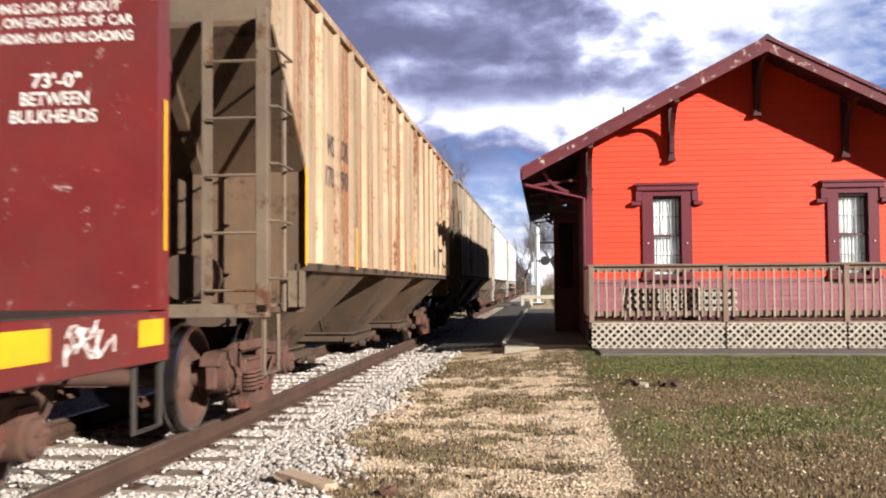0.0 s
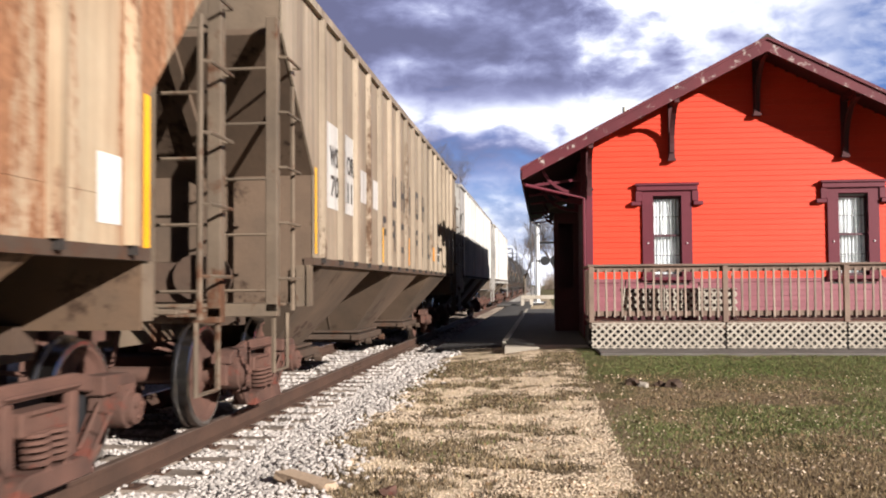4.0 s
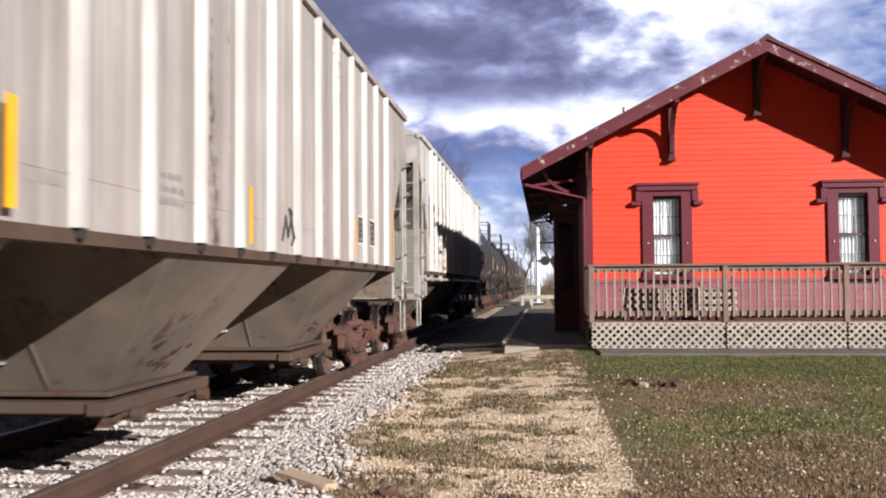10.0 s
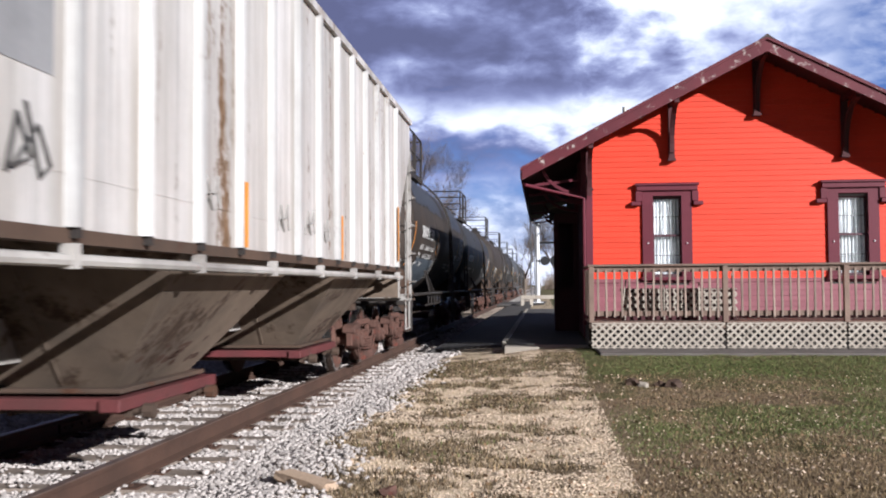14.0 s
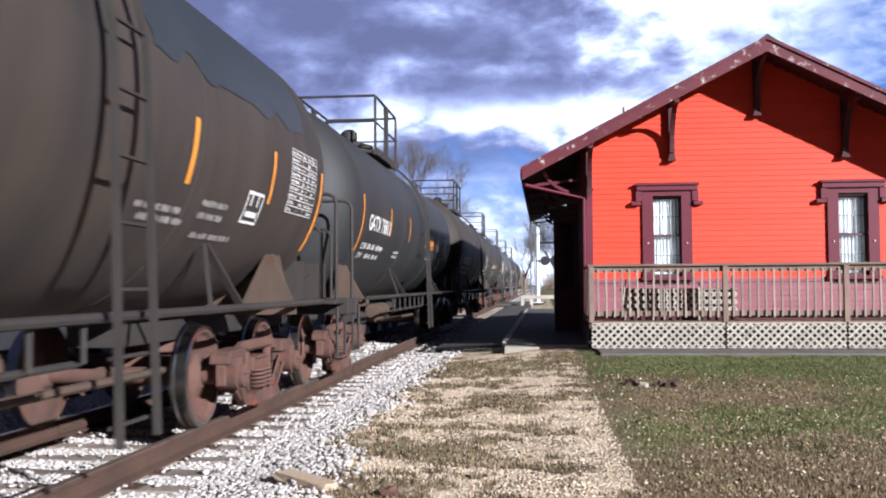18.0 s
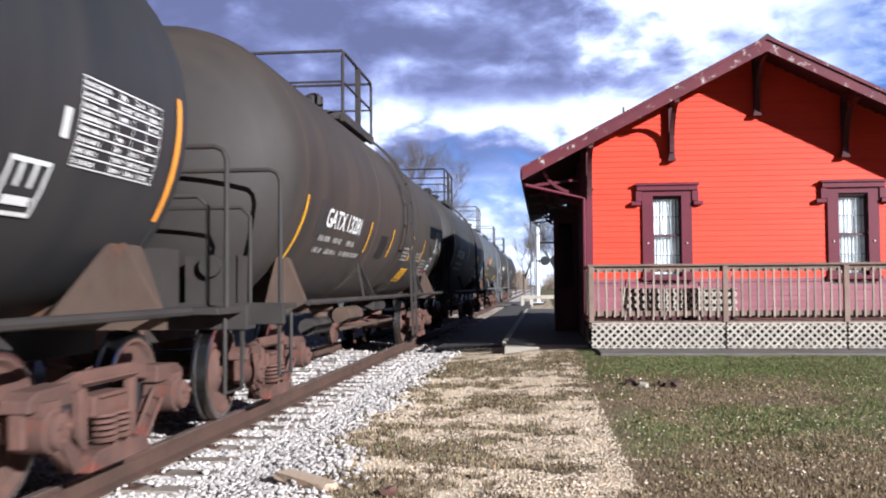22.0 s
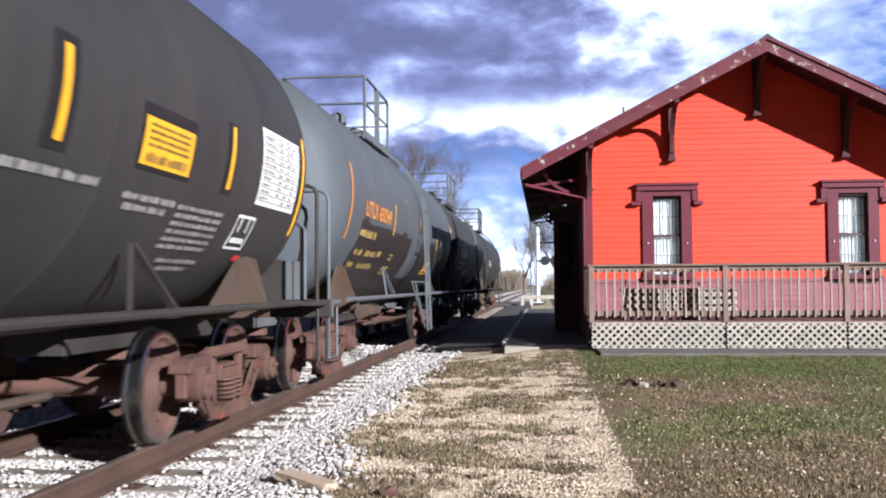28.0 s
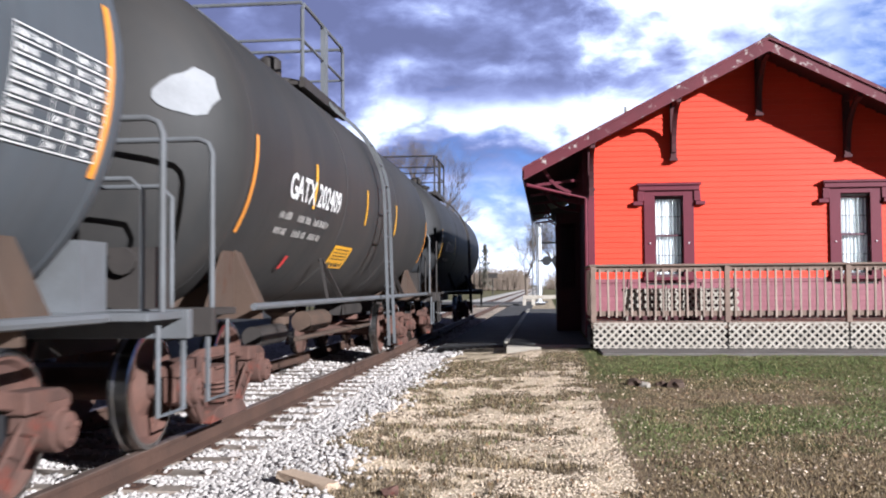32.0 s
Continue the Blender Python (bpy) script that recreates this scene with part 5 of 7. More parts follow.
bare_tree(-17.0, 120, 20.5, 5, "tall thin bare tree behind the train", depth=5)
bare_tree(-15.6, 135, 16.0, 6, depth=4)
bare_tree(-2.3, 118, 8.4, 7, "bare tree beside the far track")
bare_tree(1.3, 96, 9.0, 9, "bare tree beyond the crossing")
conifer(-13.2, 210, 10.5, 12, "dark rounded evergreen by the far track")


def far_wood():
    rng = random.Random(31)
    verts, faces = [], []
    for _ in range(270):
        x = rng.uniform(-75, 70)
        y = 235 + 60 * rng.random()
        if _ < 70:
            x = rng.uniform(-19, -6.5)
        elif -2.5 < x + 3.8 < 4:
            x -= 14
        h = rng.uniform(3.5, 7.0) + (3 if x > 10 else 0)
        for _ in range(26):
            bx, by = x + rng.gauss(0, 1.4), y + rng.gauss(0, 1.2)
            z = 0
            d = Vector((rng.gauss(0, 0.28), 0, 1)).normalized()
            L = h * rng.uniform(0.5, 1.0)
            i = len(verts)
            w = rng.uniform(0.04, 0.13)
            tip = Vector((bx, by, 0)) + d * L
            verts += [(bx - w, by, z), (bx + w, by, z), tuple(tip)]
            faces.append((i, i + 1, i + 2))
            for _ in range(5):
                q = Vector((bx, by, 0)) + d * L * rng.uniform(0.3, 0.95)
                e = q + Vector((rng.gauss(0, 0.9), 0, rng.uniform(0.2, 1.0)))
                i = len(verts)
                verts += [(q.x - 0.06, by, q.z), (q.x + 0.06, by, q.z), tuple(e)]
                faces.append((i, i + 1, i + 2))
    tagged(new("far_wood", mesh_from("far_wood", verts, faces, "twig")), "distant bare brown woodland along the horizon", "woods", kind="stuff")


far_wood()


# ---- running gear, shared by all cars ----
WHEEL_R, HALF_BASE = 0.450, 0.889


def wheel_profile(s):
    """Wheel from its inner face to its outer face, s: the side; with the face beyond the tread dished."""
    p = [(0.60, 0.09), (0.655, 0.13), (0.655, 0.36), (0.675, 0.400), (0.675, WHEEL_R + 0.026), (0.700, WHEEL_R + 0.026), (0.715, WHEEL_R + 0.004), (0.800, WHEEL_R - 0.003), (0.808, WHEEL_R - 0.020), (0.809, WHEEL_R - 0.045), (0.808, 0.385), (0.770, 0.355), (0.742, 0.20), (0.775, 0.13), (0.80, 0.10)]
    return [(s * a, r) for a, r in p]


def make_gear():
    gear = {}
    bm = B()
    mats = [1, 1, 1, 1, 0, 0, 0, 0, 0, 1, 1, 1, 1, 1]
    for s in (-1, 1):
        lathe(bm, wheel_profile(s), "x", 40, mats=mats)
    lathe(bm, [(-1.02, 0.075), (1.02, 0.075)], "x", 12, mats=[1])
    # dried streaks of mud stand proud on the plates
    for s in (-1, 1):
        for a, r in ((0.4, 0.27), (2.1, 0.30), (4.0, 0.25)):
            box(bm, *sorted((s * 0.75, s * 0.772)), r * math.cos(a) - 0.03, r * math.cos(a) + 0.03, r * math.sin(a) - 0.02, r * math.sin(a) + 0.02, 1)
    gear["wheelset"] = mesh_of("wheelset", bm, ["tread", "wheel_face"], soft=35)
    bm = B()
    # cast side frame, centred on x = 0, outline in (along, up): top member, ends, columns, sloping legs, spring seat
    t = 0.030
    prism(bm, [(-0.62, 0.685), (-0.40, 0.725), (0.40, 0.725), (0.62, 0.685), (0.60, 0.585), (0.36, 0.625), (-0.36, 0.625), (-0.60, 0.585)], "x", -t, t)
    for s in (-1, 1):
        # hood over the bearing, its outer jaw, and the leg that runs down to the spring seat
        prism(bm, [(s * 0.60, 0.685), (s * 0.98, 0.675), (s * 1.07, 0.63), (s * 1.08, 0.56), (s * 0.60, 0.56)], "x", -0.085, 0.095)
        prism(bm, [(s * 1.08, 0.558), (s * 1.02, 0.558), (s * 1.02, 0.37), (s * 1.07, 0.37)], "x", -t, t + 0.03)
        prism(bm, [(s * 0.775, 0.558), (s * 0.64, 0.558), (s * 0.62, 0.46), (s * 0.775, 0.42)], "x", -t, t + 0.02)
        prism(bm, [(s * 0.775, 0.419), (s * 0.62, 0.459), (s * 0.53, 0.36), (s * 0.70, 0.29)], "x", -t, t + 0.012)
        prism(bm, [(s * 0.70, 0.289), (s * 0.53, 0.359), (s * 0.38, 0.26), (s * 0.44, 0.13)], "x", -t, t + 0.006)
        prism(bm, [(s * 0.40, 0.624), (s * 0.31, 0.624), (s * 0.29, 0.24), (s * 0.385, 0.255)], "x", -t * 0.92, t * 1.25)
        # raised rims along the leg
        beam(bm, (t + 0.03, s * 0.625, 0.53), (t + 0.012, s * 0.385, 0.27), 0.03, 0.025, (1, 0, 0))
        beam(bm, (t + 0.03, s * 0.76, 0.44), (t + 0.012, s * 0.46, 0.14), 0.03, 0.03, (1, 0, 0))
        # black plate added behind each window, in place of its deep shade
        box(bm, -t - 0.03, -t - 0.005, *sorted((s * 0.36, s * 0.63)), 0.25, 0.60, 1)
    prism(bm, [(-0.44, 0.13), (0.44, 0.13), (0.38, 0.225), (0.30, 0.25), (-0.30, 0.25), (-0.38, 0.225)], "x", -0.11, 0.125)
    beam(bm, (t + 0.012, -0.40, 0.655), (t + 0.012, 0.40, 0.655), 0.022, 0.03, (1, 0, 0))
    # the same black stand-in for shade behind the springs
    box(bm, -t - 0.10, -t - 0.075, -0.27, 0.27, 0.25, 0.62, 1)
    gear["side_frame"] = mesh_of("side_frame", bm, ["truck_rust", "signal_black"], bevel=0.010)
    bm = B()
    lathe(bm, [(-0.09, 0.125), (0.10, 0.125), (0.11, 0.105), (0.15, 0.10), (0.16, 0.085)], "x", 18)
    for a in range(3):
        an = a * 2.0944 + 0.5
        lathe(bm, [(0.158, 0.022), (0.178, 0.018)], "x", 6, (0, 0.055 * math.cos(an), 0.055 * math.sin(an)))
    box(bm, -0.09, 0.09, -0.10, 0.10, 0.08, 0.16)
    gear["bearing"] = mesh_of("bearing", bm, "truck_rust", soft=35)
    bm = B()
    turns, n = 5.0, 60
    pipe(bm, [(0.072 * math.cos(2 * math.pi * turns * i / n), 0.072 * math.sin(2 * math.pi * turns * i / n), 0.19 * i / n) for i in range(n + 1)], 0.0155, 5)
    gear["spring"] = mesh_of("spring", bm, "truck_rust", soft=60)
    bm = B()
    box(bm, -1.05, 1.05, -0.25, 0.25, 0.43, 0.565)
    for s in (-1, 1):
        box(bm, *sorted((s * 1.05, s * 1.075)), -0.19, 0.19, 0.54, 0.57)
        box(bm, *sorted((s * 1.05, s * 1.07)), -0.21, 0.21, 0.43, 0.455)
    prism(bm, [(-0.9, 0.525), (0.9, 0.525), (0.5, 0.40), (-0.5, 0.40)], "y", -0.17, 0.17)
    lathe(bm, [(0.60, 0.20), (0.70, 0.20)], "z", 16)
    gear["bolster"] = mesh_of("truck", bm, "truck_rust", bevel=0.012)
    bm = B()
    beam(bm, (-0.62, 0, 0.36), (0.62, 0, 0.36), 0.10, 0.09)
    for s in (-1, 1):
        box(bm, s * 0.74 - 0.06, s * 0.74 + 0.06, -0.05, 0.05, 0.22, 0.50)
    gear["brake_beam"] = mesh_of("brake_beam", bm, "truck_rust")
    bm = B()
    box(bm, -0.13, 0.13, -0.55, 0.16, 0.78, 0.96)
    box(bm, -0.16, 0.13, 0.161, 0.30, 0.72, 1.0)
    prism(bm, [(0.131, 0.0), (0.20, 0.02), (0.20, 0.26), (0.12, 0.33), (0.0, 0.301), (0.131, 0.18)], "z", 0.74, 0.98)
    pipe(bm, [(-0.22, -0.1, 0.86), (-0.28, 0.15, 0.60), (-0.20, 0.42, 0.56)], 0.024, 6)
    gear["coupler"] = mesh_of("coupler", bm, "truck_rust", bevel=0.012)
    return gear


GEAR = make_gear()
WHEELSETS = []
CARS = []


def add_trucks(car, ys):
    for y in ys:
        tr = shared("truck", GEAR["bolster"], car, pose(0, y, 0), "rusty brown two-axle freight truck")
        for s in (-1, 1):
            shared("side_frame", GEAR["side_frame"], tr, pose(s * 1.0, 0, 0))
            for k in (-1, 1):
                shared("bearing", GEAR["bearing"], tr, pose(s * 1.03, k * HALF_BASE, WHEEL_R, 0, 0, 0 if s > 0 else 180))
            for k, j in ((-0.12, 0.055), (0.07, 0.055), (-0.02, -0.07), (0.18, -0.05)):
                shared("spring", GEAR["spring"], tr, pose(s * (1.0 + j), k, 0.255))
        for k in (-1, 1):
            ws = shared("wheelset", GEAR["wheelset"], tr, pose(0, k * HALF_BASE, WHEEL_R), "rusty wheelset with bright treads")
            WHEELSETS.append((ws, k * HALF_BASE))
            shared("brake_beam", GEAR["brake_beam"], tr, pose(0, k * 0.36, 0))


def end_gear(car, y_front, y_rear):
    shared("coupler", GEAR["coupler"], car, pose(0, y_rear, 0), "rusty knuckle coupler")
    shared("coupler", GEAR["coupler"], car, pose(0, y_front, 0, 0, 0, 180), "rusty knuckle coupler")


def flat_side(x):
    return lambda y, z: (x, y, z)


# ---- covered hopper ----
def stretched(car, kept, k):
    """Fits marks that were laid out on a car's drawn length to the built one."""
    for child in car.children:
        if child not in kept:
            for v in child.data.vertices:
                v.co.y *= k


def hopper_car(uf, ur, drawn, label, paint, bay, ends, ribs, stripes, marks, top=3.97, sill=1.50, end_words=()):
    """drawn: the length on which posts and marks are laid out; ribs: (first, step) of the side posts."""
    car = tagged(new("hopper_car"), label, "hopper car", "cars of the freight train")
    L = ur - uf
    h = L / 2
    k_len = L / drawn
    ribs = (ribs[0] * k_len, ribs[1] * k_len)
    W = 1.58
    gate = "gate_red" if paint == "bright_white" else "cradle_dust"
    E = 1.27
    over = 1.14
    knee, lip = 2.32, 3.42
    side = [(-h, sill), (h, sill), (h, knee), (h + over, lip), (h + over, top), (-h - over, top), (-h - over, lip), (-h, knee)]
    for s in (-1, 1):
        bm = B()
        prism(bm, side, "x", *sorted((s * (W - 0.02), s * W)))
        part("side_sheet", bm, paint, car)
        bm = B()
        box(bm, *sorted((s * (W - 0.10), s * (W + 0.007))), -h - 0.02, h + 0.02, sill - 0.06, sill + 0.012)
        part("side_sill", bm, "cradle_dust", car)
        bm = B()
        box(bm, *sorted((s * W, s * (W + 0.003))), -h, h, sill + 0.266, sill + 0.278)
        part("weld_seam", bm, paint, car)
        bm = B()
        box(bm, *sorted((s * (W - 0.05), s * (W + 0.045))), -h - over - 0.02, h + over + 0.02, top - 0.05, top + 0.03)
        part("top_chord", bm, paint, car)
    # posts on the sides
    bm = B()
    prism(bm, [(-0.065, 0.0), (-0.050, 0.046), (-0.03, 0.055), (0.03, 0.055), (0.050, 0.046), (0.065, 0.0)], "z", sill + 0.016, top - 0.051)
    rib = mesh_of("rib", bm, {"rusty_white": "rib_cream", "tan_grey": "rib_tan", "bright_white": "rib_chalk"}.get(paint, "rib_white"))
    foot = B()
    box(foot, -0.022, 0.022, 0.008, 0.05, sill - 0.035, sill + 0.016)
    foot_me = mesh_of("rib_foot", foot, "frame_black")
    posts = [-h + ribs[0] + ribs[1] * i for i in range(int((L - ribs[0] - 0.15) / ribs[1]) + 1)]
    for y in posts:
        for s in (-1, 1):
            r = shared("rib", rib, car, pose(s * W, y, 0, 0, 0, -90 * s))
            if s > 0:
                shared("rib_foot", foot_me, r, pose(0, 0, 0))
    bm = B()
    arch = [(-W, top), (-W * 0.8, top + 0.14), (-W * 0.4, top + 0.25), (0, top + 0.28), (W * 0.4, top + 0.25), (W * 0.8, top + 0.14), (W, top)]
    prism(bm, arch + [(W * 0.5, top - 0.02), (-W * 0.5, top - 0.02)], "y", -h - over, h + over)
    part("roof", bm, paint, car)
    bm = B()
    for s in (-1, 1):
        for k in range(3):
            box(bm, s * 0.75 + (k - 1) * 0.14 - 0.055, s * 0.75 + (k - 1) * 0.14 + 0.055, -h - 1.2, h + 1.2, top + 0.33, top + 0.355)
        for k in range(int(L // 1.3)):
            box(bm, s * 0.75 - 0.2, s * 0.75 + 0.2, -h + k * 1.3, -h + k * 1.3 + 0.04, top + 0.18, top + 0.329)
    part("roof_walk", bm, ends, car)
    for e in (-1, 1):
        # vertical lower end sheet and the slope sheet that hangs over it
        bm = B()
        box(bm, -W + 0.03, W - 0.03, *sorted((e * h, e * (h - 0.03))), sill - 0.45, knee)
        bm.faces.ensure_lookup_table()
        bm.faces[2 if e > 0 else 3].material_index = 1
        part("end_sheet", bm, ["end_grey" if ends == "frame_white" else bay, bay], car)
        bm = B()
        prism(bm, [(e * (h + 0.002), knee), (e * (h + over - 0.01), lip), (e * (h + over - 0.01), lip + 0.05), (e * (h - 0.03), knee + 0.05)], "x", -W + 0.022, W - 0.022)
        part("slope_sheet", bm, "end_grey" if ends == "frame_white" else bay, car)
        bm = B()
        box(bm, -W + 0.022, W - 0.022, *sorted((e * (h + over - 0.04), e * (h + over - 0.01))), lip + 0.05, top)
        part("end_bulkhead", bm, ends, car)
        for x in (-0.55, 0.55):
            bm = B()
            beam(bm, (x, e * (h + 0.06), 1.1), (x, e * (h + 0.06), knee), 0.10, 0.10, (0, 1, 0))
            part("end_stiffener", bm, bay, car)
            bm = B()
            beam(bm, (x, e * (h + 0.06), knee), (x, e * (h + over - 0.06), lip - 0.06), 0.10, 0.10, (1, 0, 0))
            part("slope_stiffener", bm, bay, car)
        for s in (-1, 1):
            bm = B()
            box(bm, *sorted((s * (W - 0.10), s * W)), *sorted((e * (h + E - 0.06), e * (h + E + 0.04))), 1.02, lip + 0.1)
            part("corner_post", bm, ends, car, bevel=0.006)
            bm = B()
            box(bm, *sorted((s * (W - 0.555), s * (W - 0.485))), *sorted((e * (h + E - 0.035), e * (h + E - 0.02))), 1.05, lip + 0.1)
            box(bm, *sorted((s * (W - 0.555), s * (W - 0.54))), *sorted((e * (h + E - 0.02), e * (h + E + 0.03))), 1.05, lip + 0.1)
            part("ladder_post", bm, ends, car)
            for i in range(5):
                z = 1.20 + 0.47 * i
                bm = B()
                pipe(bm, [(s * (W - 0.52), e * (h + E + 0.03), z), (s * (W - 0.06), e * (h + E + 0.03), z)], 0.013, 5)
                part("rung", bm, ends, car)
                bm = B()
                pipe(bm, [(s * W, e * (h + E - 0.02), z + 0.1), (s * (W + 0.07), e * (h + E - 0.02), z + 0.1), (s * (W + 0.07), e * (h + E - 0.46), z + 0.1), (s * W, e * (h + E - 0.46), z + 0.1)], 0.013, 5)
                part("grab_iron", bm, ends, car)
            bm = B()
            pipe(bm, [(s * W, e * (h + E - 0.46), 1.02), (s * W, e * (h + E - 0.46), lip - 0.4)], 0.022, 6)
            part("ladder_post", bm, ends, car)
            # stirrup step
            bm = B()
            y0, y1 = e * (h + E), e * (h + E - 0.42)
            pipe(bm, [(s * (W - 0.04), y0, 1.0), (s * (W - 0.04), y0, 0.52), (s * (W - 0.04), y1, 0.52), (s * (W - 0.04), y1, 1.0)], 0.02, 5)
            part("stirrup_step", bm, ends, car)
            bm = B()
            box(bm, *sorted((s * (W - 0.05), s * (W - 0.02))), *sorted((e * (h - 0.02), e * (h + 0.12))), 1.04, sill - 0.061)
            box(bm, *sorted((s * (W - 0.16), s * (W - 0.051))), *sorted((e * (h + 0.06), e * (h + 0.10))), 1.04, sill - 0.061)
            part("bolster_web", bm, ends, car)
        bm = B()
        box(bm, -W, W, *sorted((e * (h + E - 0.06), e * (h + E + 0.04))), 0.98, 1.09)
        for k in range(4):
            box(bm, -W + 0.05, W - 0.05, *sorted((e * (h + 0.55 + 0.16 * k), e * (h + 0.62 + 0.16 * k))), 1.06, 1.085)
        part("end_sill", bm, ends, car, bevel=0.006)
        bm = B()
        box(bm, -0.85, 0.85, *sorted((e * (h - 0.12), e * (h + 0.12))), 0.86, 1.02)
        part("body_bolster", bm, "cradle_dust", car)
    bm = B()
    box(bm, -0.19, 0.19, -h - E - 0.02, h + E + 0.02, 0.72, 1.03)
    part("centre_sill", bm, ends, car)
    bm = B()
    pipe(bm, [(0.75, -h - 0.55, 1.32), (0.75, -h - 1.0, 1.32)], 0.20, 14)
    box(bm, 0.3, 0.6, -h - 0.9, -h - 0.5, 1.101, 1.45)
    part("brake_cylinder", bm, "cradle_dust", car, soft=40)
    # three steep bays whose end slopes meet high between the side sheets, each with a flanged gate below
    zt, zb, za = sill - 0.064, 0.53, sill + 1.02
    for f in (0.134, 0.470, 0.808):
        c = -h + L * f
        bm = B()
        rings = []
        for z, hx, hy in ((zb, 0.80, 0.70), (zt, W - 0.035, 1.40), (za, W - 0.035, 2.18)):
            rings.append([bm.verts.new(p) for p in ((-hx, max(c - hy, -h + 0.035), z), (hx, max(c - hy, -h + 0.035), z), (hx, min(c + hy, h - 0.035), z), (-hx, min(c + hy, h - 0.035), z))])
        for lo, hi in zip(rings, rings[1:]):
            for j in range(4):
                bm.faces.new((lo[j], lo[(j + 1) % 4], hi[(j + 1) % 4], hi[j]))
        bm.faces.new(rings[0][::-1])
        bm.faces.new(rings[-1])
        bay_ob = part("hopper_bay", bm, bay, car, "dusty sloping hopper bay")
        # pressed seams down the middle of the end slopes
        for e in (-1, 1):
            bm = B()
            beam(bm, (0.42, c + e * 0.715, zb + 0.02), (0.42, c + e * 1.415, zt), 0.02, 0.02, (1, 0, 0))
            part("slope_seam", bm, bay, bay_ob)
        bm = B()
        box(bm, -0.90, 0.90, c - 0.80, c + 0.80, zb - 0.035, zb)
        part("gate_flange", bm, "cradle_dust", bay_ob, bevel=0.008)
        bm = B()
        for s in (-1, 1):
            box(bm, *sorted((s * 0.80, s * 0.95)), c - 0.95, c + 0.95, 0.385, 0.475)
            box(bm, -0.80, 0.80, *sorted((c + s * 0.78, c + s * 0.92)), 0.395, 0.475)
        box(bm, -0.78, 0.78, c - 0.76, c + 0.76, 0.44, 0.47)
        part("gate", bm, gate, bay_ob, bevel=0.008)
        for e in (-1, 1):
            bm = B()
            pipe(bm, [(-1.0, c + e * 0.62, 0.36), (1.02, c + e * 0.62, 0.36)], 0.026, 8)
            lathe(bm, [(0.98, 0.055), (1.06, 0.055)], "x", 8, (0, c + e * 0.62, 0.36))
            for x in (-0.6, 0.0, 0.6, 0.88):
                box(bm, x - 0.02, x + 0.02, c + e * 0.62 - 0.05, c + e * 0.62 + 0.05, 0.32, 0.385)
            part("gate_shaft", bm, "cradle_dust", bay_ob)
        # dark scuffs where hammers have struck the near side
        bm = B()
        rng = random.Random(int(c * 37) + 500)
        for q in range(16):
            f0, g0 = rng.uniform(0.10, 0.32), rng.gauss(0.05, 0.26)
            x0 = 0.80 + (W - 0.835) * f0 + 0.004
            z0 = zb + (zt - zb) * f0 + 0.003
            w, hh = rng.uniform(0.03, 0.11), rng.uniform(0.012, 0.045)
            pts = [(math.cos(a) * w * rng.uniform(0.5, 1.1), math.sin(a) * hh * rng.uniform(0.5, 1.1)) for a in (i * 6.283 / 9 for i in range(9))]
            bm.faces.new([bm.verts.new((x0 + v * (W - 0.835) / (zt - zb), c + g0 + u + v * 0.8, z0 + v)) for u, v in pts])
        tagged(part("scuff", bm, "rail_rust", bay_ob, "dark rusty scuffs"), kind="stuff")
    add_trucks(car, (-h + 0.02, h - 0.12))
    end_gear(car, -h - E - 0.18, h + E + 0.18)
    where = flat_side(W + 0.004)
    proud = flat_side(W + 0.059)
    for y, z0, z1, m in [(q[0] * k_len, *q[1:]) for q in stripes]:
        bm = B()
        bar(bm, -h + y - 0.045, z0, 0.09, z1 - z0, proud if any(abs(-h + y - p) < 0.16 for p in posts) else where)
        part("reflector", bm, m, car, "amber reflective strip")
    kept = list(car.children)
    marks(car, -drawn / 2, where, ribs[1])
    stretched(car, kept, k_len)
    end_mark(car, end_words, -h - over + 0.004)
    CARS.append((car, (uf + ur) / 2))
    return car


def words(car, rows, where, mat, name="lettering"):
    for word, y, z, height, width in rows:
        bm = B()
        letter(bm, word, y, z, height, where, width)
        part(name, bm, mat, car)


def stencil(bm, y, z, width, height, where, rng):
    """A line of letter-sized upright bars with gaps between its words."""
    x, k, word = 0.0, 0, rng.randint(3, 6)
    w = height * 0.46
    while x < width - w:
        low, high = rng.choice(((0, 1), (0, 1), (0, 1), (0.1, 0.9), (0, 0.8)))
        bar(bm, y + x, z + height * low, w * rng.uniform(0.7, 1.1), height * (high - low), where, 1)
        x += w * 1.42
        k += 1
        if k >= word:
            x += w * rng.uniform(0.7, 1.6)
            k, word = 0, rng.randint(3, 6)


def bars(car, rows, where, mat, name="stencil_bar"):
    for y, z, w, hh in rows:
        bm = B()
        stencil(bm, y, z, w, hh, where, random.Random(int(y * 977 + z * 131)))
        tagged(part(name, bm, mat, car, "faded line of stencilled data"), kind="stuff")


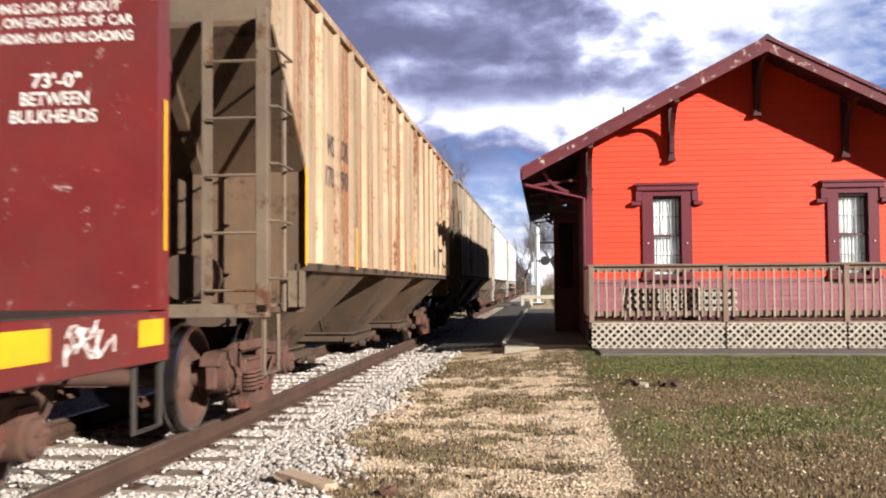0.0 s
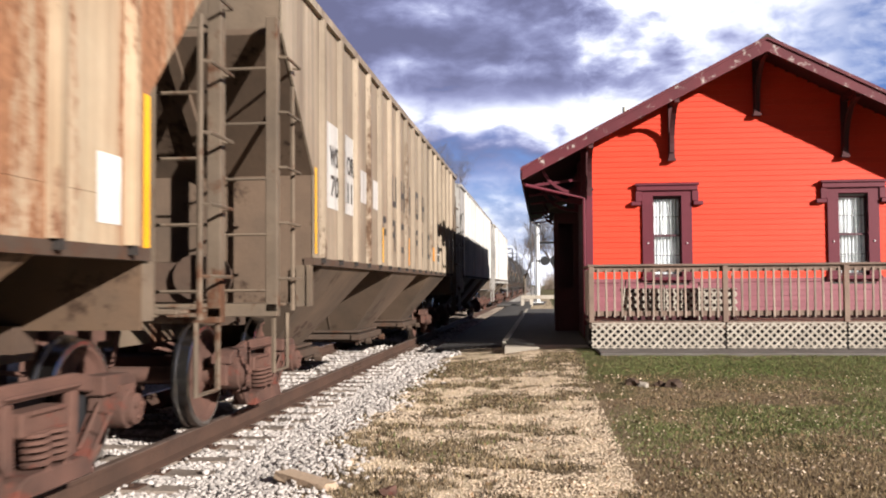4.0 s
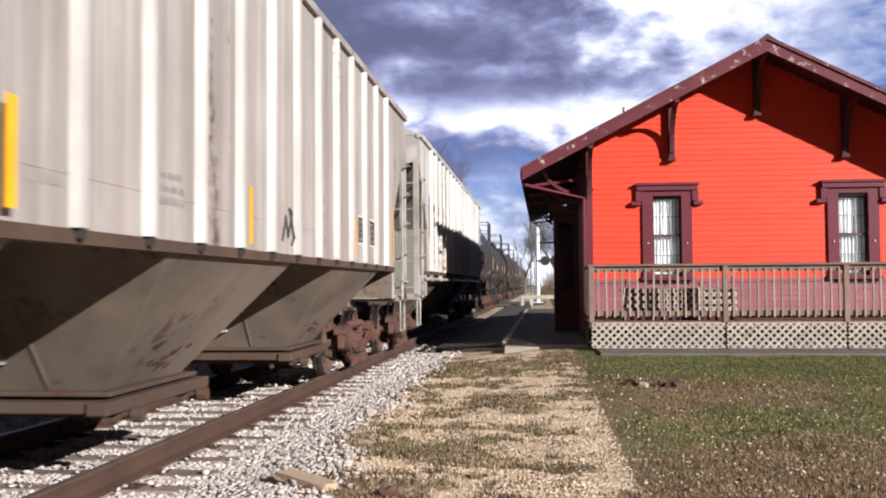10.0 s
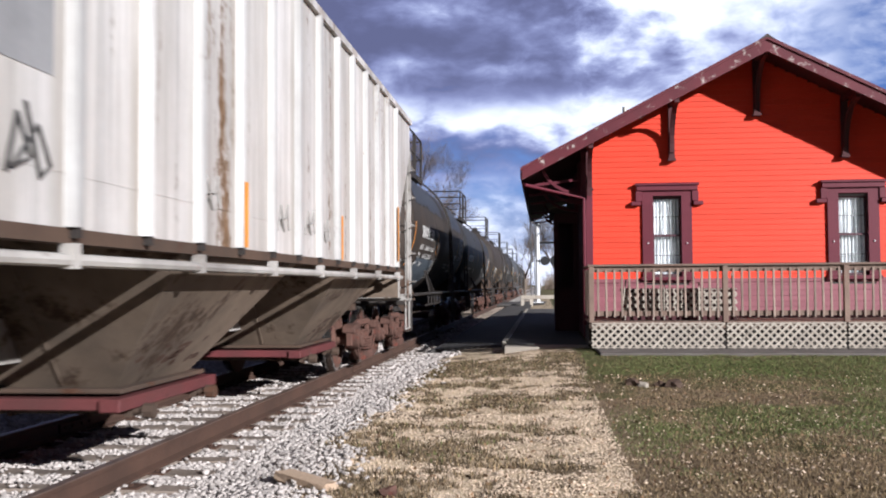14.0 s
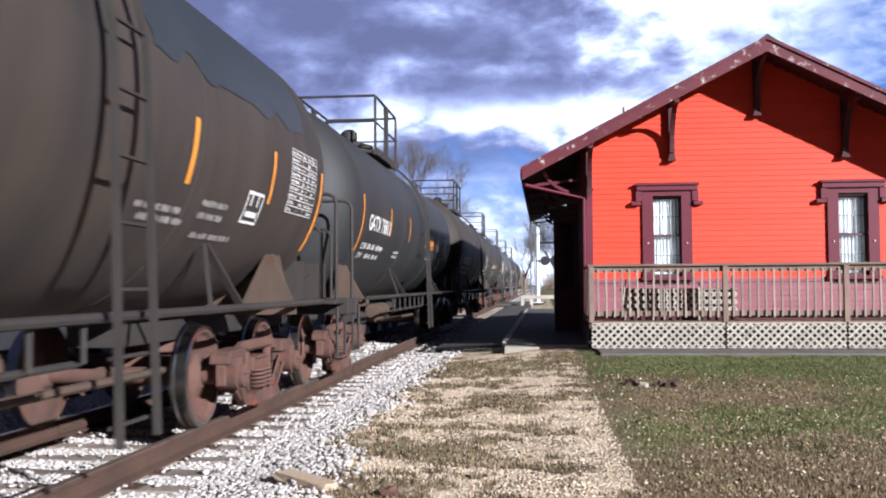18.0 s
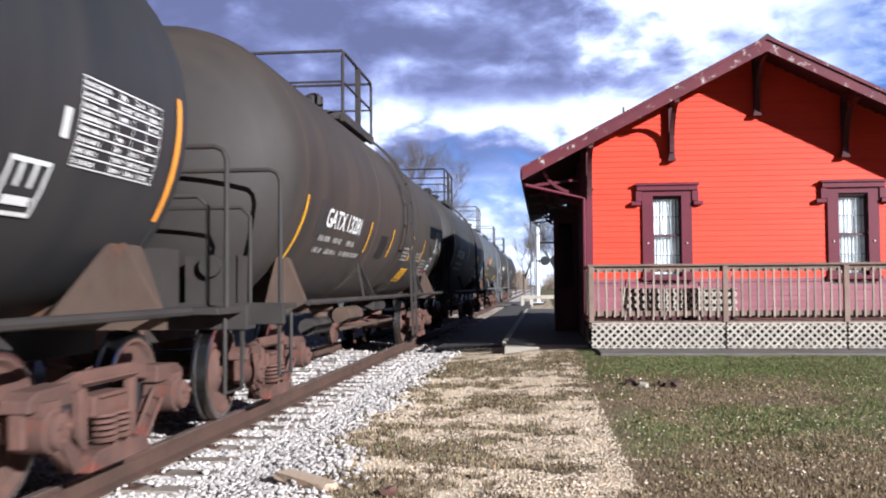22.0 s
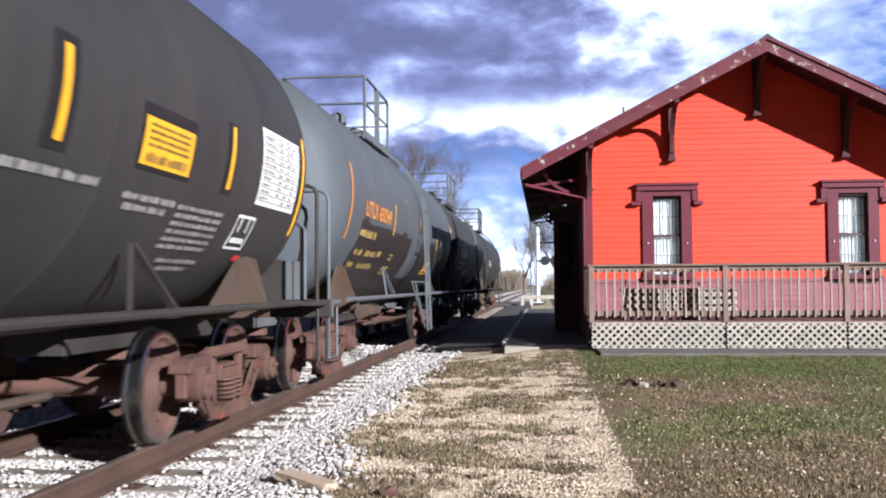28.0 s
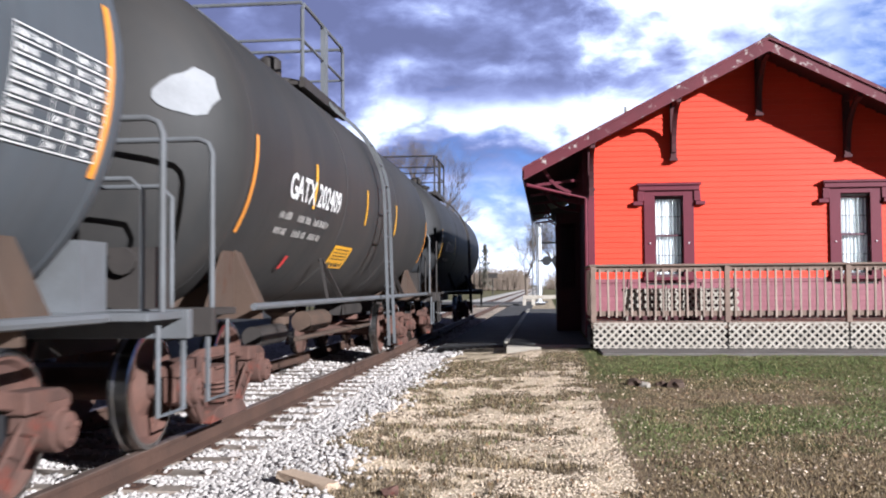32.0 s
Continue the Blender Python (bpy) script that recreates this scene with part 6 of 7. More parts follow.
def marks_1(car, y0, where, gap):
    words(car, [("WS", y0 + 0.80, 2.60, 0.23, 0.31), ("OR", y0 + 1.48, 2.63, 0.23, 0.35), ("170", y0 + 0.75, 2.27, 0.22, 0.36), ("90", y0 + 1.45, 2.30, 0.22, 0.38)], where, "black_mark")
    for k in (9.97, 10.79):
        bm = B()
        bar(bm, y0 + k, 1.61, 0.42, 0.36, where)
        part("data_plate", bm, "black_mark", car, "dark consolidated stencil plate")
    bm = B()
    bar(bm, y0 + 12.28, 1.56, 0.26, 0.36, where)
    part("data_plate", bm, "white_mark", car, "small white stencil plate")
    pale = [(y0 + 3.4 + 0.09 * i, 1.95 + 0.07 * math.sin(i * 1.7)) for i in range(12)]
    bm = B()
    pipe(bm, [where(a, b) for a, b in pale], 0.006, 4)
    part("scrawl", bm, "grey_mark", car, "thin dark scrawl")


def block_letter(bm, y, z, w, hh, where, shape):
    """A letter-sized block of bars: an upright, and crossbars for the wide ones."""
    t = min(0.085, w)
    bar(bm, y, z, t, hh, where)
    if w > 0.2:
        if "r" in shape:
            bar(bm, y + w - t, z, t, hh, where)
        if "t" in shape:
            bar(bm, y + t + 0.002, z + hh - 0.09, w - t * (2 if "r" in shape else 1) - 0.004, 0.09, where)
        if "m" in shape:
            bar(bm, y + t + 0.002, z + hh * 0.42, w - t * (2 if "r" in shape else 1) - 0.004, 0.09, where)
        if "b" in shape:
            bar(bm, y + t + 0.002, z, w - t * (2 if "r" in shape else 1) - 0.004, 0.09, where)


def marks_2(car, y0, where, gap):
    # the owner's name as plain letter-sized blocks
    rows = ((2.41, 0.47, ((4.53, 0.38, "rb"), (5.35, 0.37, "rm"), (6.25, 0.10, ""), (6.98, 0.36, "rtb"), (7.83, 0.32, "rm"))),
            (1.75, 0.46, ((3.71, 0.30, "tm"), (4.38, 0.42, "rtm"), (5.28, 0.34, "tb"), (6.14, 0.09, ""), (6.93, 0.31, "tm"), (7.80, 0.14, ""), (8.58, 0.30, "tb"))))
    for z, hh, blocks in rows:
        for y, w, shape in blocks:
            bm = B()
            block_letter(bm, y0 + y, z, w, hh, where, shape)
            part("letter_block", bm, "black_mark", car, "dark letter-sized paint block")
    for y, z, w, hh, m in ((0.50, 2.05, 0.64, 0.90, "rib_white"), (1.36, 2.05, 0.50, 0.90, "rib_white"), (2.22, 2.26, 0.44, 0.40, "rib_white"), (3.02, 2.25, 0.38, 0.38, "rib_white"), (10.12, 1.70, 0.44, 0.38, "white_mark"), (9.38, 1.72, 0.42, 0.28, "amber")):
        bm = B()
        bar(bm, y0 + y, z, w, hh, where)
        part("paint_panel", bm, m, car, "painted panel on the side")
    up = flat_side(1.590)
    words(car, [("WS", y0 + 0.62, 2.50, 0.22, 0.36), ("OR", y0 + 1.44, 2.50, 0.22, 0.36), ("70", y0 + 0.66, 2.18, 0.23, 0.36), ("11", y0 + 1.46, 2.18, 0.23, 0.24)], up, "black_mark")
    bm = B()
    for k in range(2):
        bar(bm, y0 + 10.16, 1.725 + 0.18 * k, 0.36, 0.15, up)
    part("data_plate", bm, "black_mark", car, "black stencil plate")


def end_mark(car, rows, y):
    for word, x, z, height, width in rows:
        bm = B()
        letter(bm, word, x, z, height, lambda a, b: (a, y, b), width)
        part("lettering", bm, "black_mark", car, "black stencilled car mark on the end")


def marks_3(car, y0, where, gap):
    for y, z, w, hh in ((0.72, 2.12, 0.56, 0.62), (1.49, 2.12, 0.52, 0.62)):
        bm = B()
        bar(bm, y0 + y, z, w, hh, flat_side(1.582))
        part("paint_panel", bm, "rib_white", car, "fresh white panel behind the lettering")
    up = flat_side(1.586)
    words(car, [("WS", y0 + 0.92, 2.48, 0.21, 0.30), ("OR", y0 + 1.57, 2.47, 0.21, 0.36), ("70", y0 + 0.78, 2.20, 0.22, 0.37), ("14", y0 + 1.59, 2.20, 0.22, 0.27)], up, "black_mark")
    words(car, [("LD LMT", y0 + 1.52, 1.92, 0.08, 0.40), ("LT WT", y0 + 1.52, 1.78, 0.08, 0.34)], where, "grey_mark")
    bars(car, [(y0 + 0.92, 1.62, 0.42, 0.04), (y0 + 2.3, 1.92, 0.42, 0.06), (y0 + 2.32, 1.78, 0.36, 0.06), (y0 + 3.15, 1.70, 0.36, 0.06), (y0 + 4.6, 1.72, 0.4, 0.04), (y0 + 4.6, 1.80, 0.4, 0.04), (y0 + 4.6, 1.88, 0.34, 0.04)], where, "grey_mark")
    for k, w in ((10.44, 0.39), (11.20, 0.36)):
        bm = B()
        bar(bm, y0 + k - 0.02, 1.74, w + 0.04, 0.35, where)
        part("plate_rim", bm, "white_mark", car, "white rim of the stencil plate")
        bm = B()
        bar(bm, y0 + k, 1.76, w, 0.31, up)
        part("data_plate", bm, "black_mark", car, "dark consolidated stencil plate")
        bm = B()
        rng = random.Random(int(k * 10))
        for q in range(4):
            stencil(bm, y0 + k + 0.04, 1.79 + 0.07 * q, w * rng.uniform(0.3, 0.8), 0.03, flat_side(1.589), rng)
        tagged(part("stencil_bar", bm, "dim_mark", car, "small faded stencilled data"), kind="stuff")
    bm = B()
    pipe(bm, [up(y0 + a, b) for a, b in ((7.15, 1.62), (7.25, 1.84), (7.32, 1.66), (7.45, 1.88), (7.36, 1.92), (7.52, 1.66), (7.62, 1.74), (7.44, 1.60))], 0.013, 4)
    part("scrawl", bm, "black_mark", car, "dark spray scrawl")


def marks_4(car, y0, where, gap):
    words(car, [("WS", y0 + 0.91, 2.70, 0.20, 0.37), ("OR", y0 + 1.62, 2.71, 0.20, 0.33), ("171", y0 + 0.90, 2.42, 0.20, 0.36), ("89", y0 + 1.62, 2.41, 0.20, 0.33)], flat_side(1.586), "black_mark")
    words(car, [("LD LMT", y0 + 0.90, 2.02, 0.075, 0.36), ("LT WT", y0 + 0.90, 1.88, 0.075, 0.30)], flat_side(1.586), "grey_mark")
    bars(car, [(y0 + 0.90, 2.16, 0.34, 0.07), (y0 + 1.60, 2.00, 0.30, 0.06), (y0 + 1.60, 1.87, 0.30, 0.06), (y0 + 1.60, 1.74, 0.30, 0.06), (y0 + 0.90, 1.70, 0.5, 0.05)], flat_side(1.586), "grey_mark")
    for y, z, w, hh in ((2.28, 2.05, 0.48, 0.95), (3.05, 2.2, 0.44, 0.62), (0.22, 2.15, 0.36, 0.85)):
        bm = B()
        bar(bm, y0 + y, z, w, hh, where)
        part("paint_panel", bm, "patch_pale", car, "grey overpainted patch")
    w2 = flat_side(1.590)
    bm = B()
    pipe(bm, [w2(y0 + a, b) for a, b in ((3.12, 1.72), (3.2, 1.98), (3.30, 1.80), (3.16, 1.74), (3.36, 1.95), (3.46, 1.78), (3.38, 1.72), (3.26, 2.04))], 0.012, 4)
    part("scrawl", bm, "black_mark", car, "black spray scrawl")
    for k, zz in ((5.3, 1.75), (7.0, 1.70), (7.9, 1.72), (8.5, 1.68)):
        bm = B()
        pipe(bm, [w2(y0 + k + a, zz + b) for a, b in ((0, 0), (0.1, 0.22), (0.2, 0.0), (0.06, 0.1), (0.24, 0.12), (0.3, 0.24), (0.34, 0.02))], 0.009, 4)
        part("scrawl", bm, "grey_mark", car, "thin pencil-grey scrawl")
    # train-line pipe below the side sill
    bm = B()
    pipe(bm, [(1.60, y0 - 0.2, 1.36), (1.60, y0 + 13.6, 1.36)], 0.032, 8)
    for k in range(9):
        box(bm, 1.56, 1.635, y0 + 0.4 + 1.6 * k, y0 + 0.46 + 1.6 * k, 1.32, 1.44)
    part("side_pipe", bm, "frame_white", car, "dusty pipe clamped below the sill")


hopper_car(8.80, 22.14, 12.89, "rust-streaked cream covered hopper car", "rusty_white", "bay_brown", "frame_tan", (0.40, 0.765), [(-0.04, 1.43, 2.36, "yellow"), (2.05, 1.42, 1.91, "yellow"), (7.1, 1.44, 1.88, "yellow"), (10.65, 1.43, 1.92, "yellow"), (12.86, 1.44, 2.32, "yellow")], marks_1, top=4.0, sill=1.44)
hopper_car(26.06, 39.91, 13.06, "weathered grey-tan covered hopper car with dark lettering blocks", "tan_grey", "bay_grey", "frame_tan", (0.27, 0.79), [(0.05, 1.55, 2.4, "yellow"), (3.46, 1.55, 2.02, "yellow"), (5.83, 1.56, 2.0, "amber"), (9.22, 1.54, 2.02, "yellow"), (13.0, 1.57, 2.5, "yellow")], marks_2, top=3.98)
hopper_car(43.66, 57.10, 13.17, "chalky white covered hopper car with black lettering", "hopper_white", "bay_pale", "frame_white", (0.44, 0.795), [(0.05, 1.57, 1.95, "yellow"), (0.05, 2.06, 2.49, "yellow"), (2.98, 1.56, 2.03, "yellow"), (6.3, 1.56, 2.0, "yellow"), (10.29, 1.55, 2.03, "yellow"), (13.08, 1.6, 2.35, "yellow")], marks_3, top=3.95, end_words=[("WSOR", 1.02, 3.77, 0.13, 0.44), ("7014", 1.06, 3.58, 0.13, 0.38)])
hopper_car(61.24, 75.43, 13.59, "bright white covered hopper car with rust stains", "bright_white", "bay_beige", "frame_white", (0.50, 0.79), [(0.05, 1.57, 2.5, "yellow"), (2.88, 1.56, 2.03, "amber"), (6.05, 1.52, 2.0, "amber"), (9.5, 1.52, 2.01, "amber"), (13.1, 1.6, 2.42, "amber")], marks_4, top=3.98, end_words=[("WSOR", 0.94, 3.78, 0.12, 0.38), ("17189", 0.93, 3.60, 0.12, 0.36)])


# ---- bulkhead flat car ----
def bulkhead_car(u_rear):
    car = tagged(new("flat_car"), "maroon bulkhead flat car with white lettering", "flat car", "cars of the freight train")
    y1 = 0.0
    W = 1.56
    for s in (-1, 1):
        bm = B()
        box(bm, *sorted((s * (W - 0.05), s * (W + 0.02))), -21.0, y1 - 0.12, 0.80, 1.09)
        part("side_sill", bm, "maroon", car, bevel=0.01)
        bm = B()
        box(bm, *sorted((s * (W - 0.2), s * (W - 0.02))), y1 - 0.108, y1 - 0.03, 0.80, 4.0)
        part("corner_post", bm, "maroon", car)
        for i in range(6):
            bm = B()
            pipe(bm, [(s * (W - 0.10), y1 - 0.03, 1.3 + 0.4 * i), (s * (W - 0.10), y1 + 0.06, 1.3 + 0.4 * i), (s * (W - 0.45), y1 + 0.06, 1.3 + 0.4 * i), (s * (W - 0.45), y1 - 0.11, 1.3 + 0.4 * i)], 0.013, 5)
            part("grab_iron", bm, "frame_black", car)
        bm = B()
        pipe(bm, [(s * (W - 0.03), y1 - 0.15, 0.82), (s * (W - 0.03), y1 - 0.15, 0.42), (s * (W - 0.03), y1 - 0.5, 0.42), (s * (W - 0.03), y1 - 0.5, 0.82)], 0.02, 5)
        part("stirrup_step", bm, "frame_black", car)
    bm = B()
    box(bm, -W, W, y1 - 0.26, y1 - 0.11, 1.10, 4.55)
    part("bulkhead", bm, "maroon", car)
    bm = B()
    box(bm, -W + 0.05, W - 0.05, -21.0, y1 - 0.10, 0.98, 1.099)
    part("deck", bm, "frame_black", car)
    bm = B()
    box(bm, -0.2, 0.2, -21.0, y1 + 0.8, 0.66, 0.979)
    part("centre_sill", bm, "maroon", car)
    add_trucks(car, (-1.75, -18.5))
    shared("coupler", GEAR["coupler"], car, pose(0, y1 + 0.85, 0), "rusty knuckle coupler")
    where = flat_side(W + 0.004)
    def face(x, z):
        return (x, y1 - 0.265, z)
    for word, x, z, hgt, w in (("73'-0\"", 0.78, 2.42, 0.09, 0.31), ("BETWEEN", 0.715, 2.315, 0.08, 0.425), ("BULKHEADS", 0.65, 2.21, 0.08, 0.54), ("BY KEEPING LOAD AT ABOUT", 0.30, 2.87, 0.06, 1.03), ("THE LEVEL ON EACH SIDE OF CAR", 0.22, 2.785, 0.06, 1.19), ("DURING LOADING AND UNLOADING", 0.20, 2.69, 0.06, 1.21)):
        bm = B()
        letter(bm, word, x, z, hgt, face, w)
        part("lettering", bm, "white_mark", car, "white stencilled notice")
    low = flat_side(W + 0.025)
    for y, w in ((-1.93, 0.42), (-0.56, 0.34)):
        bm = B()
        bar(bm, y, 0.90, w, 0.15, low)
        part("reflector", bm, "yellow", car, "yellow reflective plate")
    bm = B()
    rng = random.Random(14)
    for _ in range(9):
        q = [(rng.uniform(-1.42, -0.85), rng.uniform(0.87, 1.05)) for _ in range(2)]
        pipe(bm, [low(q[0][0] + (q[1][0] - q[0][0]) * f, min(1.07, max(0.84, q[0][1] + (q[1][1] - q[0][1]) * f + 0.05 * math.sin(f * 7)))) for f in (i / 7 for i in range(8))], 0.0045, 4)
    part("scrawl", bm, "white_mark", car, "white spray scrawl")
    bm = B()
    bar(bm, -0.17, 1.45, 0.045, 0.9, flat_side(W + 0.006))
    part("reflector", bm, "yellow", car, "yellow reflective strip")
    CARS.append((car, u_rear))


bulkhead_car(5.59)


# ---- tank car ----
def tank_car(uf, ur, drawn, R, zc, trucks, label, paint, frame_mat, rail_mat, tape, marks, arc_front=(-0.85, 0.18), head_patch=False):
    car = tagged(new("tank_car"), label, "tank car", "cars of the freight train")
    L = ur - uf
    h = L / 2
    dome = R * 0.52

    def skin(off):
        def where(y, a):
            ang = a / R
            return ((R + off) * math.cos(ang), y, zc + (R + off) * math.sin(ang))
        return where
    n = 10
    head = [(h + 0.06 + dome * math.sin(i * math.pi / 2 / n), R * math.cos(i * math.pi / 2 / n) + 0.001) for i in range(n + 1)]
    prof = [(-y, r) for y, r in head[::-1]] + [(-h * 0.5, R), (0, R), (h * 0.5, R)] + head
    bm = B()
    lathe(bm, prof, "y", 56, (0, 0, zc))
    shell = part("tank", bm, paint, car, soft=50)
    for y in (-h - 0.04, h + 0.04, -h * 0.34, h * 0.34):
        bm = B()
        lathe(bm, [(y - 0.012, R - 0.01), (y - 0.008, R + 0.004), (y + 0.008, R + 0.004), (y + 0.012, R - 0.01)], "y", 56, (0, 0, zc))
        part("weld_seam", bm, paint, shell, soft=50)
    # stub sills, saddles and end platforms
    for e in (-1, 1):
        ty = trucks[0] if e < 0 else trucks[1]
        bm = B()
        box(bm, -0.24, 0.24, *sorted((e * (h - 2.2), e * (h + 1.15))), 0.72, 1.04)
        part("stub_sill", bm, frame_mat, car, bevel=0.008)
        bm = B()
        prism(bm, [(-1.40, 0.96), (1.40, 0.96), (1.40, 1.03), (R * 0.80, zc - R * 0.60), (R * 0.50, zc - R * 0.84), (-R * 0.50, zc - R * 0.84), (-R * 0.80, zc - R * 0.60), (-1.40, 1.03)], "y", *sorted((e * (abs(ty) - 0.03), e * (abs(ty) + 0.03))))
        part("saddle_web", bm, "cradle_dust", car)
        for s in (-1, 1):
            bm = B()
            a = abs(ty)
            prism(bm, [(e * (a - 0.95), 1.04), (e * (a + 0.70), 1.04), (e * (a + 0.18), zc - R * 0.52), (e * (a + 0.02), zc - R * 0.52)], "x", *sorted((s * R * 0.78, s * (R * 0.78 + 0.02))))
            part("cradle_plate", bm, "cradle_dust", car, "dusty brown cradle plate under the tank end")
        bm = B()
        box(bm, -1.48, 1.48, *sorted((e * (h + 0.52), e * (h + 1.12))), 1.03, 1.08)
        box(bm, -1.52, 1.52, *sorted((e * (h + 1.06), e * (h + 1.14))), 0.90, 1.09)
        part("end_platform", bm, frame_mat, car, bevel=0.006)
        # rounded handrail across the end, and a lower hoop before it
        y0 = e * (h + 0.88)
        bm = B()
        pipe(bm, [(-1.42, y0, 1.08), (-1.42, y0, 2.20), (-1.39, y0, 2.27), (-1.32, y0, 2.30), (1.32, y0, 2.30), (1.39, y0, 2.27), (1.42, y0, 2.20), (1.42, y0, 1.08)], 0.021, 8)
        part("end_rail", bm, rail_mat, car, soft=50)
        y0 = e * (h + 1.08)
        bm = B()
        pipe(bm, [(0.20, y0, 1.08), (0.20, y0, 1.86), (0.28, y0, 1.94), (1.12, y0, 1.94), (1.20, y0, 1.86), (1.20, y0, 1.08)], 0.018, 8)
        part("hoop_rail", bm, rail_mat, car, soft=50)
        for s in (-1, 1):
            bm = B()
            y2 = e * (h * 0.44)
            peak = (s * R * 0.86, y2, zc - R * 0.60)
            beam(bm, (s * 1.40, y2 - 0.26, 1.08), peak, 0.02, 0.03, (1, 0, 0))
            beam(bm, (s * 1.40, y2 + 0.42, 1.08), peak, 0.02, 0.06, (1, 0, 0))
            part("side_brace", bm, frame_mat, car)
            bm = B()
            pipe(bm, [(s * 1.47, e * (h + 1.10), 1.0), (s * 1.47, e * (h + 1.10), 0.45), (s * 1.47, e * (h + 0.70), 0.45), (s * 1.47, e * (h + 0.70), 1.0)], 0.018, 5)
            part("stirrup_step", bm, rail_mat, car)
        bm = B()
        box(bm, 0.55, 1.02, *sorted((e * (h + 0.6), e * (h + 0.95))), 1.081, 1.52)
        lathe(bm, [(e * (h + 0.95), 0.10), (e * (h + 1.02), 0.10)], "y", 12, (0.8, 0, 1.42))
        part("brake_gear", bm, frame_mat, car)
    # running rails along both sides
    for s in (-1, 1):
        bm = B()
        pipe(bm, [(s * 1.46, -h - 0.02, 1.07), (s * 1.46, h + 0.02, 1.07)], 0.030, 8)
        part("side_rail", bm, rail_mat, car, soft=40)
        if uf > 100:
            continue
        bm = B()
        pipe(bm, [(s * 1.36, -h * 0.58, 0.83), (s * 1.36, h * 0.02, 0.83)], 0.022, 7)
        part("brake_pipe", bm, frame_mat, car)
        for i in range(7):
            y = -h * 0.58 + h * 0.60 * i / 6
            bm = B()
            pipe(bm, [(s * 1.42, y, 1.06), (s * 1.42, y, 0.84), (s * 1.36, y, 0.82)], 0.016, 6)
            part("rail_hanger", bm, frame_mat, car)
    if frame_mat == "frame_grey":
        for dy in (-1.0, -0.55, 0.95):
            bm = B()
            pipe(bm, [(1.46, 0.35 + dy, 1.30), (1.60, 0.35 + dy * 0.25, 0.46)], 0.016, 6)
            part("ladder_brace", bm, rail_mat, car)
        bm = B()
        pipe(bm, [(1.46, -0.65, 1.30), (1.46, 1.30, 1.30)], 0.016, 6)
        part("ladder_brace", bm, rail_mat, car)
    bm = B()
    pipe(bm, [(0.5, -2.6, 0.66), (0.5, -1.5, 0.66)], 0.12, 12)
    part("brake_cylinder", bm, "frame_black", car, soft=40)
    bm = B()
    pipe(bm, [(0.55, -0.6, 0.76), (0.55, 0.6, 0.76)], 0.14, 14)
    part("air_reservoir", bm, "cradle_dust", car, "dusty brown air reservoir", soft=40)
    bm = B()
    lathe(bm, [(zc - R - 0.36, 0.13), (zc - R - 0.16, 0.13), (zc - R - 0.10, 0.22), (zc - R + 0.05, 0.24)], "z", 16, (0, 0.3, 0))
    part("outlet_valve", bm, "cradle_dust", car, soft=40)
    pipe_bm = B()
    pipe(pipe_bm, [(0.9, -2.2, 0.62), (0.9, 2.4, 0.60)], 0.03, 6)
    part("brake_rod", pipe_bm, "cradle_dust", car)
    # platform, hatch and ladders on top
    top = zc + R
    bm = B()
    box(bm, -0.75, 0.75, -1.25, 1.25, top - 0.06, top - 0.01)
    for s in (-1, 1):
        box(bm, *sorted((s * 0.70, s * 0.77)), -1.27, 1.27, top - 0.10, top + 0.03)
    part("top_platform", bm, frame_mat, car)
    for s in (-1, 1):
        bm = B()
        x = s * 0.73
        pipe(bm, [(x, -1.22, top), (x, -1.22, top + 0.92), (x, -1.14, top + 1.0), (x, 1.14, top + 1.0), (x, 1.22, top + 0.92), (x, 1.22, top)], 0.026, 7)
        pipe(bm, [(x, -1.22, top + 0.52), (x, 1.22, top + 0.52)], 0.02, 6)
        box(bm, x - 0.035, x + 0.035, -0.08, 0.08, top, top + 1.0)
        part("guard_rail", bm, rail_mat, car, soft=40)
        bm = B()
        y = s * 1.24
        pipe(bm, [(-0.73, y, top + 1.0), (0.73, y, top + 1.0)], 0.024, 6)
        pipe(bm, [(-0.73, y, top + 0.52), (0.73, y, top + 0.52)], 0.018, 6)
        part("guard_rail", bm, rail_mat, car)
        # ladder that bends with the shell
        rails = []
        for dy in (-0.21, 0.21):
            pts = [(s * (R + 0.16), 0.35 + dy * 1.15, 0.40), (s * (R + 0.14), 0.35 + dy * 1.1, 1.0), (s * (R + 0.10), 0.35 + dy, zc)]
            pts += [(s * (R + 0.10) * math.cos(a), 0.35 + dy, zc + (R + 0.10) * math.sin(a)) for a in (radians(8 * i) for i in range(1, 8))]
            pts.append((s * 0.72, 0.35 + dy, top + 0.02))
            rails.append(pts)
            bm = B()
            pipe(bm, pts, 0.027, 4)
            part("ladder_rail", bm, rail_mat, car)
        line = rails[0]
        for k in range(11):
            if k < 6:
                p = (s * (R + 0.10), 0, 0.50 + 0.36 * k)
            else:
                a = radians(12 * (k - 5) - 3)
                p = (s * (R + 0.10) * math.cos(a), 0, zc + (R + 0.10) * math.sin(a))
            if p[2] > top:
                continue
            bm = B()
            pipe(bm, [(p[0], 0.35 - 0.23, p[2]), (p[0], 0.35 + 0.23, p[2])], 0.014, 5)
            part("rung", bm, rail_mat, car)
    bm = B()
    lathe(bm, [(top - 0.1, 0.34), (top + 0.22, 0.34), (top + 0.24, 0.40), (top + 0.30, 0.40), (top + 0.36, 0.2)], "z", 20, (0, 0.35, 0))
    lathe(bm, [(top - 0.1, 0.16), (top + 0.42, 0.16), (top + 0.48, 0.08)], "z", 14, (0.1, -0.55, 0))
    part("manway", bm, frame_mat, car, soft=40)
    add_trucks(car, trucks)
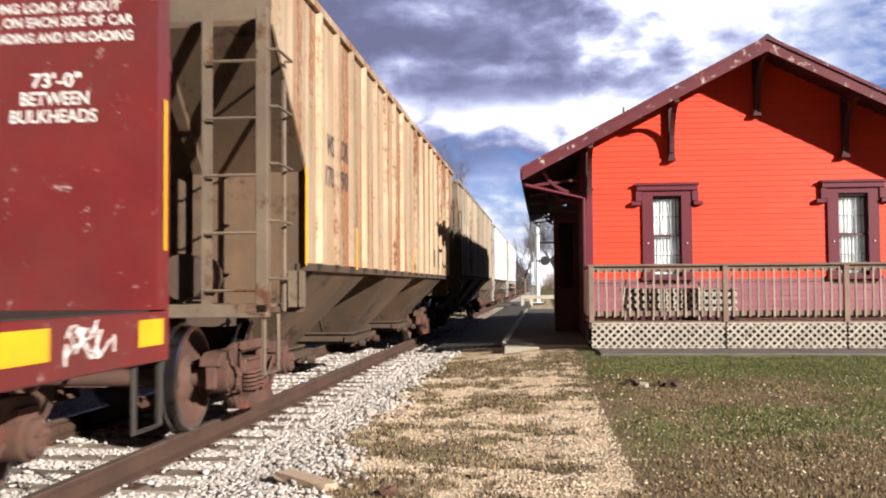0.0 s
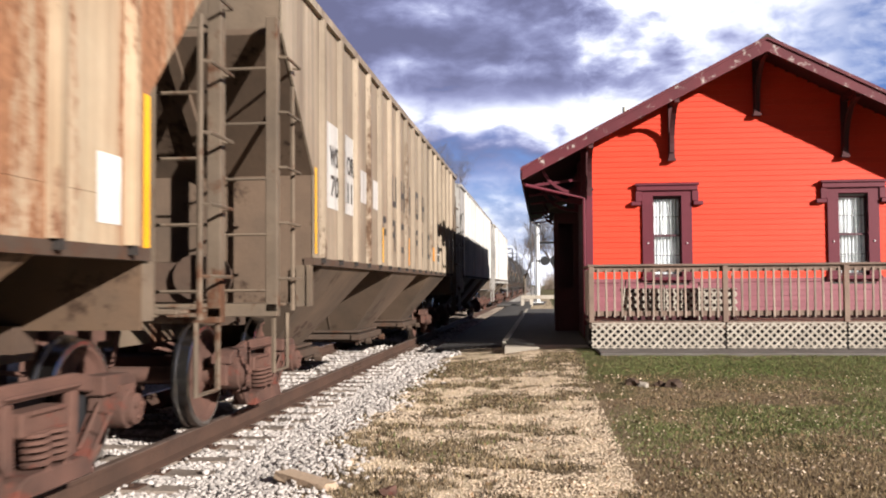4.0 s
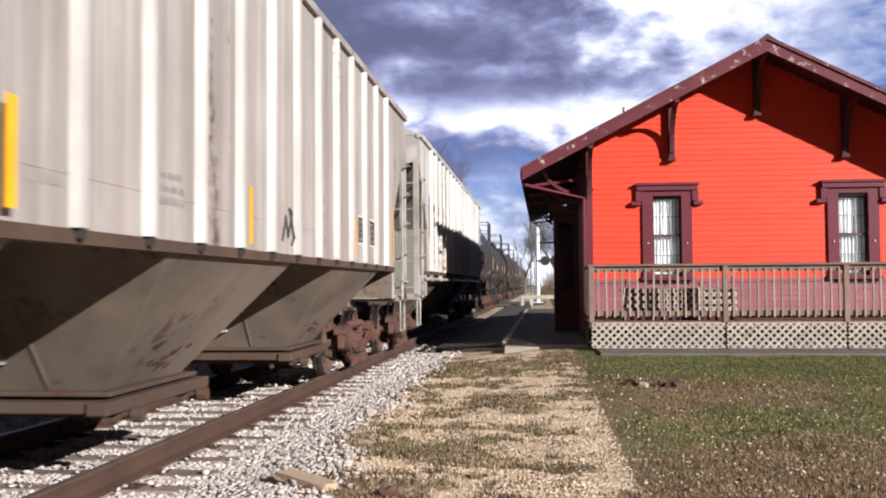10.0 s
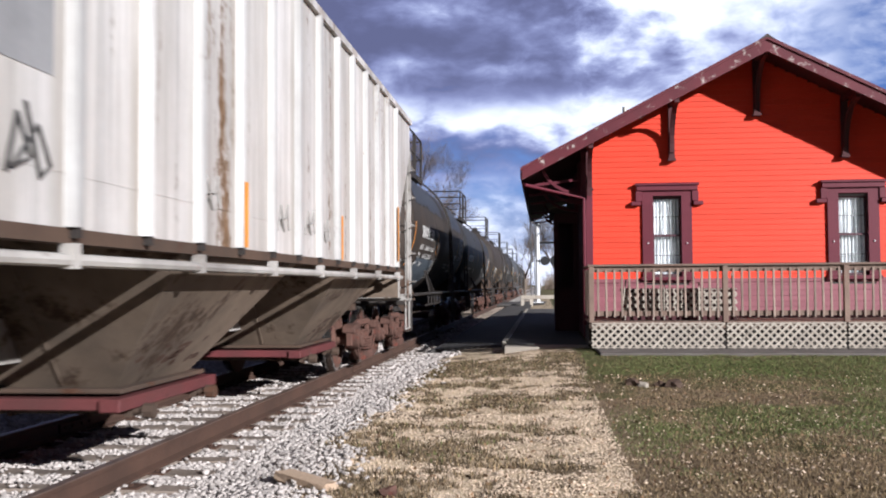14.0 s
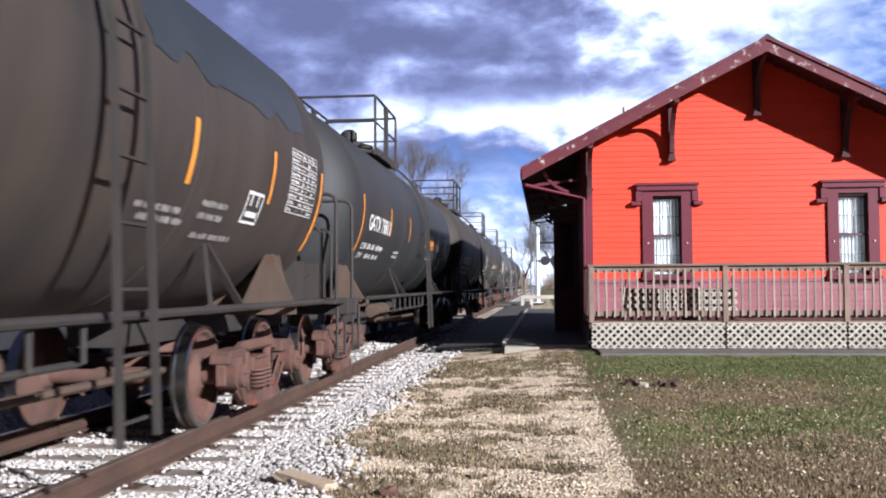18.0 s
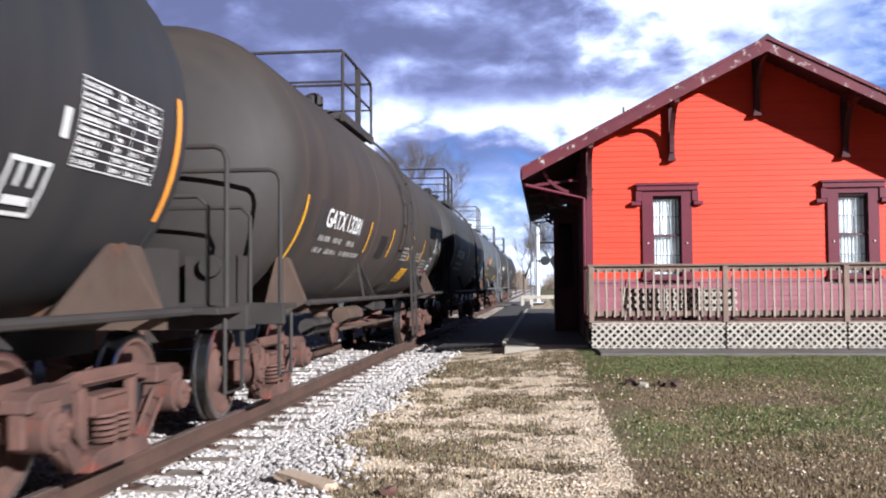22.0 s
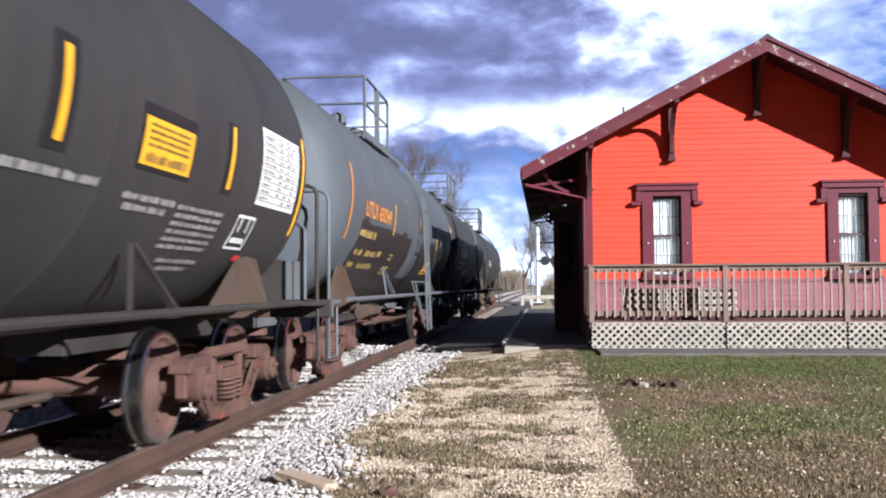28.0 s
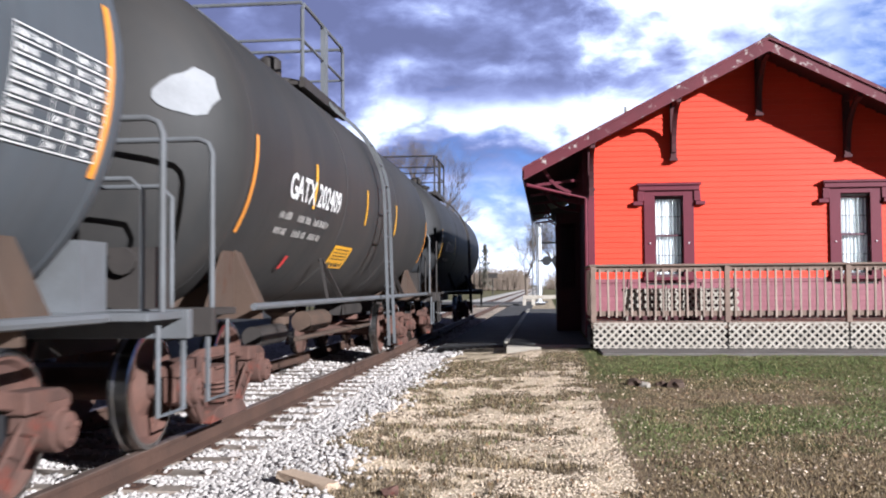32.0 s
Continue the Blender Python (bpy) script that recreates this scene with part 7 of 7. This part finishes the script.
    end_gear(car, -h - 1.22, h + 1.22)
    # tape arcs at both heads
    for y, (a0, a1) in ((-h + 0.03, arc_front), (h - 0.06, arc_front)):
        bm = B()
        bar(bm, y, a0, 0.075, a1 - a0, skin(0.008), 14)
        part("reflector", bm, tape, car, "curved reflective strip")
    kept = list(car.children)
    marks(car, -drawn / 2, drawn, skin, tape)
    stretched(car, kept, L / drawn)
    if head_patch:
        pale_head(car, -h)
    CARS.append((car, (uf + ur) / 2))
    return car


def tape_marks(car, y0, skin, tape, rows):
    for y, a0, a1 in rows:
        bm = B()
        bar(bm, y0 + y, a0, 0.07, a1 - a0, skin(0.008), 7)
        part("reflector", bm, tape, car, "vertical reflective strip")


def data_table(car, y, a, w, hgt, skin, lines=9, back=None, ink="white_mark"):
    """A stencilled table: thin rules with small broken bars between them."""
    bm = B()
    if back:
        bar(bm, y - 0.04, a - 0.04, w + 0.08, hgt + 0.08, skin(0.006), 8)
        part("data_panel", bm, back, car, "plain stencil panel")
        bm = B()
    rng = random.Random(int(y * 100))
    pitch = hgt / lines
    for i in range(lines + 1):
        bar(bm, y, a + pitch * i, w, 0.007, skin(0.010), 1)
    for k in (0.0, 0.42, 0.62, 0.81, 1.0):
        bar(bm, y + w * k - 0.003, a, 0.007, hgt, skin(0.011), 6)
    for i in range(lines):
        for k0, k1 in ((0.0, 0.42), (0.42, 0.62), (0.62, 0.81), (0.81, 1.0)):
            if k0 and rng.random() < 0.25:
                continue
            stencil(bm, y + w * k0 + 0.02, a + pitch * i + pitch * 0.28, w * (k1 - k0) * rng.uniform(0.55, 0.95) - 0.03, pitch * 0.46, skin(0.010), rng)
    tagged(part("data_table", bm, ink, car, "small table of stencilled data"), kind="stuff")


def small_bars(car, rows, skin, mat):
    bars(car, rows, skin(0.009), mat)


def framed_label(car, y, a, w, hgt, skin, mat="white_mark"):
    bm = B()
    for yy, aa, ww, hh in ((y, a, w, 0.025), (y, a + hgt - 0.025, w, 0.025), (y, a + 0.026, 0.025, hgt - 0.052), (y + w - 0.025, a + 0.026, 0.025, hgt - 0.052), (y + 0.06, a + 0.06, w - 0.12, 0.05), (y + 0.1, a + 0.16, 0.03, hgt * 0.45), (y + w - 0.14, a + 0.16, 0.03, hgt * 0.45)):
        bar(bm, yy, aa, ww, hh, skin(0.010), 2)
    part("label_frame", bm, mat, car, "small framed stencil label")


def hotline(car, y, a, w, hgt, skin, mat):
    bm = B()
    bar(bm, y, a, w, hgt, skin(0.008), 5)
    part("placard", bm, mat, car, "plain yellow placard with dark bars")
    bm = B()
    rng = random.Random(int(y * 50))
    for k, t in ((0.08, 0.20), (0.40, 0.07), (0.54, 0.07), (0.68, 0.07), (0.82, 0.07)):
        stencil(bm, y + w * 0.08, a + hgt * k, w * 0.84, hgt * t, skin(0.011), rng)
    tagged(part("placard_bar", bm, "black_mark", car), kind="stuff")


def blotch(car, y, a, w, hgt, skin, mat, seed, off=0.007):
    """An overpainted patch with an uneven brushed rim."""
    bm = B()
    nx, nz = 40, 30
    top = [a + hgt * (0.91 + 0.07 * noise.noise((i * 0.2, seed, 0)) + 0.025 * noise.noise((i * 0.9, seed, 2))) for i in range(nx + 1)]
    low = [a + hgt * 0.10 * noise.noise((i * 0.22, seed, 5)) for i in range(nx + 1)]
    g = [[bm.verts.new(skin(off)(y + w * i / nx + (0.12 * noise.noise((j * 0.25, seed, 9 + (i > nx / 2))) - 0.35 * (j / nz - 0.6) ** 2 * (1 if i > nx / 2 else -1)) * abs(2 * i / nx - 1), low[i] + (top[i] - low[i]) * j / nz)) for j in range(nz + 1)] for i in range(nx + 1)]
    for i in range(nx):
        for j in range(nz):
            bm.faces.new((g[i][j], g[i + 1][j], g[i + 1][j + 1], g[i][j + 1]))
    part("paint_patch", bm, mat, car, "uneven overpainted patch")


def word_on(car, word, y, a, height, width, skin, mat="white_mark"):
    bm = B()
    letter(bm, word, y, a, height, skin(0.010), width)
    part("lettering", bm, mat, car, "white stencilled car mark" if mat == "white_mark" else "stencilled car mark")


def marks_5(car, y0, L, skin, tape):
    word_on(car, "SRAX 17508", y0 + 0.99, -0.25, 0.24, 1.88, skin)
    word_on(car, "LD LMT", y0 + 1.02, -0.48, 0.10, 0.46, skin)
    word_on(car, "201600 LB   91450 KG", y0 + 1.75, -0.48, 0.10, 1.32, skin)
    word_on(car, "LT WT", y0 + 1.02, -0.65, 0.10, 0.38, skin)
    word_on(car, "61400 LB   27850 KG", y0 + 1.72, -0.65, 0.10, 1.32, skin)
    word_on(car, "NEW", y0 + 1.0, -0.83, 0.09, 0.28, skin)
    word_on(car, "6-08", y0 + 1.68, -0.83, 0.09, 0.34, skin)
    blotch(car, y0 + 1.1, -1.38, 2.65, 0.80, skin, "patch_blue", 3)
    blotch(car, y0 + 0.35, 0.42, 4.6, 1.5, skin, "patch_slate", 41, 0.005)
    blotch(car, y0 + 5.75, 0.30, 3.75, 1.6, skin, "patch_slate", 47, 0.005)
    tape_marks(car, y0, skin, tape, ((3.60, -0.49, -0.02), (6.47, -0.50, -0.04), (8.25, -0.48, -0.01)))
    small_bars(car, [(y0 + 3.62, -1.12 + 0.062 * i, 0.62, 0.032) for i in range(9)] + [(y0 + 5.9, -0.72, 0.7, 0.05), (y0 + 6.0, -0.80, 0.7, 0.05), (y0 + 6.9, -0.62, 0.5, 0.05), (y0 + 6.9, -0.72, 0.5, 0.05), (y0 + 6.95, -0.88, 0.8, 0.05), (y0 + 4.6, -1.0, 0.12, 0.08)], skin, "dim_mark")
    data_table(car, y0 + 8.80, -0.50, 0.90, 0.60, skin, 9)
    framed_label(car, y0 + 7.75, -0.69, 0.40, 0.28, skin)


def marks_6(car, y0, L, skin, tape):
    word_on(car, "GATX 76811", y0 + 0.51, -0.34, 0.23, 1.74, skin)
    word_on(car, "LD LMT", y0 + 0.38, -0.62, 0.09, 0.36, skin)
    word_on(car, "LT WT", y0 + 0.38, -0.77, 0.09, 0.30, skin)
    small_bars(car, [(y0 + 0.82, -0.61, 0.52, 0.08), (y0 + 1.45, -0.61, 0.62, 0.08), (y0 + 0.92, -0.76, 0.42, 0.08), (y0 + 1.45, -0.76, 0.5, 0.08), (y0 + 3.1, -0.60, 0.5, 0.05), (y0 + 3.1, -0.68, 0.5, 0.05), (y0 + 7.25, -0.53, 0.72, 0.05), (y0 + 7.25, -0.60, 0.72, 0.05), (y0 + 9.9, -0.36, 0.1, 0.16)], skin, "white_mark")
    tape_marks(car, y0, skin, tape, ((2.25, -0.33, 0.10), (4.31, -0.33, 0.10), (6.62, -0.35, 0.10), (8.80, -0.34, 0.11)))
    hotline(car, y0 + 7.20, -0.35, 0.73, 0.28, skin, "amber")
    data_table(car, y0 + 10.05, -0.49, 0.98, 0.48, skin, 8)
    framed_label(car, y0 + 9.55, -0.81, 0.36, 0.31, skin)


def marks_7(car, y0, L, skin, tape):
    bm = B()
    bar(bm, y0 + 0.66, -0.66, 0.46, 0.42, skin(0.005), 4)
    part("paint_patch", bm, "tank_slate", car, "dark overpainted patch")
    word_on(car, "GATX 13281", y0 + 1.02, -0.53, 0.22, 1.90, skin)
    small_bars(car, [(y0 + 0.95, -0.70, 0.6, 0.07), (y0 + 1.65, -0.70, 0.5, 0.07), (y0 + 2.4, -0.70, 0.5, 0.07), (y0 + 0.95, -0.85, 0.4, 0.07), (y0 + 1.5, -0.85, 0.6, 0.07), (y0 + 2.3, -0.85, 1.1, 0.07)], skin, "dim_mark")
    tape_marks(car, y0, skin, "yellow", ((3.58, -0.75, -0.30), (5.48, -0.76, -0.30), (7.78, -0.77, -0.28), (9.34, -0.76, -0.29)))
    bm = B()
    bar(bm, y0 + 4.60, -0.80, 0.55, 0.36, skin(0.004), 4)
    part("paint_patch", bm, "soot_patch", car, "black overpainted patch")
    hotline(car, y0 + 7.75, -1.24, 0.80, 0.32, skin, "yellow")
    small_bars(car, [(y0 + 7.0, -0.56 - 0.07 * i, 0.7, 0.04) for i in range(4)] + [(y0 + 8.6, -0.60 - 0.07 * i, 0.7, 0.04) for i in range(3)] + [(y0 + 9.6, -0.72 - 0.07 * i, 0.85, 0.04) for i in range(6)] + [(y0 + 10.35, -1.05, 0.9, 0.06)], skin, "dim_mark")
    data_table(car, y0 + 11.05, -0.48, 0.98, 0.46, skin, 8)
    framed_label(car, y0 + 10.78, -0.88, 0.44, 0.28, skin)
    bm = B()
    bar(bm, y0 + 10.55, -0.98, 0.16, 0.09, skin(0.011), 2)
    part("marker", bm, "red_mark", car, "small red marker")


def marks_8(car, y0, L, skin, tape):
    word_on(car, "GATX 62745", y0 + 1.0, -0.40, 0.21, 2.0, skin)
    small_bars(car, [(y0 + 1.0, -0.60, 0.5, 0.07), (y0 + 1.6, -0.60, 1.2, 0.07), (y0 + 1.0, -0.75, 0.4, 0.07), (y0 + 1.6, -0.75, 1.3, 0.07)], skin, "dim_mark")
    tape_marks(car, y0, skin, "yellow", ((1.92, -0.41, 0.02), (4.58, -0.42, 0.01), (7.07, -0.45, 0.03), (9.45, -0.44, 0.03)))
    for y, a, w, hgt in ((6.98, -0.50, 0.24, 0.58), (9.38, -0.48, 0.20, 0.54), (7.97, -0.47, 0.80, 0.40)):
        bm = B()
        bar(bm, y0 + y, a, w, hgt, skin(0.004), 6)
        part("paint_patch", bm, "soot_patch", car, "black touched-up patch")
    hotline(car, y0 + 8.0, -0.44, 0.73, 0.29, skin, "yellow")
    small_bars(car, [(y0 + 6.72, -0.63, 0.9, 0.05), (y0 + 7.95, -0.66, 0.75, 0.045), (y0 + 8.0, -0.73, 0.6, 0.045)] + [(y0 + 8.75, -0.66 - 0.06 * i, 0.85, 0.035) for i in range(6)] + [(y0 + 8.9, -1.08, 0.7, 0.04), (y0 + 9.0, -1.15, 0.5, 0.04)], skin, "dim_mark")
    data_table(car, y0 + 10.22, -0.45, 1.0, 0.57, skin, 10, "white_mark", "grey_mark")
    framed_label(car, y0 + 9.92, -0.91, 0.42, 0.31, skin)
    bm = B()
    bar(bm, y0 + 10.3, -1.02, 0.14, 0.06, skin(0.011), 2)
    part("marker", bm, "red_mark", car, "small red marker")


def marks_9(car, y0, L, skin, tape):
    blotch(car, y0 + 0.80, -2.1, 4.45, 1.96, skin, "patch_dark", 12)
    blotch(car, y0 + 6.55, -2.1, 3.2, 1.97, skin, "patch_dark", 17)
    blotch(car, y0 + 0.3, -2.35, L - 0.6, 1.35, skin, "patch_dark", 23, 0.005)
    word_on(car, "UTLX 650549", y0 + 0.93, -0.25, 0.22, 1.95, skin, "orange_mark")
    small_bars(car, [(y0 + 0.85, -0.52, 1.1, 0.10), (y0 + 0.95, -0.78, 0.5, 0.09), (y0 + 1.65, -0.78, 0.75, 0.09), (y0 + 2.52, -0.76, 0.3, 0.09), (y0 + 0.95, -0.98, 0.35, 0.09), (y0 + 1.6, -0.98, 0.95, 0.09), (y0 + 3.55, -0.72, 0.25, 0.045), (y0 + 3.55, -0.79, 0.25, 0.045), (y0 + 3.45, -0.94, 0.6, 0.045), (y0 + 3.45, -1.0, 0.6, 0.045), (y0 + 3.45, -1.06, 0.55, 0.045)], skin, "gold_mark")
    small_bars(car, [(y0 + 4.2, 0.24, 0.3, 0.03)], skin, "orange_mark")
    tape_marks(car, y0, skin, "yellow", ((3.20, -0.37, 0.11), (8.78, -0.39, 0.09)))
    tape_marks(car, y0, skin, "amber", ((5.97, -0.39, 0.07),))
    hotline(car, y0 + 7.9, -0.99, 0.78, 0.30, skin, "yellow")
    data_table(car, y0 + 10.62, -0.52, 0.85, 0.52, skin, 8)
    framed_label(car, y0 + 9.74, -0.61, 0.33, 0.29, skin)


def pale_head(car, y0):
    """Pale patch brushed on the front head."""
    R, zc, dome = 1.46, 2.42, 1.46 * 0.52
    bm = B()
    rng = random.Random(6)
    ring = []
    for k in range(16):
        a = 2 * math.pi * k / 16
        f = 1 + 0.16 * rng.uniform(-1, 1)
        ring.append((HEAD_PATCH[0] + HEAD_PATCH[2] * f * math.cos(a), HEAD_PATCH[1] + HEAD_PATCH[3] * f * math.sin(a)))
    mid = bm.verts.new((0, 0, 0))
    pts = []
    for phi, th in [HEAD_PATCH[:2]] + ring:
        p, q = radians(phi), radians(th)
        pts.append(((R + 0.012) * math.cos(p) * math.cos(q), y0 - 0.06 - (dome + 0.012) * math.sin(p), zc + (R + 0.012) * math.cos(p) * math.sin(q)))
    mid.co = pts[0]
    vs = [bm.verts.new(p) for p in pts[1:]]
    for k in range(16):
        bm.faces.new((mid, vs[k], vs[(k + 1) % 16]))
    part("paint_patch", bm, "patch_pale", car, "pale grey patch on the tank head")


def marks_10(car, y0, L, skin, tape):
    word_on(car, "GATX 202409", y0 + 1.1, -0.36, 0.25, 2.05, skin)
    small_bars(car, [(y0 + 1.0, -0.56, 0.4, 0.075), (y0 + 1.6, -0.56, 0.5, 0.075), (y0 + 2.2, -0.56, 0.6, 0.075), (y0 + 1.0, -0.72, 0.4, 0.075), (y0 + 1.6, -0.72, 0.5, 0.075), (y0 + 2.2, -0.72, 0.5, 0.075)], skin, "dim_mark")
    tape_marks(car, y0, skin, "yellow", ((1.98, -0.39, 0.07), (4.64, -0.39, 0.08), (6.95, -0.39, 0.08)))
    hotline(car, y0 + 3.55, -1.04, 0.95, 0.32, skin, "yellow")
    bm = B()
    bar(bm, y0 + 1.75, -1.08, 0.10, 0.16, skin(0.03), 2)
    part("marker", bm, "red_mark", car, "small red marker")


def marks_11(car, y0, L, skin, tape):
    word_on(car, "GATX", y0 + 0.95, -0.36, 0.23, 0.80, skin)
    small_bars(car, [(y0 + 1.9, -0.36, 0.9, 0.22), (y0 + 0.9, -0.6, 1.2, 0.075)], skin, "dim_mark")
    tape_marks(car, y0, skin, "yellow", ((3.0, -0.4, 0.05), (8.0, -0.4, 0.05)))


HEAD_PATCH = (38.0, 15.5, 13.0, 9.0)


def tank(uf, ur, drawn, R, zc, tf, tr, *rest, **kw):
    h = (ur - uf) / 2
    tank_car(uf, ur, drawn, R, zc, (-h + tf, h + tr), *rest, **kw)


tank(78.17, 88.75, 9.95, 1.46, 2.43, 0.30, -0.85, "dusty dark brown tank car with a blue-grey patch", "tank_brown", "frame_black", "frame_black", "amber", marks_5, arc_front=(-0.87, 0.0))
tank(91.41, 103.27, 11.34, 1.40, 2.36, 0.13, -0.23, "clean black tank car with white lettering", "tank_black", "frame_black", "frame_black", "amber", marks_6, arc_front=(-0.72, 0.12))
tank(106.51, 119.13, 12.27, 1.47, 2.42, 0.22, -0.95, "dusty brown-black tank car with yellow tape", "tank_brown", "frame_black", "frame_black", "yellow", marks_7, arc_front=(-1.16, -0.26))
tank(122.00, 134.09, 11.43, 1.50, 2.40, 0.30, -0.82, "dark slate tank car with a yellow placard", "tank_slate", "frame_black", "frame_black", "yellow", marks_8, arc_front=(-0.70, 0.25))
tank(136.40, 148.76, 11.51, 1.50, 2.40, 0.85, -0.70, "grey tank car with dark brown overpainted patches", "tank_grey", "frame_grey", "frame_grey", "amber", marks_9, arc_front=(-0.60, 0.34))
tank(151.41, 162.55, 10.53, 1.46, 2.42, 0.40, -0.60, "slate black tank car with a pale patch on its head", "tank_slate", "frame_black", "frame_grey", "amber", marks_10, arc_front=(-0.77, 0.06), head_patch=True)
tank(165.56, 177.68, 11.46, 1.46, 2.42, 0.60, -0.60, "black tank car at the end of the train", "tank_black", "frame_black", "frame_black", "yellow", marks_11, arc_front=(-0.7, 0.1))


def motions():
    """The train rolls towards the camera; its wheels turn with the way that it goes."""
    times = [i * 1.0 for i in range(33)]
    for car, u in CARS:
        walk(car, [(t, pose(TRACK_X, u - rolled(t), 0)) for t in times])
    turns = []
    t = 0.0
    while t < 32.001:
        turns.append((t, math.degrees(rolled(t) / WHEEL_R)))
        t += 4 / 30
    for ws, y in WHEELSETS:
        phase = (y * 53.0) % 360
        walk(ws, [(t, pose(0, y, WHEEL_R, a + phase)) for t, a in turns])


motions()
